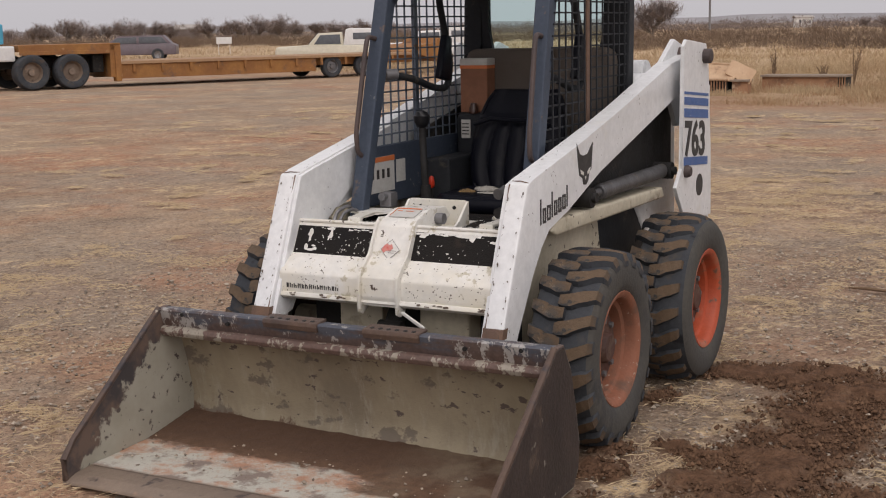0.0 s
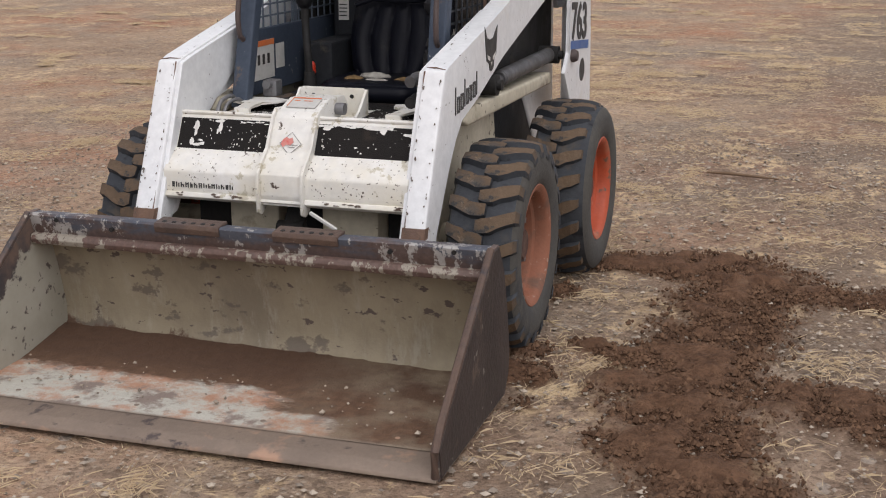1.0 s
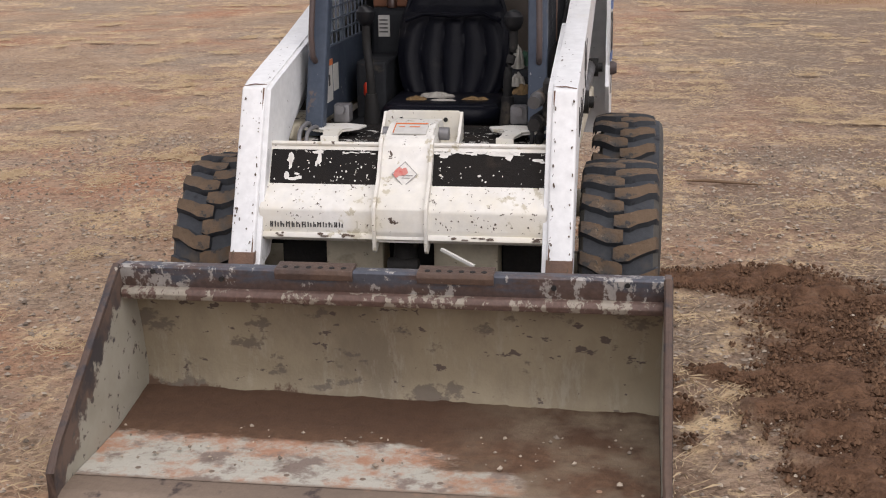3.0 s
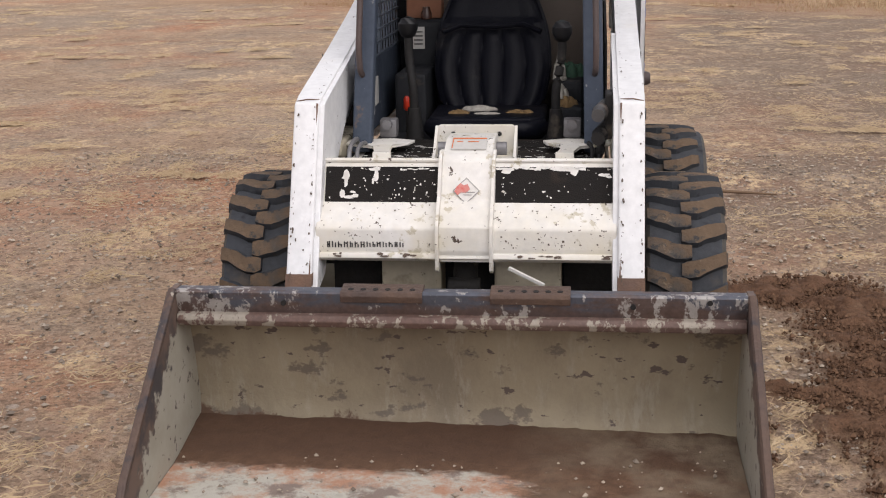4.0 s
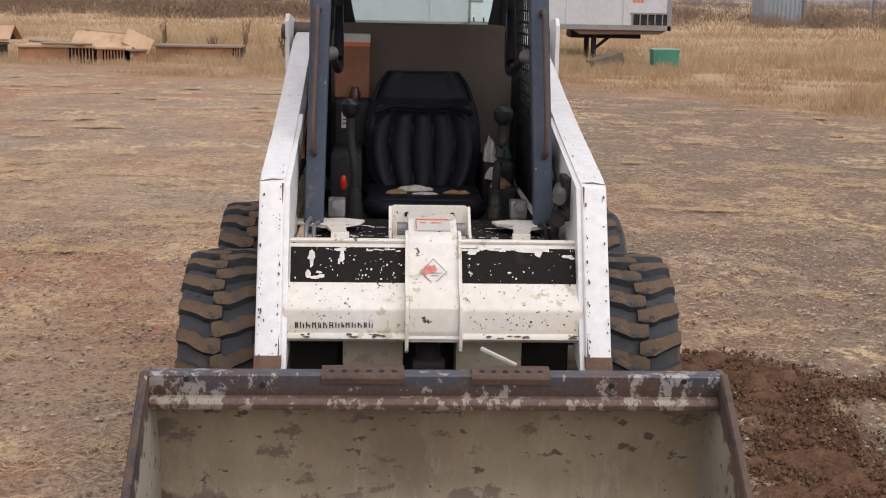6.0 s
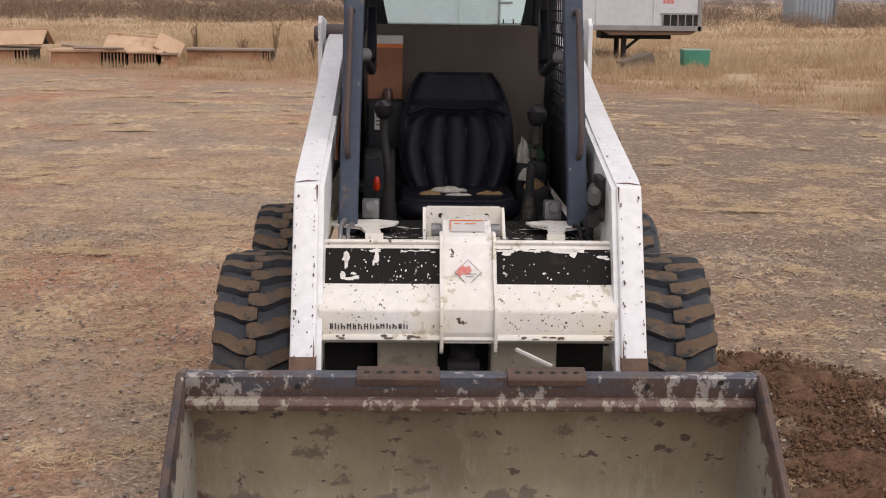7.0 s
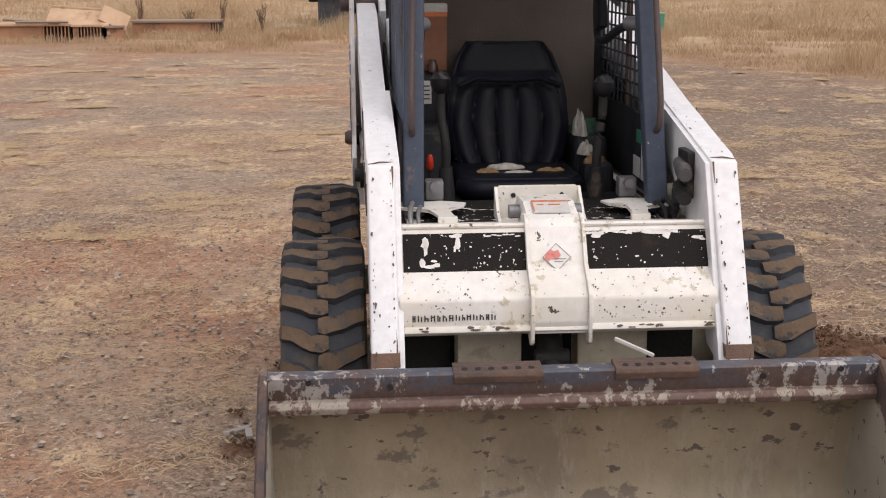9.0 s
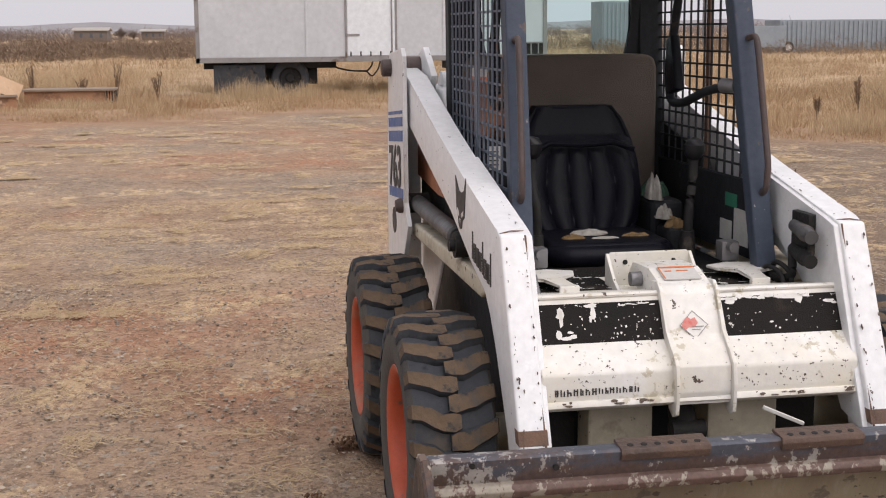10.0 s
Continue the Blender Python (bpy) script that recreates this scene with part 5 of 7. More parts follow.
# labels on the inner side panel
for s, ya, yb, za, zb in ((-1, 8.49, 8.73, 0.90, 1.055), (1, 8.56, 8.68, 0.88, 1.0), (1, 8.70, 8.80, 0.88, 0.95)):
    lp = bmesh.new()
    box(lp, (s * 0.404 - 0.0015, ya, za), (s * 0.404 + 0.0015, yb, zb), 0)
    lo_ = part("instruction_label", lp, PALE, cab, "pale instruction label")
    if s < 0:
        ob = bmesh.new()
        box(ob, (s * 0.404 + 0.0015, ya, zb - 0.022), (s * 0.404 + 0.0035, yb, zb), 0)
        part("label_band", ob, ORANGEINK, lo_, "orange warning band")
        for k in range(4):
            ib = bmesh.new()
            box(ib, (s * 0.404 + 0.0015, ya + 0.04 + 0.045 * k, za + 0.06), (s * 0.404 + 0.003, ya + 0.06 + 0.045 * k, za + 0.10), 0)
            part("label_mark", ib, DARKINK, lo_)
gt = bmesh.new()
box(gt, (0.4025, 8.66, 1.0), (0.4055, 8.76, 1.045), 0)
part("green_tag", gt, GREENBIN, cab, "small green tag")
lp = bmesh.new()
box(lp, (-0.405, 8.75, 0.93), (-0.4025, 8.83, 1.03), 0)
part("instruction_label", lp, PALE, cab, "small pale label")
# coupler block on the arm
cpb = bmesh.new()
box(cpb, (0.428, 8.17, 0.90), (0.452, 8.29, 1.045), 0.006)
coup = part("coupler_block", cpb, BLACK, loader, "black hydraulic coupler block")
for k, z in enumerate((0.998, 0.925)):
    cp = bmesh.new()
    tube(cp, [(0.43, 8.27, z), (0.418, 8.20, z - 0.004), (0.412, 8.15, z - 0.008), (0.410, 8.145, z - 0.008), (0.405, 8.10, z - 0.012)], [0.02, 0.022, 0.026, 0.021, 0.021], 14)
    part("coupler", cp, CYLSTEEL if k == 0 else BLACK, coup, smooth=True)
ch2 = bmesh.new()
tube(ch2, bend([(0.42, 8.26, 0.92), (0.415, 8.24, 0.84), (0.40, 8.34, 0.82), (0.41, 8.45, 0.84)]), 0.014, 10)
part("hose", ch2, BLACK, coup, smooth=True)


# wheels
LUGS = {}


def build_wheel(s, yc):
    R, x_out, x_in = 0.385, s * 0.815, s * 0.555
    if s > 0 and yc > 9:
        x_out, x_in = 0.845, 0.585
    zc = 0.372
    c = (0, yc, zc)
    xm = (x_out + x_in) / 2
    h = abs(x_out - x_in) / 2

    def X(u):
        return xm + s * h * u

    hubm = bmesh.new()
    lathe(hubm, [(0.0, X(0.58)), (0.05, X(0.58)), (0.056, X(0.54)), (0.062, X(0.38)), (0.085, X(0.35)), (0.135, X(0.30)), (0.155, X(0.20)), (0.173, X(0.12))], c, 32)
    wheel = part("wheel", hubm, RIMDISC, loader, "orange steel wheel with muddy tyre", smooth=True)
    rim = bmesh.new()
    lathe(rim, [(0.171, X(-0.20)), (0.172, X(0.30)), (0.176, X(0.44)), (0.190, X(0.50)), (0.193, X(0.60)), (0.196, X(0.78)), (0.203, X(0.85)), (0.214, X(0.90)), (0.224, X(0.92)), (0.228, X(0.89)), (0.226, X(0.82))], c, 40)
    part("rim", rim, DUSTYRIM if s > 0 and yc < 9 else ORANGE, wheel, "dusty brown-orange rim" if s > 0 and yc < 9 else "faded orange rim", smooth=True)
    for k in range(8):
        a = 2 * math.pi * k / 8
        nb = bmesh.new()
        py, pz = yc + 0.105 * math.cos(a), zc + 0.105 * math.sin(a)
        tube(nb, [(X(0.30), py, pz), (X(0.44), py, pz)], 0.013, 6)
        part("wheel_nut", nb, STEEL, wheel)
    ty = bmesh.new()
    prof = [(0.216, 0.80), (0.226, 0.90), (0.25, 0.97), (0.28, 1.0), (0.312, 0.99), (0.338, 0.95), (0.352, 0.86), (0.358, 0.60), (0.361, 0.25), (0.362, 0.0),
            (0.361, -0.25), (0.358, -0.60), (0.352, -0.86), (0.338, -0.95), (0.312, -0.99), (0.28, -1.0), (0.25, -0.97), (0.22, -0.85)]
    slots = [1, 1, 1, 1, 1, 1, 0, 0, 0, 0, 0, 0, 1, 1, 1, 1, 1]
    lathe(ty, [(r, X(u)) for r, u in prof], c, 72, 0, slots)
    part("tyre", ty, [RUBBER, SIDEWALL], wheel, "black rubber tyre with dusty bar tread", smooth=True)
    # staggered bars: each runs in from one shoulder, then steps past the middle
    n = 22
    for side in (1, -1):
        for alt in range(4):
            key = (s, side, alt)
            if key in LUGS:
                continue
            wear = random.Random(alt * 7 + side + 3 * s)
            path = [(1.0, -0.01, 0.322, 0.346), (0.93, 0.0, 0.345, 0.372), (0.72, 0.03, 0.352, 0.382), (0.48, 0.065, 0.354, 0.386), (0.28, 0.10, 0.355, 0.387), (0.02, 0.105, 0.355, 0.387), (-0.12, 0.105, 0.355, 0.386)]
            half = [0.058, 0.062, 0.070, 0.076, 0.078, 0.078, 0.060]
            path = [(u, da + wear.uniform(-0.008, 0.008), rb, rt - wear.uniform(0.0, 0.006)) for u, da, rb, rt in path]
            half = [hw * wear.uniform(0.86, 1.06) for hw in half]
            lugb = bmesh.new()
            rings = []
            for (u, da, rb, rt), hw in zip(path, half):
                rings.append([lugb.verts.new((X(u * side), rr * math.cos(da + sa * hw * sc), rr * math.sin(da + sa * hw * sc))) for sa, rr, sc in ((-1, rb, 1.2), (-1, rt, 0.88), (1, rt, 0.88), (1, rb, 1.2))])
            for p, q in zip(rings, rings[1:]):
                for m in range(3):
                    lugb.faces.new((p[m], p[m + 1], q[m + 1], q[m])).material_index = 1 if m == 1 else 0
            lugb.faces.new(rings[0])
            lugb.faces.new(rings[-1][::-1])
            bmesh.ops.recalc_face_normals(lugb, faces=lugb.faces[:])
            me = bpy.data.meshes.new("tread_lug")
            lugb.to_mesh(me)
            lugb.free()
            me.materials.append(RUBBER)
            me.materials.append(LUGTOP)
            LUGS[key] = me
        for k in range(n):
            lug = new("tread_lug", LUGS[(s, side, (k * 3 + int(yc) + (k // 3)) % 4)])
            lug.parent = wheel
            lug.matrix_basis = pose(0, yc, zc) @ Matrix.Rotation(2 * math.pi * (k + (0.5 if side < 0 else 0.0)) / n + yc, 4, "X")


YF, YR = 8.35, 9.40
for s in (-1, 1):
    for yc in (YF, YR):
        build_wheel(s, yc)
        ax = bmesh.new()
        tube(ax, [(s * 0.40, yc, 0.372), (s * 0.67, yc, 0.372)], 0.06, 14)
        part("axle", ax, CREAM, loader, smooth=True)

# the machine stands turned a little on the yard
TURN = Matrix.Translation((0, 7.9, 0)) @ Matrix.Rotation(0.028, 4, "Z") @ Matrix.Translation((0, -7.9, 0))
loader.matrix_world = TURN @ Matrix.Translation(loader.location)

# things lying in the cab
def settle(ob):
    ob.matrix_world = TURN @ Matrix.Translation(ob.location)
    return ob


carton = thing("carton", (-0.285, 9.33, 1.205), "brown cardboard carton with white top against the rear cover", "box")
bx1 = bmesh.new()
box(bx1, (-0.356, 9.30, 1.205), (-0.214, 9.387, 1.415), 0.006)
part("carton_body", bx1, CARDBOARD, carton)
bx2 = bmesh.new()
box(bx2, (-0.358, 9.298, 1.426), (-0.212, 9.387, 1.46), 0.006)
part("carton_flap", bx2, PALE, carton, "white carton top")
bx3 = bmesh.new()
box(bx3, (-0.357, 9.299, 1.412), (-0.213, 9.387, 1.428), 0.001)
part("carton_band", bx3, ORANGEINK, carton, "orange band")
settle(carton)
bottle = thing("bottle", (-0.272, 9.27, 1.204), "small dark brown bottle on the side console", "bottle")
bot = bmesh.new()
tube(bot, [(-0.272, 9.27, 1.204), (-0.272, 9.27, 1.228), (-0.272, 9.27, 1.238), (-0.272, 9.27, 1.252)], [0.022, 0.022, 0.016, 0.015], 14)
part("bottle_body", bot, surface("brown_plastic", (0.05, 0.022, 0.014), (0.07, 0.03, 0.02), 9, 0.3, rel=0.02), bottle, smooth=True)
settle(bottle)
card = thing("label_card", (-0.30, 9.248, 1.09), "pale card label with dark print on the side console", "label")
gauge = bmesh.new()
box(gauge, (-0.325, 9.242, 1.088), (-0.278, 9.2485, 1.175), 0.001)
pl = part("card", gauge, PALE, card)
for k in range(4):
    g = bmesh.new()
    box(g, (-0.320, 9.2395, 1.105 + 0.016 * k), (-0.285, 9.2418, 1.110 + 0.016 * k), 0)
    part("label_bar", g, DARKINK, pl)
settle(card)


def crumple(name, centre, size, mt, label, cat, seed):
    """A soft heap of cloth or foam with an uneven outline."""
    b = bmesh.new()
    n = 22
    vs = []
    for j in range(n + 1):
        row = []
        for i in range(n + 1):
            u, v = 2 * i / n - 1, 2 * j / n - 1
            rr = math.hypot(u, v)
            sq = max(abs(u), abs(v)) / rr if rr > 1e-6 else 1.0
            rim = sq * (1 + 0.35 * noise.noise((math.atan2(v, u) * 1.3 if rr else 0, seed, 0.5)))
            x, y = u * rim, v * rim
            k = noise.noise((u * 2.2, v * 2.2, seed * 3.0)) + 0.5 * noise.noise((u * 5, v * 5, seed * 5.0)) + 0.3 * noise.noise((u * 11, v * 11, seed * 2.0))
            h = max(0.06, (1 - min(1, rr) ** 2) ** 0.45 * (0.68 + 0.32 * k))
            row.append(b.verts.new((centre[0] + size[0] / 2 * x, centre[1] + size[1] / 2 * y, centre[2] + size[2] * h)))
        vs.append(row)
    for j in range(n):
        for i in range(n):
            b.faces.new((vs[j][i], vs[j][i + 1], vs[j + 1][i + 1], vs[j + 1][i]))
    ex = bmesh.ops.extrude_face_region(b, geom=b.faces[:])
    for v in ex["geom"]:
        if isinstance(v, bmesh.types.BMVert):
            v.co.z -= 0.004
    return settle(tagged(part(name, b, mt, smooth=True), label, cat))


FOAM = surface("yellowed_foam", (0.26, 0.165, 0.07), (0.16, 0.10, 0.045), 30, 0.9, fine=120, rel=0.4)
RAG = surface("pale_rag", (0.46, 0.44, 0.39), (0.30, 0.28, 0.25), 30, 0.9, fine=120, rel=0.3)
GREENRAG = surface("dark_green_cloth", (0.03, 0.085, 0.055), (0.05, 0.11, 0.07), 30, 0.9, fine=120, rel=0.3)
crumple("foam_scrap", (-0.11, 8.86, 0.885), (0.08, 0.05, 0.018), FOAM, "yellowed torn foam scrap on the seat", "foam", 1)
crumple("rag", (-0.03, 8.92, 0.89), (0.125, 0.07, 0.022), RAG, "crumpled pale rag on the black seat", "rag", 2)
crumple("foam_scrap", (0.12, 8.87, 0.885), (0.10, 0.035, 0.016), FOAM, "yellowed torn foam scrap on the seat", "foam", 3)
crumple("paper_scrap", (0.005, 8.84, 0.885), (0.10, 0.03, 0.010), RAG, "pale flat scrap on the seat", "paper", 4)
crumple("cloth", (0.305, 9.22, 0.98), (0.11, 0.18, 0.075), GREENRAG, "dark green cloth heaped beside the seat", "cloth", 5)
crumple("cloth", (0.262, 9.10, 0.98), (0.055, 0.13, 0.12), RAG, "pale crumpled cloth beside the seat", "cloth", 6)
crumple("cloth", (0.30, 8.96, 0.90), (0.08, 0.11, 0.045), FOAM, "brown crumpled rag beside the seat", "cloth", 9)
crumple("cloth", (0.268, 9.0, 0.925), (0.06, 0.09, 0.06), RAG, "grey crumpled rag beside the seat", "cloth", 10)

# ---- yard litter ----
rng = np.random.default_rng(5)


def scatter(name, n, region, size, material, label, cat, flat=0.6, chance=None, lift=0.0):
    """Many small irregular stones or clods as one mesh."""
    V, F = [], []
    base = np.array([(1, 0, 0), (-1, 0, 0), (0, 1, 0), (0, -1, 0), (0, 0, 1), (0, 0, -1)], float)
    tris = [(0, 2, 4), (2, 1, 4), (1, 3, 4), (3, 0, 4), (2, 0, 5), (1, 2, 5), (3, 1, 5), (0, 3, 5)]
    made = 0
    while made < n:
        x, y = rng.uniform(region[0], region[1]), rng.uniform(region[2], region[3])
        if chance is not None and rng.random() > chance(x, y):
            continue
        r = size[0] * (size[1] / size[0]) ** (rng.random() ** 2.2)
        a = rng.uniform(0, 6.28)
        pts = base * r * rng.uniform(0.6, 1.25, (6, 1))
        pts[:, 2] *= flat
        ca, sa = math.cos(a), math.sin(a)
        k = len(V)
        for px, py, pz in pts:
            V.append((x + ca * px - sa * py, y + sa * px + ca * py, pz + r * 0.2 + lift))
        F += [(k + i, k + j, k + l) for i, j, l in tris]
        made += 1
    return tagged(raw(name, V, F, material), label, cat, kind="stuff")


def bare(x, y):
    if abs(x) < 0.87 and 7.0 < y < 7.85:
        return 0.0
    return 1.0


scatter("gravel", 24000, (-3.4, 4.2, 5.7, 13), (0.004, 0.017), PEBBLE, "small grey and tan stones strewn over the dirt", "gravel", chance=bare)
scatter("soil_clods", 15000, (-1.3, 2.7, 6.9, 10.1), (0.003, 0.015), CLOD, "dark damp clods of turned soil", "soil", 0.95, chance=lambda x, y: looseness(x, y) * bare(x, y), lift=0.012)
scatter("bucket_crumbs", 200, (-0.80, 0.80, 7.22, 7.74), (0.003, 0.011), PEBBLE, "small crumbs of soil and stone on the bucket floor", "soil", 0.8, lift=0.055)


def straws(name, n, region, length, chance, label, clumps=0):
    V, F = [], []
    made = 0
    beds = [(rng.uniform(region[0], region[1]), rng.uniform(region[2], region[3]), rng.uniform(0.03, 0.17), rng.uniform(0.03, 0.15)) for _ in range(clumps)]
    while made < n:
        if beds and rng.random() < 0.86:
            cx, cy, rx, ry = beds[int(rng.random() * len(beds))]
            x, y = cx + rng.normal(0, rx), cy + rng.normal(0, ry)
        else:
            x, y = rng.uniform(region[0], region[1]), rng.uniform(region[2], region[3])
        if rng.random() > chance(x, y):
            continue
        a, l, w = rng.uniform(0, 3.14), rng.uniform(*length), rng.uniform(0.0015, 0.0035) * length[1] / 0.09
        dx, dy = math.cos(a) * l / 2, math.sin(a) * l / 2
        z = 0.006 + rng.random() * 0.012
        k = len(V)
        tip = z + rng.uniform(-0.004, 0.02)
        V += [(x - dx - dy / l * w, y - dy + dx / l * w, z), (x - dx + dy / l * w, y - dy - dx / l * w, z), (x + dx, y + dy, tip), (x, y, z + 0.006)]
        F += [(k, k + 1, k + 3), (k + 1, k + 2, k + 3), (k, k + 3, k + 2)]
        made += 1
    return tagged(raw(name, V, F, STRAW), label, "straw", kind="stuff")


def straw_density(x, y):
    if not bare(x, y):
        return 0.0
    s = noise.fractal((x * 0.55 * 1.3, y * 1.6 * 1.3, 3.0), 1.0, 2.0, 4)
    return min(1.0, max(0.02, s * 1.6)) * (1 - 0.9 * (looseness(x, y) if -1.5 < x < 2.6 and 6.5 < y < 10.5 else 0))


straws("straw_litter", 52000, (-4.5, 5.5, 5.4, 17), (0.02, 0.09), lambda x, y: max(0.25, straw_density(x, y)) if bare(x, y) and not (-1.5 < x < 2.6 and looseness(x, y) > 0.3) else 0.0, "pale trampled straw lying on the dirt", 430)
straws("straw_wisps", 36000, (-13, 9, 13, 29), (0.05, 0.17), lambda x, y: max(0.2, straw_density(x, y)) if y < field_edge(x) + 1 else 0.0, "pale straw wisps scattered over the far yard", 330)
stick_b = bmesh.new()
tube(stick_b, [(0.93, 11.72, 0.012), (1.05, 11.69, 0.02), (1.2, 11.68, 0.014), (1.36, 11.66, 0.01)], [0.006, 0.011, 0.009, 0.004], 7)
tagged(part("stick", stick_b, WEED, smooth=True), "thin dark stick lying on the dirt", "stick")
for k, (bx_, by_, ln, an) in enumerate(((-1.04, 8.62, 0.10, 70), (-1.01, 8.64, 0.08, 55), (-0.98, 8.60, 0.07, 100))):
    blk_b = bmesh.new()
    box(blk_b, (-ln / 2, -0.012, 0), (ln / 2, 0.012, 0.014), 0.003, turn=pose(bx_, by_, 0.012, 0, 12 - 9 * k, an))
    tagged(part("wood_splinter", blk_b, CONCRETE), "pale weathered wood splinter lying on the dirt", "wood", "wood splinters")

# ---- dry grass ----
EYE_XY = (0.5, 4.0)


def grass_field(name, n, dist, height, width, label, density=None, material=None, spread_deg=(-46, 34)):
    V = np.zeros((n * 3, 3))
    i = 0
    while i < n:
        ang = math.radians(rng.uniform(*spread_deg))
        d = dist[0] * (dist[1] / dist[0]) ** rng.random()
        x, y = EYE_XY[0] + d * math.sin(ang), EYE_XY[1] + d * math.cos(ang)
        over = y - field_edge(x) + 1.6 * noise.noise((x * 0.35, y * 0.35, 7.0))
        if over < 0.3:
            continue
        clump = noise.noise((x * 0.9, y * 0.9, 2.0)) + 0.8 * noise.noise((x * 0.22, y * 0.22, 9.0))
        if rng.random() > (0.42 + clump * 0.9) * min(1.0, 0.12 + over / 3.0):
            continue
        tall = min(1.0, 0.16 + over / 8.0) * (0.5 + 0.8 * max(0, clump))
        h = rng.uniform(*height) * tall * (density or 1.0) * (0.6 + 0.7 * rng.random() ** 2)
        w = rng.uniform(*width)
        a = rng.uniform(0, 3.14)
        lean = rng.normal(0, 0.6, 2) * h
        V[3 * i] = (x - math.cos(a) * w, y - math.sin(a) * w, -0.02)
        V[3 * i + 1] = (x + math.cos(a) * w, y + math.sin(a) * w, -0.02)
        V[3 * i + 2] = (x + lean[0], y + lean[1], h)
        i += 1
    me = bpy.data.meshes.new(name)
    me.from_pydata(V.tolist(), [], [(3 * k, 3 * k + 1, 3 * k + 2) for k in range(n)])
    me.materials.append(material or GRASS)
    return tagged(new(name, me), label, "grass", kind="stuff")


grass_field("dry_grass", 230000, (17, 62), (0.12, 0.62), (0.002, 0.0065), "patchy dry tan grass beyond the edge of the yard")
grass_field("far_grass", 60000, (58, 150), (0.2, 0.5), (0.012, 0.035), "dry tan grass of the far field")
grass_field("short_brown_growth", 45000, (16, 34), (0.08, 0.30), (0.003, 0.008), "low reddish-brown growth along the yard's edge", material=RUSTGRASS)


def shrubs(name, n, dist, size, material, label, twigs=150, spread_deg=(-48, 36)):
    """Low brush: domes filled with short crossing twigs."""
    k = twigs
    ang = np.radians(rng.uniform(*spread_deg, n))
    d = rng.uniform(*dist, n)
    d = np.where((ang < math.radians(-22)) & (d < 135), d + 62, d)
    r = np.repeat(size[0] + (size[1] - size[0]) * rng.random(n) ** 1.6, k)
    cx = np.repeat(EYE_XY[0] + d * np.sin(ang), k)
    cy = np.repeat(EYE_XY[1] + d * np.cos(ang), k)
    m = n * k
    q = rng.normal(0, 1, (m, 3))
    q /= np.linalg.norm(q, axis=1)[:, None]
    q *= rng.random((m, 1)) ** 0.45
    p = np.stack((cx + q[:, 0] * r * 1.5, cy + q[:, 1] * r * 1.5, np.abs(q[:, 2]) * r * 0.9), 1)
    way = rng.normal(0, 1, (m, 3)) + np.stack((q[:, 0], q[:, 1], np.full(m, 0.9)), 1)
    way *= (r * rng.uniform(0.18, 0.42, m) / np.linalg.norm(way, axis=1))[:, None]
    w = (r * rng.uniform(0.010, 0.030, m))[:, None] * np.array((0.82, 0.35, 0.3))
    V = np.stack((p - w, p + w, p + way), 1).reshape(-1, 3)
    V[:, 2] = np.maximum(V[:, 2], -0.03)
    F = np.arange(3 * m).reshape(-1, 3)
    return tagged(raw(name, V.tolist(), F.tolist(), material), label, "brush", kind="stuff")


def tufts(name, spots, label):
    """Tall tufts of many thin blades."""
    V, F = [], []
    for x, y, h, r, n in spots:
        for _ in range(n):
            a, q = rng.uniform(0, 6.28), r * rng.random() ** 0.7
            bx, by = x + q * math.cos(a), y + q * math.sin(a) * 0.5
            hh = h * rng.uniform(0.5, 1.0) * (1 - 0.4 * q / r)
            lx, ly = rng.normal(0, 0.2 * hh), rng.normal(0, 0.1 * hh)
            w = 0.0042
            k = len(V)
            V += [(bx - w, by, -0.02), (bx + w, by, -0.02), (bx + lx * 0.5 + w * 0.7, by + ly * 0.5, hh * 0.6), (bx + lx * 0.5 - w * 0.7, by + ly * 0.5, hh * 0.6), (bx + lx, by + ly, hh)]
            F += [(k, k + 1, k + 2, k + 3), (k + 3, k + 2, k + 4)]
    return tagged(raw(name, V, F, GRASS), label, "grass", kind="stuff")


tufts("grass_tufts", [(-0.75, 35.4, 0.62, 0.7, 420), (0.15, 35.2, 0.55, 0.8, 420), (-2.0, 34.6, 0.35, 0.7, 260), (1.4, 35.5, 0.4, 0.9, 300), (4.6, 34.2, 0.5, 0.9, 380), (5.9, 33.4, 0.35, 0.9, 300), (6.5, 34.4, 0.6, 0.9, 380), (-3.2, 33.6, 0.35, 0.8, 300), (-4.7, 33.5, 0.3, 0.9, 300), (-7.4, 32.6, 0.22, 1.2, 300), (-9.2, 33.2, 0.3, 0.9, 300), (7.8, 23.2, 0.45, 0.7, 300), (6.9, 24.6, 0.5, 0.8, 320), (8.8, 24.6, 0.5, 1.0, 350), (-5.9, 35.4, 0.7, 0.7, 300), (3.2, 35.8, 0.5, 0.8, 300), (5.35, 32.6, 0.36, 0.5, 420), (4.2, 32.3, 0.40, 0.8, 520), (5.0, 32.4, 0.3, 0.9, 420), (3.5, 32.9, 0.5, 0.6, 420), (-1.3, 35.0, 0.7, 0.5, 300), (-6.4, 32.3, 0.22, 0.6, 240), (-8.2, 32.2, 0.2, 0.9, 240), (-5.0, 33.6, 0.3, 0.8, 300)], "tall dry grass tufts beside the trailer and crates")
shrubs("sage_brush", 1500, (74, 140), (0.4, 1.25), BRUSH, "low brown brush across the plain", 200)
shrubs("far_sage_brush", 1300, (130, 230), (0.5, 1.3), BRUSH, "low brown brush far across the plain", 110)
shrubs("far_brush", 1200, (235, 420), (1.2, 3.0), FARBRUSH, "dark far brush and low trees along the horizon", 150)


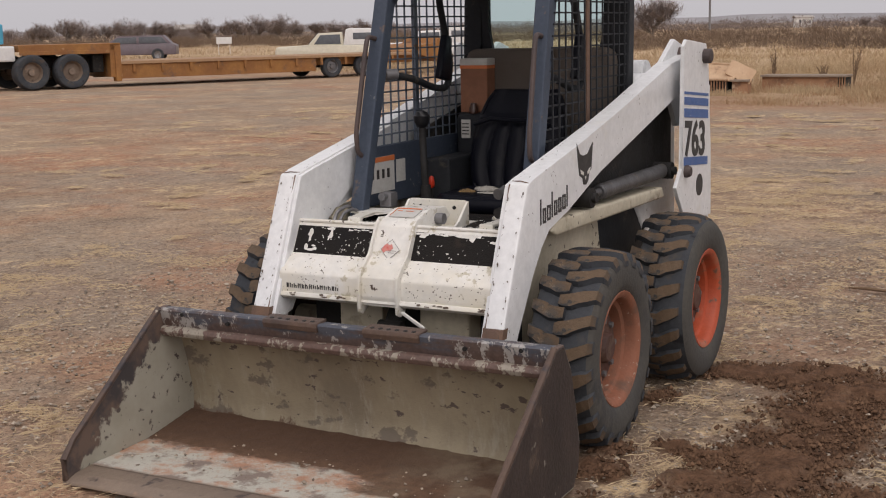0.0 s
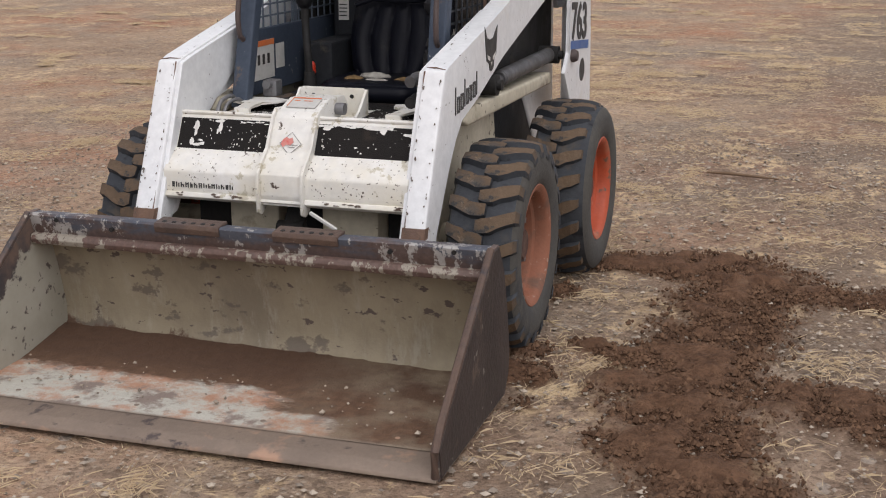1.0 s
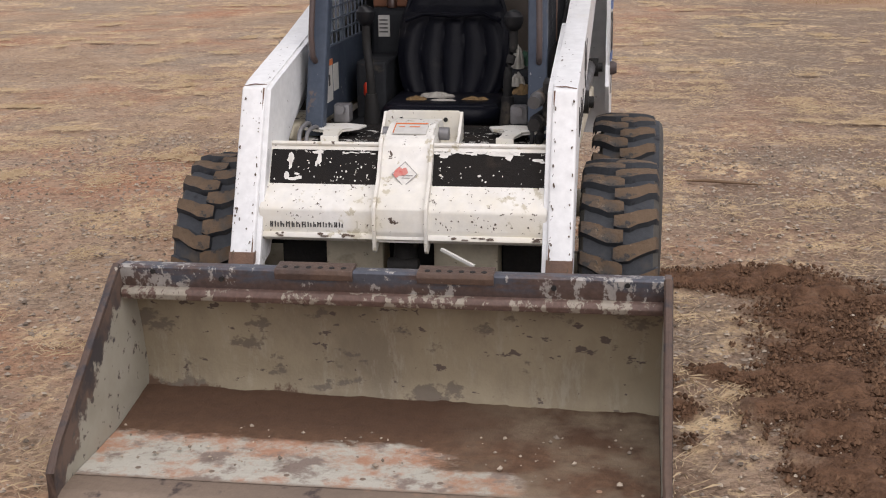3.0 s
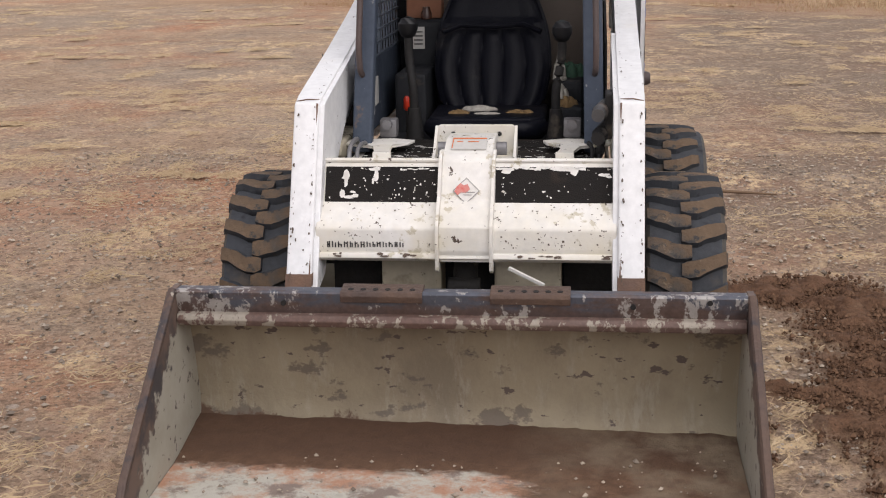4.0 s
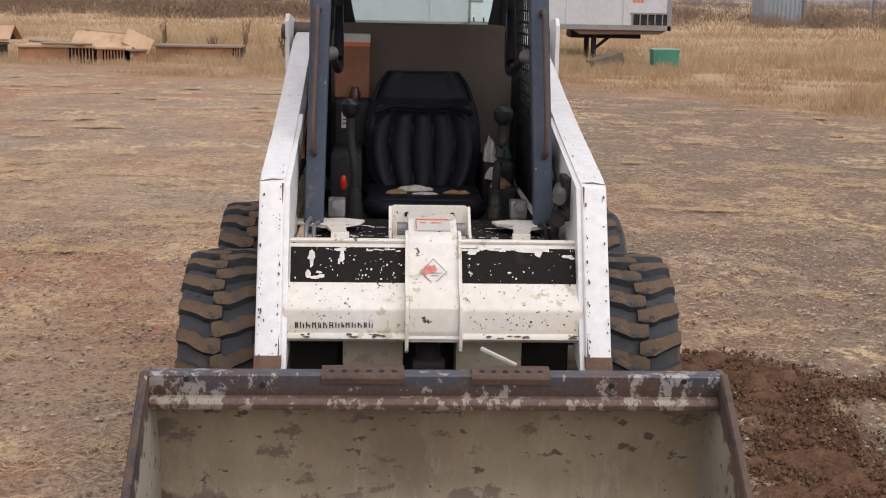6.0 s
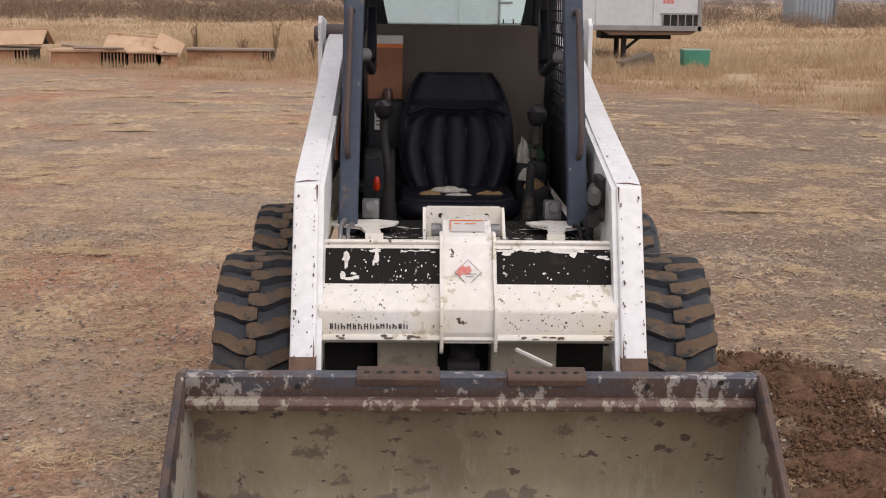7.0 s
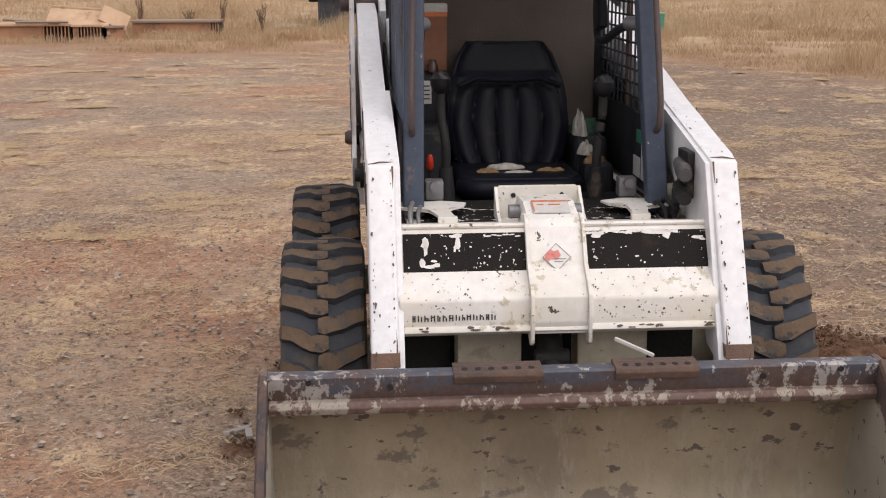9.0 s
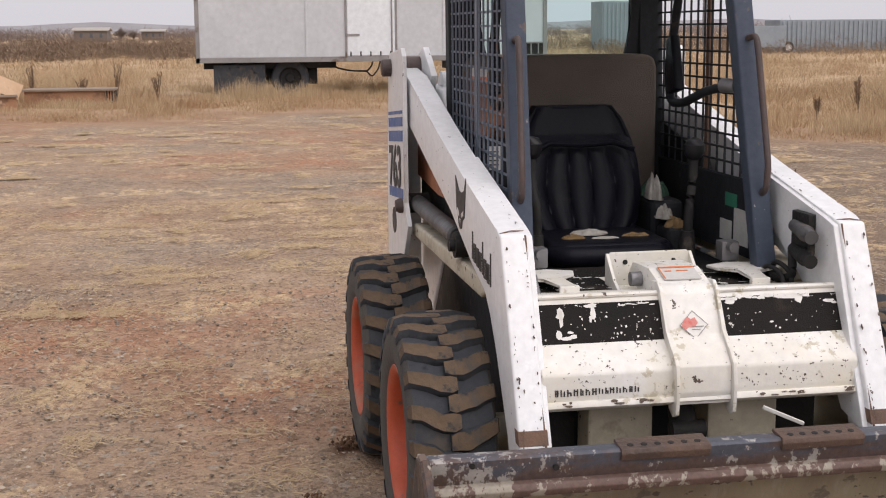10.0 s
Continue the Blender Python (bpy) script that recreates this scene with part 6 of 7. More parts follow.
def weed(x, y, h):
    b = bmesh.new()
    rnd = random.Random(int(x * 100))
    for k in range(5):
        a = rnd.uniform(0, 6.28)
        tip = Vector((x + 0.26 * h * math.cos(a) * rnd.random(), y + 0.1 * math.sin(a), h * rnd.uniform(0.6, 1.0)))
        tube(b, [(x, y, 0), tip * 0.5 + Vector((x, y, 0)) * 0.5, tip], [0.007, 0.006, 0.003], 5)
        for j in range(14):
            p = Vector((x, y, 0)).lerp(tip, 0.45 + 0.55 * j / 14)
            aa = rnd.uniform(0, 6.28)
            q = p + Vector((math.cos(aa) * 0.055, math.sin(aa) * 0.055, 0.07))
            tube(b, [p, q], [0.009, 0.003], 4)
    return tagged(part("dried_weed", b, WEED), "dark dried weed stalk standing in the grass", "weed", "weeds")


for wx, wy, wh in ((-4.1, 35.2, 1.0), (-5.9, 35.0, 0.95), (-4.9, 35.5, 0.7), (-3.2, 35.5, 0.7), (8.94, 25.3, 0.78), (8.35, 25.6, 0.4)):
    weed(wx, wy, wh)


# ---- bare trees ----
def tree(x, y, h, seed):
    """A short forked trunk, spreading limbs and a haze of fine bare twigs."""
    rnd = random.Random(seed)
    trunk = bmesh.new()
    V, F = [], []

    def grow(p, d, length, r, depth):
        q = p + d * length
        m = p.lerp(q, 0.5) + Vector((rnd.uniform(-1, 1), rnd.uniform(-1, 1), rnd.uniform(-0.5, 0.5))) * length * 0.1
        if depth < 3:
            tube(trunk, [p, m, q], [r, r * 0.8, r * 0.62], 5)
        else:
            side = Vector((-d.y, d.x, 0.2)).normalized() * max(r * 0.8, 0.017)
            k = len(V)
            V.extend([p - side, p + side, m + side * 0.8, m - side * 0.8, q])
            F.extend([(k, k + 1, k + 2, k + 3), (k + 3, k + 2, k + 4)])
        if depth == 6:
            return
        for _ in range((6, 5, 4, 4, 3, 3)[depth]):
            a = rnd.uniform(0, 6.28)
            tilt = rnd.uniform(0.35, 1.05)
            nd = (d * 0.8 + Vector((math.cos(a) * tilt, math.sin(a) * tilt, rnd.uniform(-0.2, 0.4)))).normalized()
            grow(p.lerp(q, rnd.uniform(0.25, 1.0)), nd, length * rnd.uniform(0.62, 1.0), r * 0.5, depth + 1)

    t = thing("bare_tree", (x, y, 0), "leafless grey-brown tree far across the plain", "tree", "far trees")
    grow(Vector((x, y, -0.2)), Vector((0, 0, 1)), h * 0.27, h * 0.03, 0)
    part("trunk", trunk, BARK, t)
    raw("crown", V, F, TWIG, t)
    return t


def at_bearing(px, d):
    """A place at distance d in the direction that the first view shows at px across."""
    yaw = math.atan2(0.964, 1.721)
    ang = -yaw + math.atan((px - 784) / 2357.0)
    return 2.645 + d * math.sin(ang), 3.667 + d * math.cos(ang)


protos = []
for i, (px, d, h) in enumerate(((115, 225, 5.6), (210, 230, 5.2), (455, 220, 5.6), (55, 250, 4.0), (345, 260, 4.2), (560, 240, 4.2), (245, 240, 5.0), (85, 260, 4.4), (290, 270, 4.4), (400, 255, 4.2), (490, 240, 5.4), (430, 260, 4.4), (530, 260, 4.0), (610, 270, 3.8), (640, 240, 4.6), (15, 270, 3.6), (160, 280, 4.2), (1155, 130, 5.6), (690, 260, 4.0), (320, 300, 4.6), (0, -20.3, 2.6), (0, -22.6, 2.9), (0, -44.0, 2.8), (0, -47.5, 2.6), (0, -26.5, 2.4), (135, 235, 5.0), (185, 245, 4.6), (275, 235, 4.6), (370, 240, 4.8), (420, 235, 5.0), (475, 250, 5.2), (585, 250, 4.2), (520, 230, 4.4), (70, 235, 4.6), (300, 250, 4.4))):
    x, y = at_bearing(px, d) if d > 0 else (d, 246.0 + px)
    if i < 6:
        protos.append((tree(x, y, h, 40 + i), h))
    else:
        p, ph = protos[i % 6]
        c = copy_thing(p, pose(x, y, 0, 0, 0, 70 * i))
        c.scale = (h / ph,) * 3

# far hills close the horizon, with haze in their grey
hv, hf = [], []
N = 240
for i in range(N + 1):
    a = -math.pi + 2 * math.pi * i / N
    hh = 7 + 5 * noise.noise((math.cos(a) * 4, math.sin(a) * 4, 0)) + 4 * noise.noise((math.cos(a) * 15, math.sin(a) * 15, 3.0))
    hv += [(1300 * math.sin(a), 1300 * math.cos(a), -2), (1320 * math.sin(a), 1320 * math.cos(a), max(3, hh)), (1500 * math.sin(a), 1500 * math.cos(a), -2)]
for i in range(N):
    for j in range(2):
        hf.append((3 * i + j, 3 * i + j + 1, 3 * i + j + 4, 3 * i + j + 3))
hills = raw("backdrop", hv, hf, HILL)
tagged(hills, "low hills along the far horizon in a haze grey", "hills", kind="structure")


# ---- box trailer ----
trailer = thing("box_trailer", (2.2, 37.5, 0), "grey-white box trailer with a white side door, parked in dry grass", "trailer")
TY, TX0, TX1, TZ = 36.4, -2.32, 6.15, 0.84
tbm = bmesh.new()
box(tbm, (TX0, TY, TZ + 0.12), (TX1, TY + 2.4, 3.6), 0.02)
tbody = part("trailer_body", tbm, TRAILERWHITE, trailer)
rl = bmesh.new()
box(rl, (TX0 - 0.02, TY - 0.03, TZ), (TX1 + 0.03, TY + 2.43, TZ + 0.125), 0.01)
part("bottom_rail", rl, TRAILERGREY, trailer, "grey bottom rail")
for px in (TX0 + 0.03, 0.28, 1.22, 2.44, 3.6, 5.0, TX1 - 0.04):
    rb = bmesh.new()
    box(rb, (px - 0.022, TY - 0.022, TZ + 0.125), (px + 0.022, TY - 0.001, 3.6), 0.004)
    part("side_seam", rb, TRAILERGREY if px in (1.22, 2.44) else TRAILERWHITE, tbody)
for px in (TX0 + 0.03, TX1 - 0.04):
    rb = bmesh.new()
    box(rb, (px - 0.05, TY - 0.03, TZ), (px + 0.05, TY + 0.05, 3.6), 0.01)
    part("corner_post", rb, TRAILERGREY, tbody)
db = bmesh.new()
box(db, (1.26, TY - 0.03, TZ + 0.14), (2.40, TY - 0.002, 3.1), 0.008)
door = part("side_door", db, TRAILERDOOR, tbody, "clean white side door")
for hz in (1.45, 2.7):
    hb2 = bmesh.new()
    box(hb2, (1.22, TY - 0.05, hz), (1.55, TY - 0.03, hz + 0.05), 0.008)
    part("hinge", hb2, TRAILERGREY, door)
lk = bmesh.new()
tube(lk, [(2.33, TY - 0.045, TZ + 0.1), (2.33, TY - 0.045, 3.0)], 0.018, 8)
part("lock_bar", lk, TRAILERGREY, door)
for k in range(5):
    hk = bmesh.new()
    box(hk, (1.32 + 0.24 * k, TY - 0.045, TZ + 0.13), (1.35 + 0.24 * k, TY - 0.028, TZ + 0.24), 0.004)
    part("door_latch", hk, BLACK, door)
# red lettering as bars
for zz, widths in ((1.78, (0.1, 0.12)), (1.64, (0.14, 0.1, 0.12, 0.1, 0.12)), (1.50, (0.08, 0.1, 0.1))):
    xx = 5.35 - sum(widths) / 2
    for wd in widths:
        b = bmesh.new()
        box(b, (xx, TY - 0.006, zz), (xx + wd - 0.02, TY + 0.001, zz + 0.08), 0)
        part("letter_bar", b, REDINK, tbody)
        xx += wd
# solid black box paints the shade between the nose ribs
nf = bmesh.new()
box(nf, (TX1 - 0.95, TY - 0.012, TZ + 0.13), (TX1 + 0.012, TY + 0.4, TZ + 0.40), 0.006)
nose = part("nose_shade", nf, BLACK, trailer, "black box for the shade in the open nose frame")
for k in range(6):
    nr = bmesh.new()
    xa = TX1 - 0.95 + 0.182 * k
    box(nr, (xa, TY - 0.035, TZ + 0.125), (xa + 0.03, TY - 0.014, TZ + 0.42), 0.004)
    part("nose_rib", nr, TRAILERGREY, nose)
nr = bmesh.new()
box(nr, (TX1 - 1.0, TY - 0.04, TZ + 0.39), (TX1 + 0.03, TY - 0.014, TZ + 0.43), 0.004)
part("nose_rail", nr, TRAILERGREY, nose)
ns = bmesh.new()
prism(ns, [(TX1 - 2.4, TZ - 0.002), (TX1 - 0.1, TZ - 0.002), (TX1 - 0.25, TZ - 0.09), (TX1 - 2.2, TZ - 0.12)], TY + 0.02, TY + 0.5, 0.01, axis=1)
part("nose_skid", ns, RUST, trailer, "rusty skid plate under the nose")
uf = bmesh.new()
box(uf, (TX0 + 0.15, TY + 0.3, TZ - 0.15), (1.0, TY + 2.1, TZ - 0.002), 0.01)
uframe = part("underframe", uf, BLACK, trailer, "dark underframe")
uf = bmesh.new()
box(uf, (3.8, TY + 0.7, TZ - 0.22), (TX1 - 0.6, TY + 1.7, TZ - 0.002), 0.01)
uframe = part("underframe", uf, BLACK, trailer, "dark underframe")
# plain dark box added under the body, between the wheels
ub = bmesh.new()
box(ub, (TX0 + 0.4, TY + 0.55, 0.3), (0.55, TY + 1.9, TZ - 0.15), 0.02)
part("underbody_box", ub, BLACK, trailer, "dark box under the trailer body")
mf = bmesh.new()
box(mf, (TX0 + 0.38, TY + 0.10, 0.06), (TX0 + 1.6, TY + 0.15, TZ - 0.05), 0.01)
part("mud_flap", mf, RUBBER, trailer, "black mud flap")


def road_wheel(parent, x, y, r, w, mt_rim, along="x"):
    """A road wheel whose axle runs along y (the vehicle drives along x)."""
    m = Matrix.Translation((x, y, r)) @ Matrix.Rotation(radians(90), 4, "Z")
    tb_ = bmesh.new()
    lathe(tb_, [(r * 0.58, -w / 2 * 0.8), (r * 0.75, -w / 2), (r * 0.93, -w / 2 * 0.95), (r, -w / 2 * 0.7), (r, w / 2 * 0.7), (r * 0.93, w / 2 * 0.95), (r * 0.75, w / 2), (r * 0.58, w / 2 * 0.8)], (0, 0, 0), 28)
    bmesh.ops.transform(tb_, matrix=m, verts=tb_.verts[:])
    wh = part("wheel", tb_, RUBBER, parent, smooth=True)
    rb_ = bmesh.new()
    lathe(rb_, [(0, -w * 0.25), (r * 0.2, -w * 0.25), (r * 0.26, -w * 0.1), (r * 0.5, -w * 0.12), (r * 0.58, -w * 0.4), (r * 0.6, -w * 0.38)], (0, 0, 0), 24)
    lathe(rb_, [(0, w * 0.25), (r * 0.2, w * 0.25), (r * 0.26, w * 0.1), (r * 0.5, w * 0.12), (r * 0.58, w * 0.4), (r * 0.6, w * 0.38)], (0, 0, 0), 24)
    bmesh.ops.transform(rb_, matrix=m, verts=rb_.verts[:])
    part("rim", rb_, mt_rim, wh, smooth=True)


for wx in (-0.12, -1.2):
    for wy in (TY + 0.4, TY + 2.0):
        road_wheel(trailer, wx, wy, 0.46, 0.28, BLACK)
lg_ = bmesh.new()
tube(lg_, [(4.35, TY + 0.5, 0.0), (4.35, TY + 0.5, TZ)], 0.07, 8)
tube(lg_, [(4.35, TY + 0.5, 0.35), (4.95, TY + 0.5, TZ)], 0.04, 8)
box(lg_, (4.2, TY + 0.35, 0), (4.5, TY + 0.65, 0.05), 0.01)
part("landing_leg", lg_, BLACK, trailer, "dark landing leg")
lg_ = bmesh.new()
tube(lg_, [(4.35, TY + 1.9, 0.0), (4.35, TY + 1.9, TZ)], 0.07, 8)
part("landing_leg", lg_, BLACK, trailer)
hs_ = bmesh.new()
tube(hs_, bend([(0.95, TY + 0.2, TZ), (0.98, TY + 0.2, 0.70), (1.3, TY + 0.2, 0.62), (1.75, TY + 0.2, 0.60), (1.86, TY + 0.2, 0.75), (1.88, TY + 0.2, TZ)]), 0.022, 8)
tube(hs_, bend([(1.72, TY + 0.2, 0.60), (1.86, TY + 0.2, 0.46), (2.02, TY + 0.2, 0.66), (2.06, TY + 0.2, TZ)]), 0.02, 8)
part("hanging_hose", hs_, BLACK, trailer, smooth=True)
# spare wheel in the grass
sw = thing("spare_wheel", (2.5, 36.0, 0), "black spare wheel leaning in the grass", "wheel")
road_wheel(sw, 2.55, 36.0, 0.26, 0.2, BLACK)

# ---- heaps of wooden crates and troughs ----
def crate(x0, x1, y0, y1, h, slats, label, rz=0.0, z0=0.0, tilt=0.0, grey=False):
    cx, cy = (x0 + x1) / 2, (y0 + y1) / 2
    t = thing("wooden_crate", (cx, cy, z0), label, "crate", "timber crates")
    m = Matrix.Translation((cx, cy, z0)) @ pose(0, 0, 0, 0, tilt, rz)
    hx, hy = (x1 - x0) / 2, (y1 - y0) / 2
    b = bmesh.new()
    box(b, (-hx, -hy + 0.03, 0.0), (hx - slats, hy, h - 0.05), 0.01, turn=m)
    part("crate_body", b, TIMBER, t)
    b = bmesh.new()
    box(b, (-hx - 0.03, -hy - 0.04, h - 0.05), (hx + 0.03, hy + 0.03, h), 0.01, turn=m)
    part("crate_top", b, GREYTIMBER if grey else TANTIMBER, t)
    if slats:
        # black block behind the slats stands in for the shaded inside
        b = bmesh.new()
        box(b, (hx - slats + 0.003, -hy + 0.12, 0.0), (hx, hy, h - 0.06), 0.01, turn=m)
        part("crate_inside_shade", b, BLACK, t)
        n = max(4, int(slats / 0.062))
        for k in range(n):
            b = bmesh.new()
            xa = hx - slats + 0.01 + k * (slats - 0.03) / (n - 1)
            box(b, (xa, -hy, 0.0), (xa + 0.026, -hy + 0.03, h - 0.05), 0.004, turn=m)
            part("slat", b, TIMBER, t)
    return t


crate(-8.65, -7.05, 32.7, 33.6, 0.38, 0.55, "weathered orange crate with a slatted end in dry grass", rz=2)
crate(-6.95, -6.36, 32.7, 33.5, 0.36, 0.5, "weathered orange slatted crate in dry grass", rz=-1)
crate(-6.30, -5.95, 32.8, 33.4, 0.33, 0.0, "small grey-topped crate in dry grass", rz=8, grey=True)
crate(-5.95, -4.05, 34.1, 34.7, 0.38, 0.2, "long crate with grey board top in dry grass", rz=-1, grey=True)
crate(-10.3, -9.4, 33.6, 34.5, 0.36, 0.35, "grey-topped crate with slats in dry grass", rz=0, grey=True)
# open V troughs
def trough(cx, cy, z, length, rz, tilt, label):
    t = thing("feed_trough", (cx, cy, z), label, "trough", "feed troughs")
    m = Matrix.Translation((cx, cy, z)) @ pose(0, 0, 0, 0, tilt, rz)
    for prof, nm in (([(-0.45, 0.05), (-0.05, 0.36), (-0.03, 0.33), (-0.42, 0.02)], "front_board"), ([(0.45, 0.05), (0.05, 0.36), (0.03, 0.33), (0.42, 0.02)], "back_board"), ([(-0.06, 0.36), (0.06, 0.36), (0.06, 0.40), (-0.06, 0.40)], "ridge_board")):
        b = bmesh.new()
        prism(b, prof, -length / 2, length / 2, 0.006, turn=m)
        part(nm, b, TANTIMBER, t)
    for s in (-1, 1):
        # black filler paints the shade inside the open end
        b = bmesh.new()
        prism(b, [(-0.40, 0.03), (-0.02, 0.33), (0.02, 0.33), (0.40, 0.03)], s * length / 2 * 0.9 - 0.02, s * length / 2 * 0.9 + 0.02, 0.006, turn=m)
        part("end_shade", b, BLACK, t)
    return t


trough(-6.85, 33.25, 0.30, 1.35, -6, 4, "pale tan timber trough lying upturned on crates")
trough(-10.65, 34.1, 0.36, 3.2, -3, -1.5, "long pale tan timber trough lying upturned on crates")
for pa, pb in (((-8.4, 32.75, 0.47), (-7.2, 32.65, 0.40)), ((-8.1, 32.6, 0.42), (-7.0, 32.55, 0.42))):
    b = bmesh.new()
    tube(b, [pa, pb], 0.03, 4)
    tagged(part("loose_plank", b, GREYTIMBER), "grey loose plank lying on crates", "plank", "loose planks")
b = bmesh.new()
box(b, (-0.3, -0.02, -0.2), (0.3, 0.02, 0.2), 0.006, turn=pose(-6.12, 33.0, 0.48, -35, 25, 10))
tagged(part("loose_board", b, TANTIMBER), "tilted tan board leaning on crates", "board")

# green bin and a dark box in the grass
gb_ = bmesh.new()
prism(gb_, [(5.16, 0.0), (5.13, 0.52), (5.72, 0.52), (5.69, 0.0)], 32.9, 33.4, 0.02, axis=1)
gbin = thing("bin", (5.42, 33.1, 0), "green plastic bin standing in tall dry grass", "bin")
part("bin_body", gb_, GREENBIN, gbin, smooth=True)
b = bmesh.new()
box(b, (5.12, 32.89, 0.505), (5.73, 33.41, 0.532), 0.008)
part("bin_rim", b, surface("pale_green", (0.25, 0.42, 0.34), (0.2, 0.36, 0.3), 4, 0.6), gbin)
b = bmesh.new()
box(b, (-0.35, -0.25, 0), (0.35, 0.25, 0.32), 0.02, turn=pose(4.15, 32.9, 0.06, 0, -18, 12))
tagged(part("old_crate", b, surface("grey_brown_box", (0.16, 0.125, 0.085), (0.12, 0.095, 0.07), 4, 0.8)), "grey-brown box tilted in the grass", "box")

# ---- low-deck trailer on the yard's far side ----
LA, LB = Vector((-27.295, 31.33, 0)), Vector((-20.423, 45.779, 0))
lax = (LB - LA).normalized()
LM = Matrix.Translation(LA) @ Matrix.Rotation(math.atan2(lax.y, lax.x), 4, "Z")
low = thing("lowboy_trailer", (LA.x, LA.y, 0), "faded orange lowboy trailer with a plank deck, parked on dirt", "trailer")


def lbox(name, lo, hi, mt, label="", bev=0.01, parent=None):
    b_ = bmesh.new()
    box(b_, lo, hi, bev, turn=LM)
    return part(name, b_, mt, parent or low, label)


goose = 3.3
lbox("gooseneck", (0.22, 0, 1.12), (goose, 2.4, 1.32), YELLOW, "orange gooseneck deck")
lbox("gooseneck_rail", (0.25, -0.03, 1.02), (goose - 0.3, 0.05, 1.13), YELLOW)
lbox("gooseneck_step", (goose - 0.30, 0, 0.30), (goose + 0.04, 2.4, 1.33), YELLOW, "orange step frame")
lbox("step_leg", (goose - 0.16, -0.06, 0.16), (goose + 0.02, 0.2, 1.25), YELLOW)
lbox("main_beam", (goose, 0.02, 0.24), (10.2, 0.2, 0.68), YELLOW, "rusty orange side beam")
lbox("main_beam", (goose, 2.2, 0.24), (10.2, 2.4, 0.68), YELLOW)
lbox("rear_beam", (10.2, 0.3, 0.42), (14.4, 0.5, 0.68), YELLOW)
lbox("rear_beam", (10.2, 1.9, 0.42), (14.4, 2.1, 0.68), YELLOW)
dk2 = lbox("deck", (goose, -0.04, 0.68), (14.4, 2.44, 0.77), DECKWOOD, "plank deck")
for k in range(11):
    lbox("deck_bracket", (goose + 0.4 + k * 0.95, -0.05, 0.44), (goose + 0.48 + k * 0.95, 0.02, 0.68), YELLOW, bev=0.004)
for wx0 in (10.85, 12.15):
    lbox("axle", (wx0 - 0.06, 0.1, 0.32), (wx0 + 0.06, 2.3, 0.44), BLACK)
rb_ = bmesh.new()
prism(rb_, [(14.0, 0.78), (15.6, 0.40), (15.75, 0.42), (15.7, 1.15), (15.3, 1.25), (15.2, 1.05), (14.6, 1.02)], 0.1, 2.3, 0.01, axis=1, turn=LM)
part("ramp", rb_, YELLOW, low, "orange loading ramp folded up")


def lwheel(x, y, r, w, mt):
    p = LM @ Vector((x, y, 0))
    m = Matrix.Translation((p.x, p.y, r)) @ Matrix.Rotation(math.atan2(lax.y, lax.x) + radians(90), 4, "Z")
    tb_ = bmesh.new()
    lathe(tb_, [(r * 0.58, -w / 2 * 0.8), (r * 0.75, -w / 2), (r * 0.93, -w / 2 * 0.95), (r, -w / 2 * 0.7), (r, w / 2 * 0.7), (r * 0.93, w / 2 * 0.95), (r * 0.75, w / 2), (r * 0.58, w / 2 * 0.8)], (0, 0, 0), 30)
    bmesh.ops.transform(tb_, matrix=m, verts=tb_.verts[:])
    wh = part("wheel", tb_, RUBBER, low, smooth=True)
    rb2 = bmesh.new()
    for sg in (-1, 1):
        lathe(rb2, [(0, sg * w * 0.3), (r * 0.18, sg * w * 0.3), (r * 0.22, sg * w * 0.1), (r * 0.5, sg * w * 0.05), (r * 0.58, sg * w * 0.4)], (0, 0, 0), 24)
    bmesh.ops.transform(rb2, matrix=m, verts=rb2.verts[:])
    part("rim", rb2, mt, wh, smooth=True)


for wx in (10.85, 12.15):
    for wy in (0.15, 2.25):
        lwheel(wx, wy, 0.37, 0.26, STEEL)
# the tractor that carries the gooseneck
truck = thing("truck_tractor", (LA.x, LA.y, 0), "white and blue truck tractor hitched to the lowboy trailer", "truck")
for wx in (0.55, 1.76):
    for wy in (0.05, 2.2):
        lwheel(wx, wy, 0.52, 0.5, CUTEDGE)
b = bmesh.new()
box(b, (-4.5, 0.6, 0.62), (2.9, 1.8, 0.95), 0.02, turn=LM)
part("chassis", b, BLACK, truck)
b = bmesh.new()
box(b, (-4.6, 0.3, 1.35), (-0.08, 2.2, 1.95), 0.08, turn=LM)
part("fairing", b, CARBLUE, truck, "blue truck body")
b = bmesh.new()
box(b, (-1.5, 0.1, 0.85), (0.15, 2.2, 1.3), 0.06, turn=LM)
part("tank", b, CARWHITE, truck)
b = bmesh.new()
box(b, (2.55, 0.3, 0.45), (2.9, 1.9, 1.0), 0.04, turn=LM)
part("mud_guard", b, BLACK, truck)


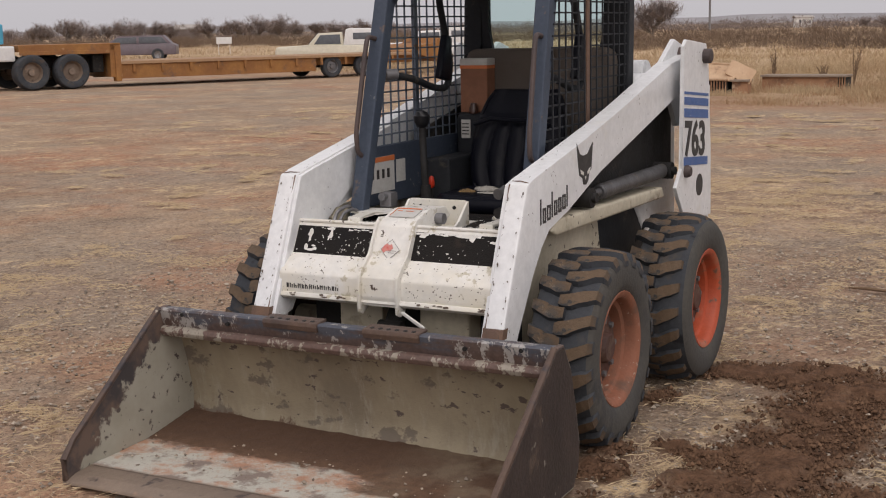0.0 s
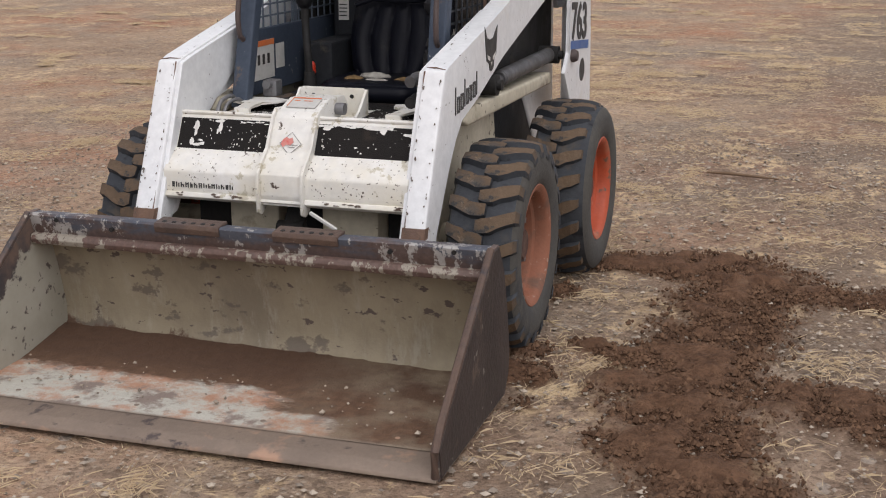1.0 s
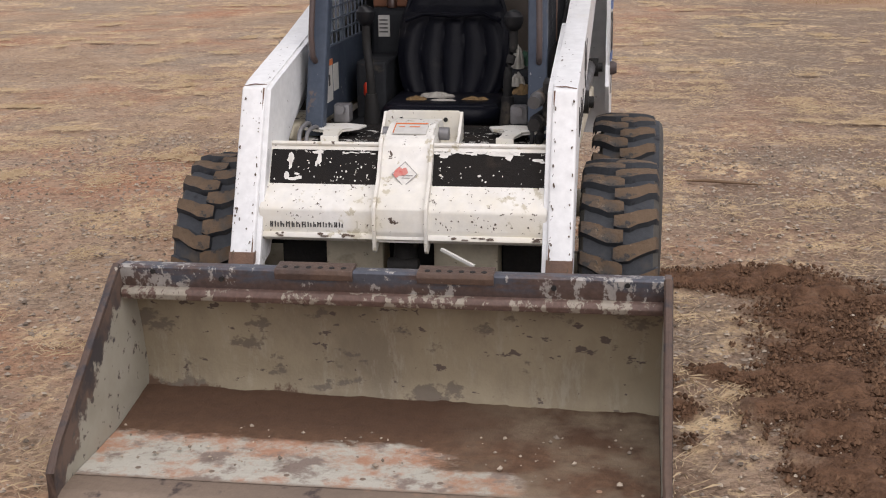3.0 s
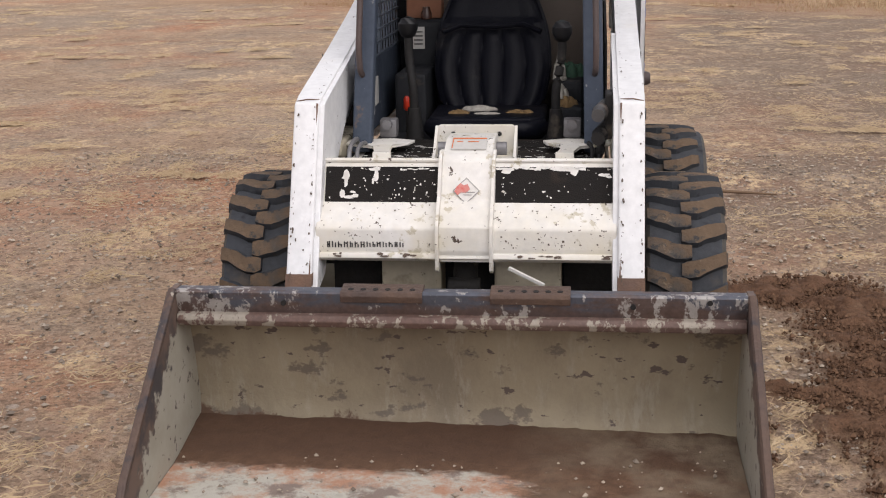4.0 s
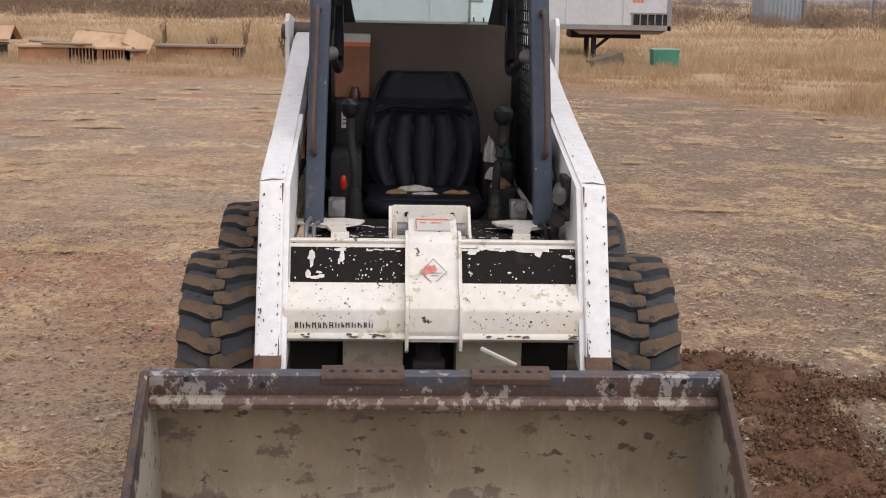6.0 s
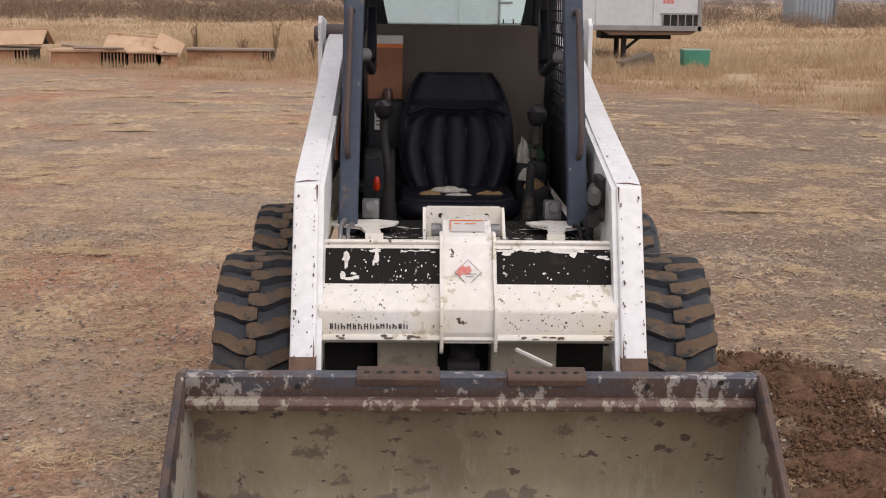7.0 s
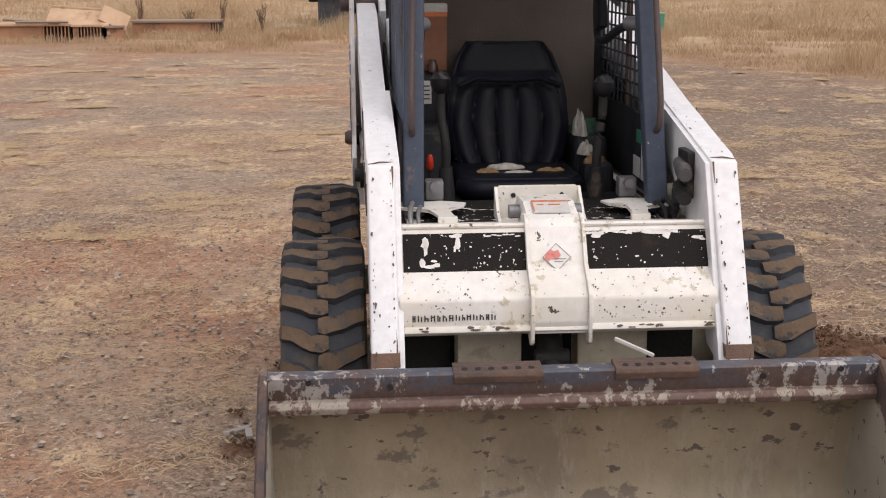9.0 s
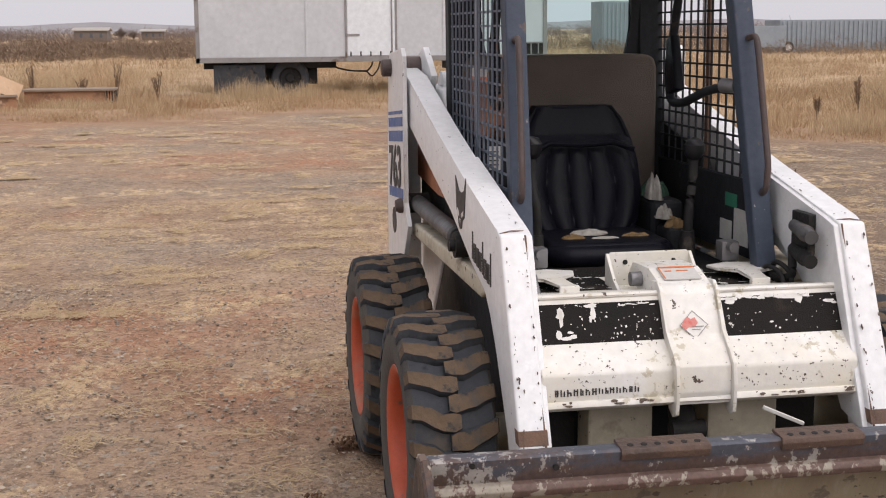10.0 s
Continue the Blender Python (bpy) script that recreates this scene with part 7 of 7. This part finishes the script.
# ---- parked cars beyond ----
def car(px, d, heading, kind, paint, label):
    x, y = at_bearing(px, d)
    t = thing("station_wagon" if kind == "wagon" else "pickup_truck", (x, y, 0), label, "car" if kind == "wagon" else "pickup")
    k_ = 0.9 if kind == "pickup" else 1.0
    m = Matrix.Translation((x, y, 0)) @ Matrix.Rotation(radians(heading), 4, "Z") @ Matrix.Scale(k_, 4)

    def pr(name, poly, y0, y1, mt, lab="", bev=0.05, parent=None):
        b_ = bmesh.new()
        prism(b_, poly, y0, y1, bev, 3, axis=1, turn=m)
        return part(name, b_, mt, parent or t, lab, smooth=True)

    L = 2.6
    if kind == "wagon":
        body = pr("body", [(-L, 0.35), (-L, 0.85), (-1.3, 0.98), (2.35, 1.0), (L, 0.9), (L, 0.35)], -0.9, 0.9, paint)
        pr("cabin", [(-1.45, 0.95), (-0.75, 1.40), (1.9, 1.43), (2.35, 0.98)], -0.8, 0.8, paint)
        pr("roof", [(-0.78, 1.40), (-0.7, 1.45), (1.85, 1.48), (1.93, 1.42)], -0.78, 0.78, CARPLUM, "faded plum roof", 0.01)
        for s in (-1, 1):
            pr("side_window", [(-1.15, 1.02), (-0.7, 1.35), (0.35, 1.38), (0.35, 1.02)], s * 0.795, s * 0.812, CARGLASS, bev=0.004)
            pr("side_window", [(0.5, 1.02), (0.5, 1.38), (1.8, 1.38), (2.1, 1.02)], s * 0.795, s * 0.812, CARGLASS, bev=0.004)
    else:
        body = pr("body", [(-L, 0.45), (-L, 0.95), (-L + 0.08, 1.02), (-1.05, 1.08), (2.5, 1.05), (L, 1.0), (L, 0.45)], -0.95, 0.95, paint)
        pr("cabin", [(-1.15, 1.05), (-0.65, 1.62), (0.45, 1.66), (0.55, 1.05)], -0.82, 0.82, paint)
        for s in (-1, 1):
            pr("side_window", [(-0.85, 1.12), (-0.55, 1.54), (0.35, 1.56), (0.38, 1.12)], s * 0.815, s * 0.832, CARGLASS, bev=0.004)
        pr("windscreen", [(-1.14, 1.08), (-1.12, 1.12), (-0.70, 1.60), (-0.67, 1.58)], -0.72, 0.72, CARGLASS, bev=0.002)
        shell = pr("camper_shell", [(0.5, 1.05), (0.62, 1.78), (0.8, 1.84), (2.4, 1.80), (2.58, 1.05)], -0.93, 0.93, CARWHITE, "white camper shell")
        for s in (-1, 1):
            pr("shell_window", [(0.95, 1.32), (0.95, 1.62), (2.2, 1.62), (2.25, 1.32)], s * 0.92, s * 0.936, CARGLASS, bev=0.004, parent=shell)
    for wx in (-1.6, 1.55):
        for s in (-1, 1):
            r = 0.36 * k_
            p = m @ Vector((wx, s * 0.82, 0))
            mm = Matrix.Translation((p.x, p.y, r)) @ Matrix.Rotation(radians(heading + 90), 4, "Z")
            tb_ = bmesh.new()
            lathe(tb_, [(0, -0.09), (r * 0.5, -0.09), (r * 0.58, -0.11), (r * 0.9, -0.11), (r, -0.08), (r, 0.08), (r * 0.9, 0.11), (r * 0.58, 0.11), (r * 0.5, 0.09), (0, 0.09)], (0, 0, 0), 24, 0, [1, 1, 0, 0, 0, 0, 0, 1, 1])
            bmesh.ops.transform(tb_, matrix=mm, verts=tb_.verts[:])
            part("wheel", tb_, [RUBBER, STEEL], t, smooth=True)
    for s in (-0.6, 0.6):
        b_ = bmesh.new()
        tube(b_, [m @ Vector((-L - 0.03, s, 0.75)), m @ Vector((-L + 0.05, s, 0.75))], 0.09, 12)
        part("headlight", b_, PALE, t, smooth=True)
    return t


car(588, 56, 33, "pickup", CARCREAM, "cream old pickup with white camper shell parked in grass")
car(232, 80, 35, "wagon", CARPLUM, "faded plum station wagon parked in dry grass")
car(762, 61, 35, "pickup", CARWHITE, "white old pickup with blue sides parked behind the trailer")

# container, small cart and far buildings
cont = thing("shipping_container", (36.0, 81.5, 0), "grey corrugated shipping container across the field", "container")
b = bmesh.new()
box(b, (30.6, 80.2, 0.1), (48.0, 82.6, 1.95), 0.03)
cb_ = part("container_body", b, CONTAINER, cont)
for k in range(58):
    b = bmesh.new()
    box(b, (30.75 + 0.3 * k, 80.14, 0.2), (30.87 + 0.3 * k, 80.2, 1.85), 0.01, 1)
    part("corrugation", b, CONTAINER, cb_)
cart = thing("small_trailer", (29.9, 79.0, 0), "grey box trailer with one wheel showing across the field", "trailer")
b = bmesh.new()
box(b, (28.2, 78.8, 0.35), (30.4, 80.2, 1.6), 0.03)
part("cart_body", b, CONTAINER, cart)
road_wheel(cart, 30.6, 78.9, 0.34, 0.2, CARWHITE)

for sx0, sx1 in ((23.7, 26.6),):
    shed = thing("storage_shed", ((sx0 + sx1) / 2, 96.5, 0), "grey corrugated steel shed far across the field", "shed", "grey sheds")
    b = bmesh.new()
    box(b, (sx0, 95, -0.05), (sx1, 98, 3.4), 0.03)
    sb_ = part("shed_body", b, CONTAINER, shed)
    for k in range(int((sx1 - sx0) / 0.3)):
        b = bmesh.new()
        box(b, (sx0 + 0.1 + 0.3 * k, 94.94, 0.05), (sx0 + 0.22 + 0.3 * k, 95.0, 3.3), 0.01, 1)
        part("corrugation", b, CONTAINER, sb_)


def building(x, y, w, d, h, rh, label, heading=0.0, mt=None):
    t = thing("far_building", (x, y, 0), label, "building", "far buildings")
    m = Matrix.Translation((x, y, 0)) @ Matrix.Rotation(radians(heading), 4, "Z")
    b_ = bmesh.new()
    box(b_, (-w / 2, -d / 2, -0.2), (w / 2, d / 2, h), 0.02, turn=m)
    part("wall", b_, mt or SHEDDARK, t)
    b_ = bmesh.new()
    prism(b_, [(-d / 2 - 0.3, h), (0, h + rh), (d / 2 + 0.3, h), (d / 2 + 0.3, h + 0.15), (0, h + rh + 0.2), (-d / 2 - 0.3, h + 0.15)], -w / 2 - 0.3, w / 2 + 0.3, 0.01, turn=m)
    part("roof", b_, CONCRETE, t)
    for k in range(3):
        b_ = bmesh.new()
        box(b_, (-w / 2 + (k + 0.6) * w / 3.4, -d / 2 - 0.04, h * 0.4), (-w / 2 + (k + 0.9) * w / 3.4, -d / 2 + 0.02, h * 0.8), 0.01, turn=m)
        part("window", b_, CARGLASS, t)
    return t


building(-24, 215, 5, 5, 1.7, 0.35, "low white-roofed building far across the plain")
building(-17, 250, 4, 5, 1.5, 0.3, "low grey building far across the plain")
building(-4, 300, 5, 5, 1.7, 0.35, "low grey shed far across the plain")
bx, by = at_bearing(1420, 330)
building(bx, by, 4.0, 3, 2.2, 0.4, "pale house far across the plain", 30, CARWHITE)
bx, by = at_bearing(330, 300)
building(bx, by, 4.5, 5, 2.2, 0.9, "house with a pale roof behind far trees", 30)
bx, by = at_bearing(395, 95)
bb = bmesh.new()
box(bb, (bx - 0.65, by - 0.05, 0.75), (bx + 0.65, by + 0.05, 1.22), 0.01)
tube(bb, [(bx - 0.5, by, 0), (bx - 0.5, by, 0.8)], 0.02, 6)
tube(bb, [(bx + 0.5, by, 0), (bx + 0.5, by, 0.8)], 0.02, 6)
tagged(part("sign_board", bb, CARWHITE), "blank white board on posts in the field", "sign")
for px, d, h in ((1255, 240, 14.0),):
    bx, by = at_bearing(px, d)
    b = bmesh.new()
    tube(b, [(bx, by, 0), (bx, by, h)], [0.22, 0.14], 6)
    tagged(part("mast", b, STEEL), "thin grey mast far across the plain", "mast")
for mx, my, h in ((36.5, 110, 12.0), (26.5, 95, 11.0)):
    b = bmesh.new()
    tube(b, [(mx, my, 0), (mx, my, h)], [0.14, 0.09], 6)
    tagged(part("utility_pole", b, STEEL), "thin grey utility pole across the field", "pole", "utility poles")
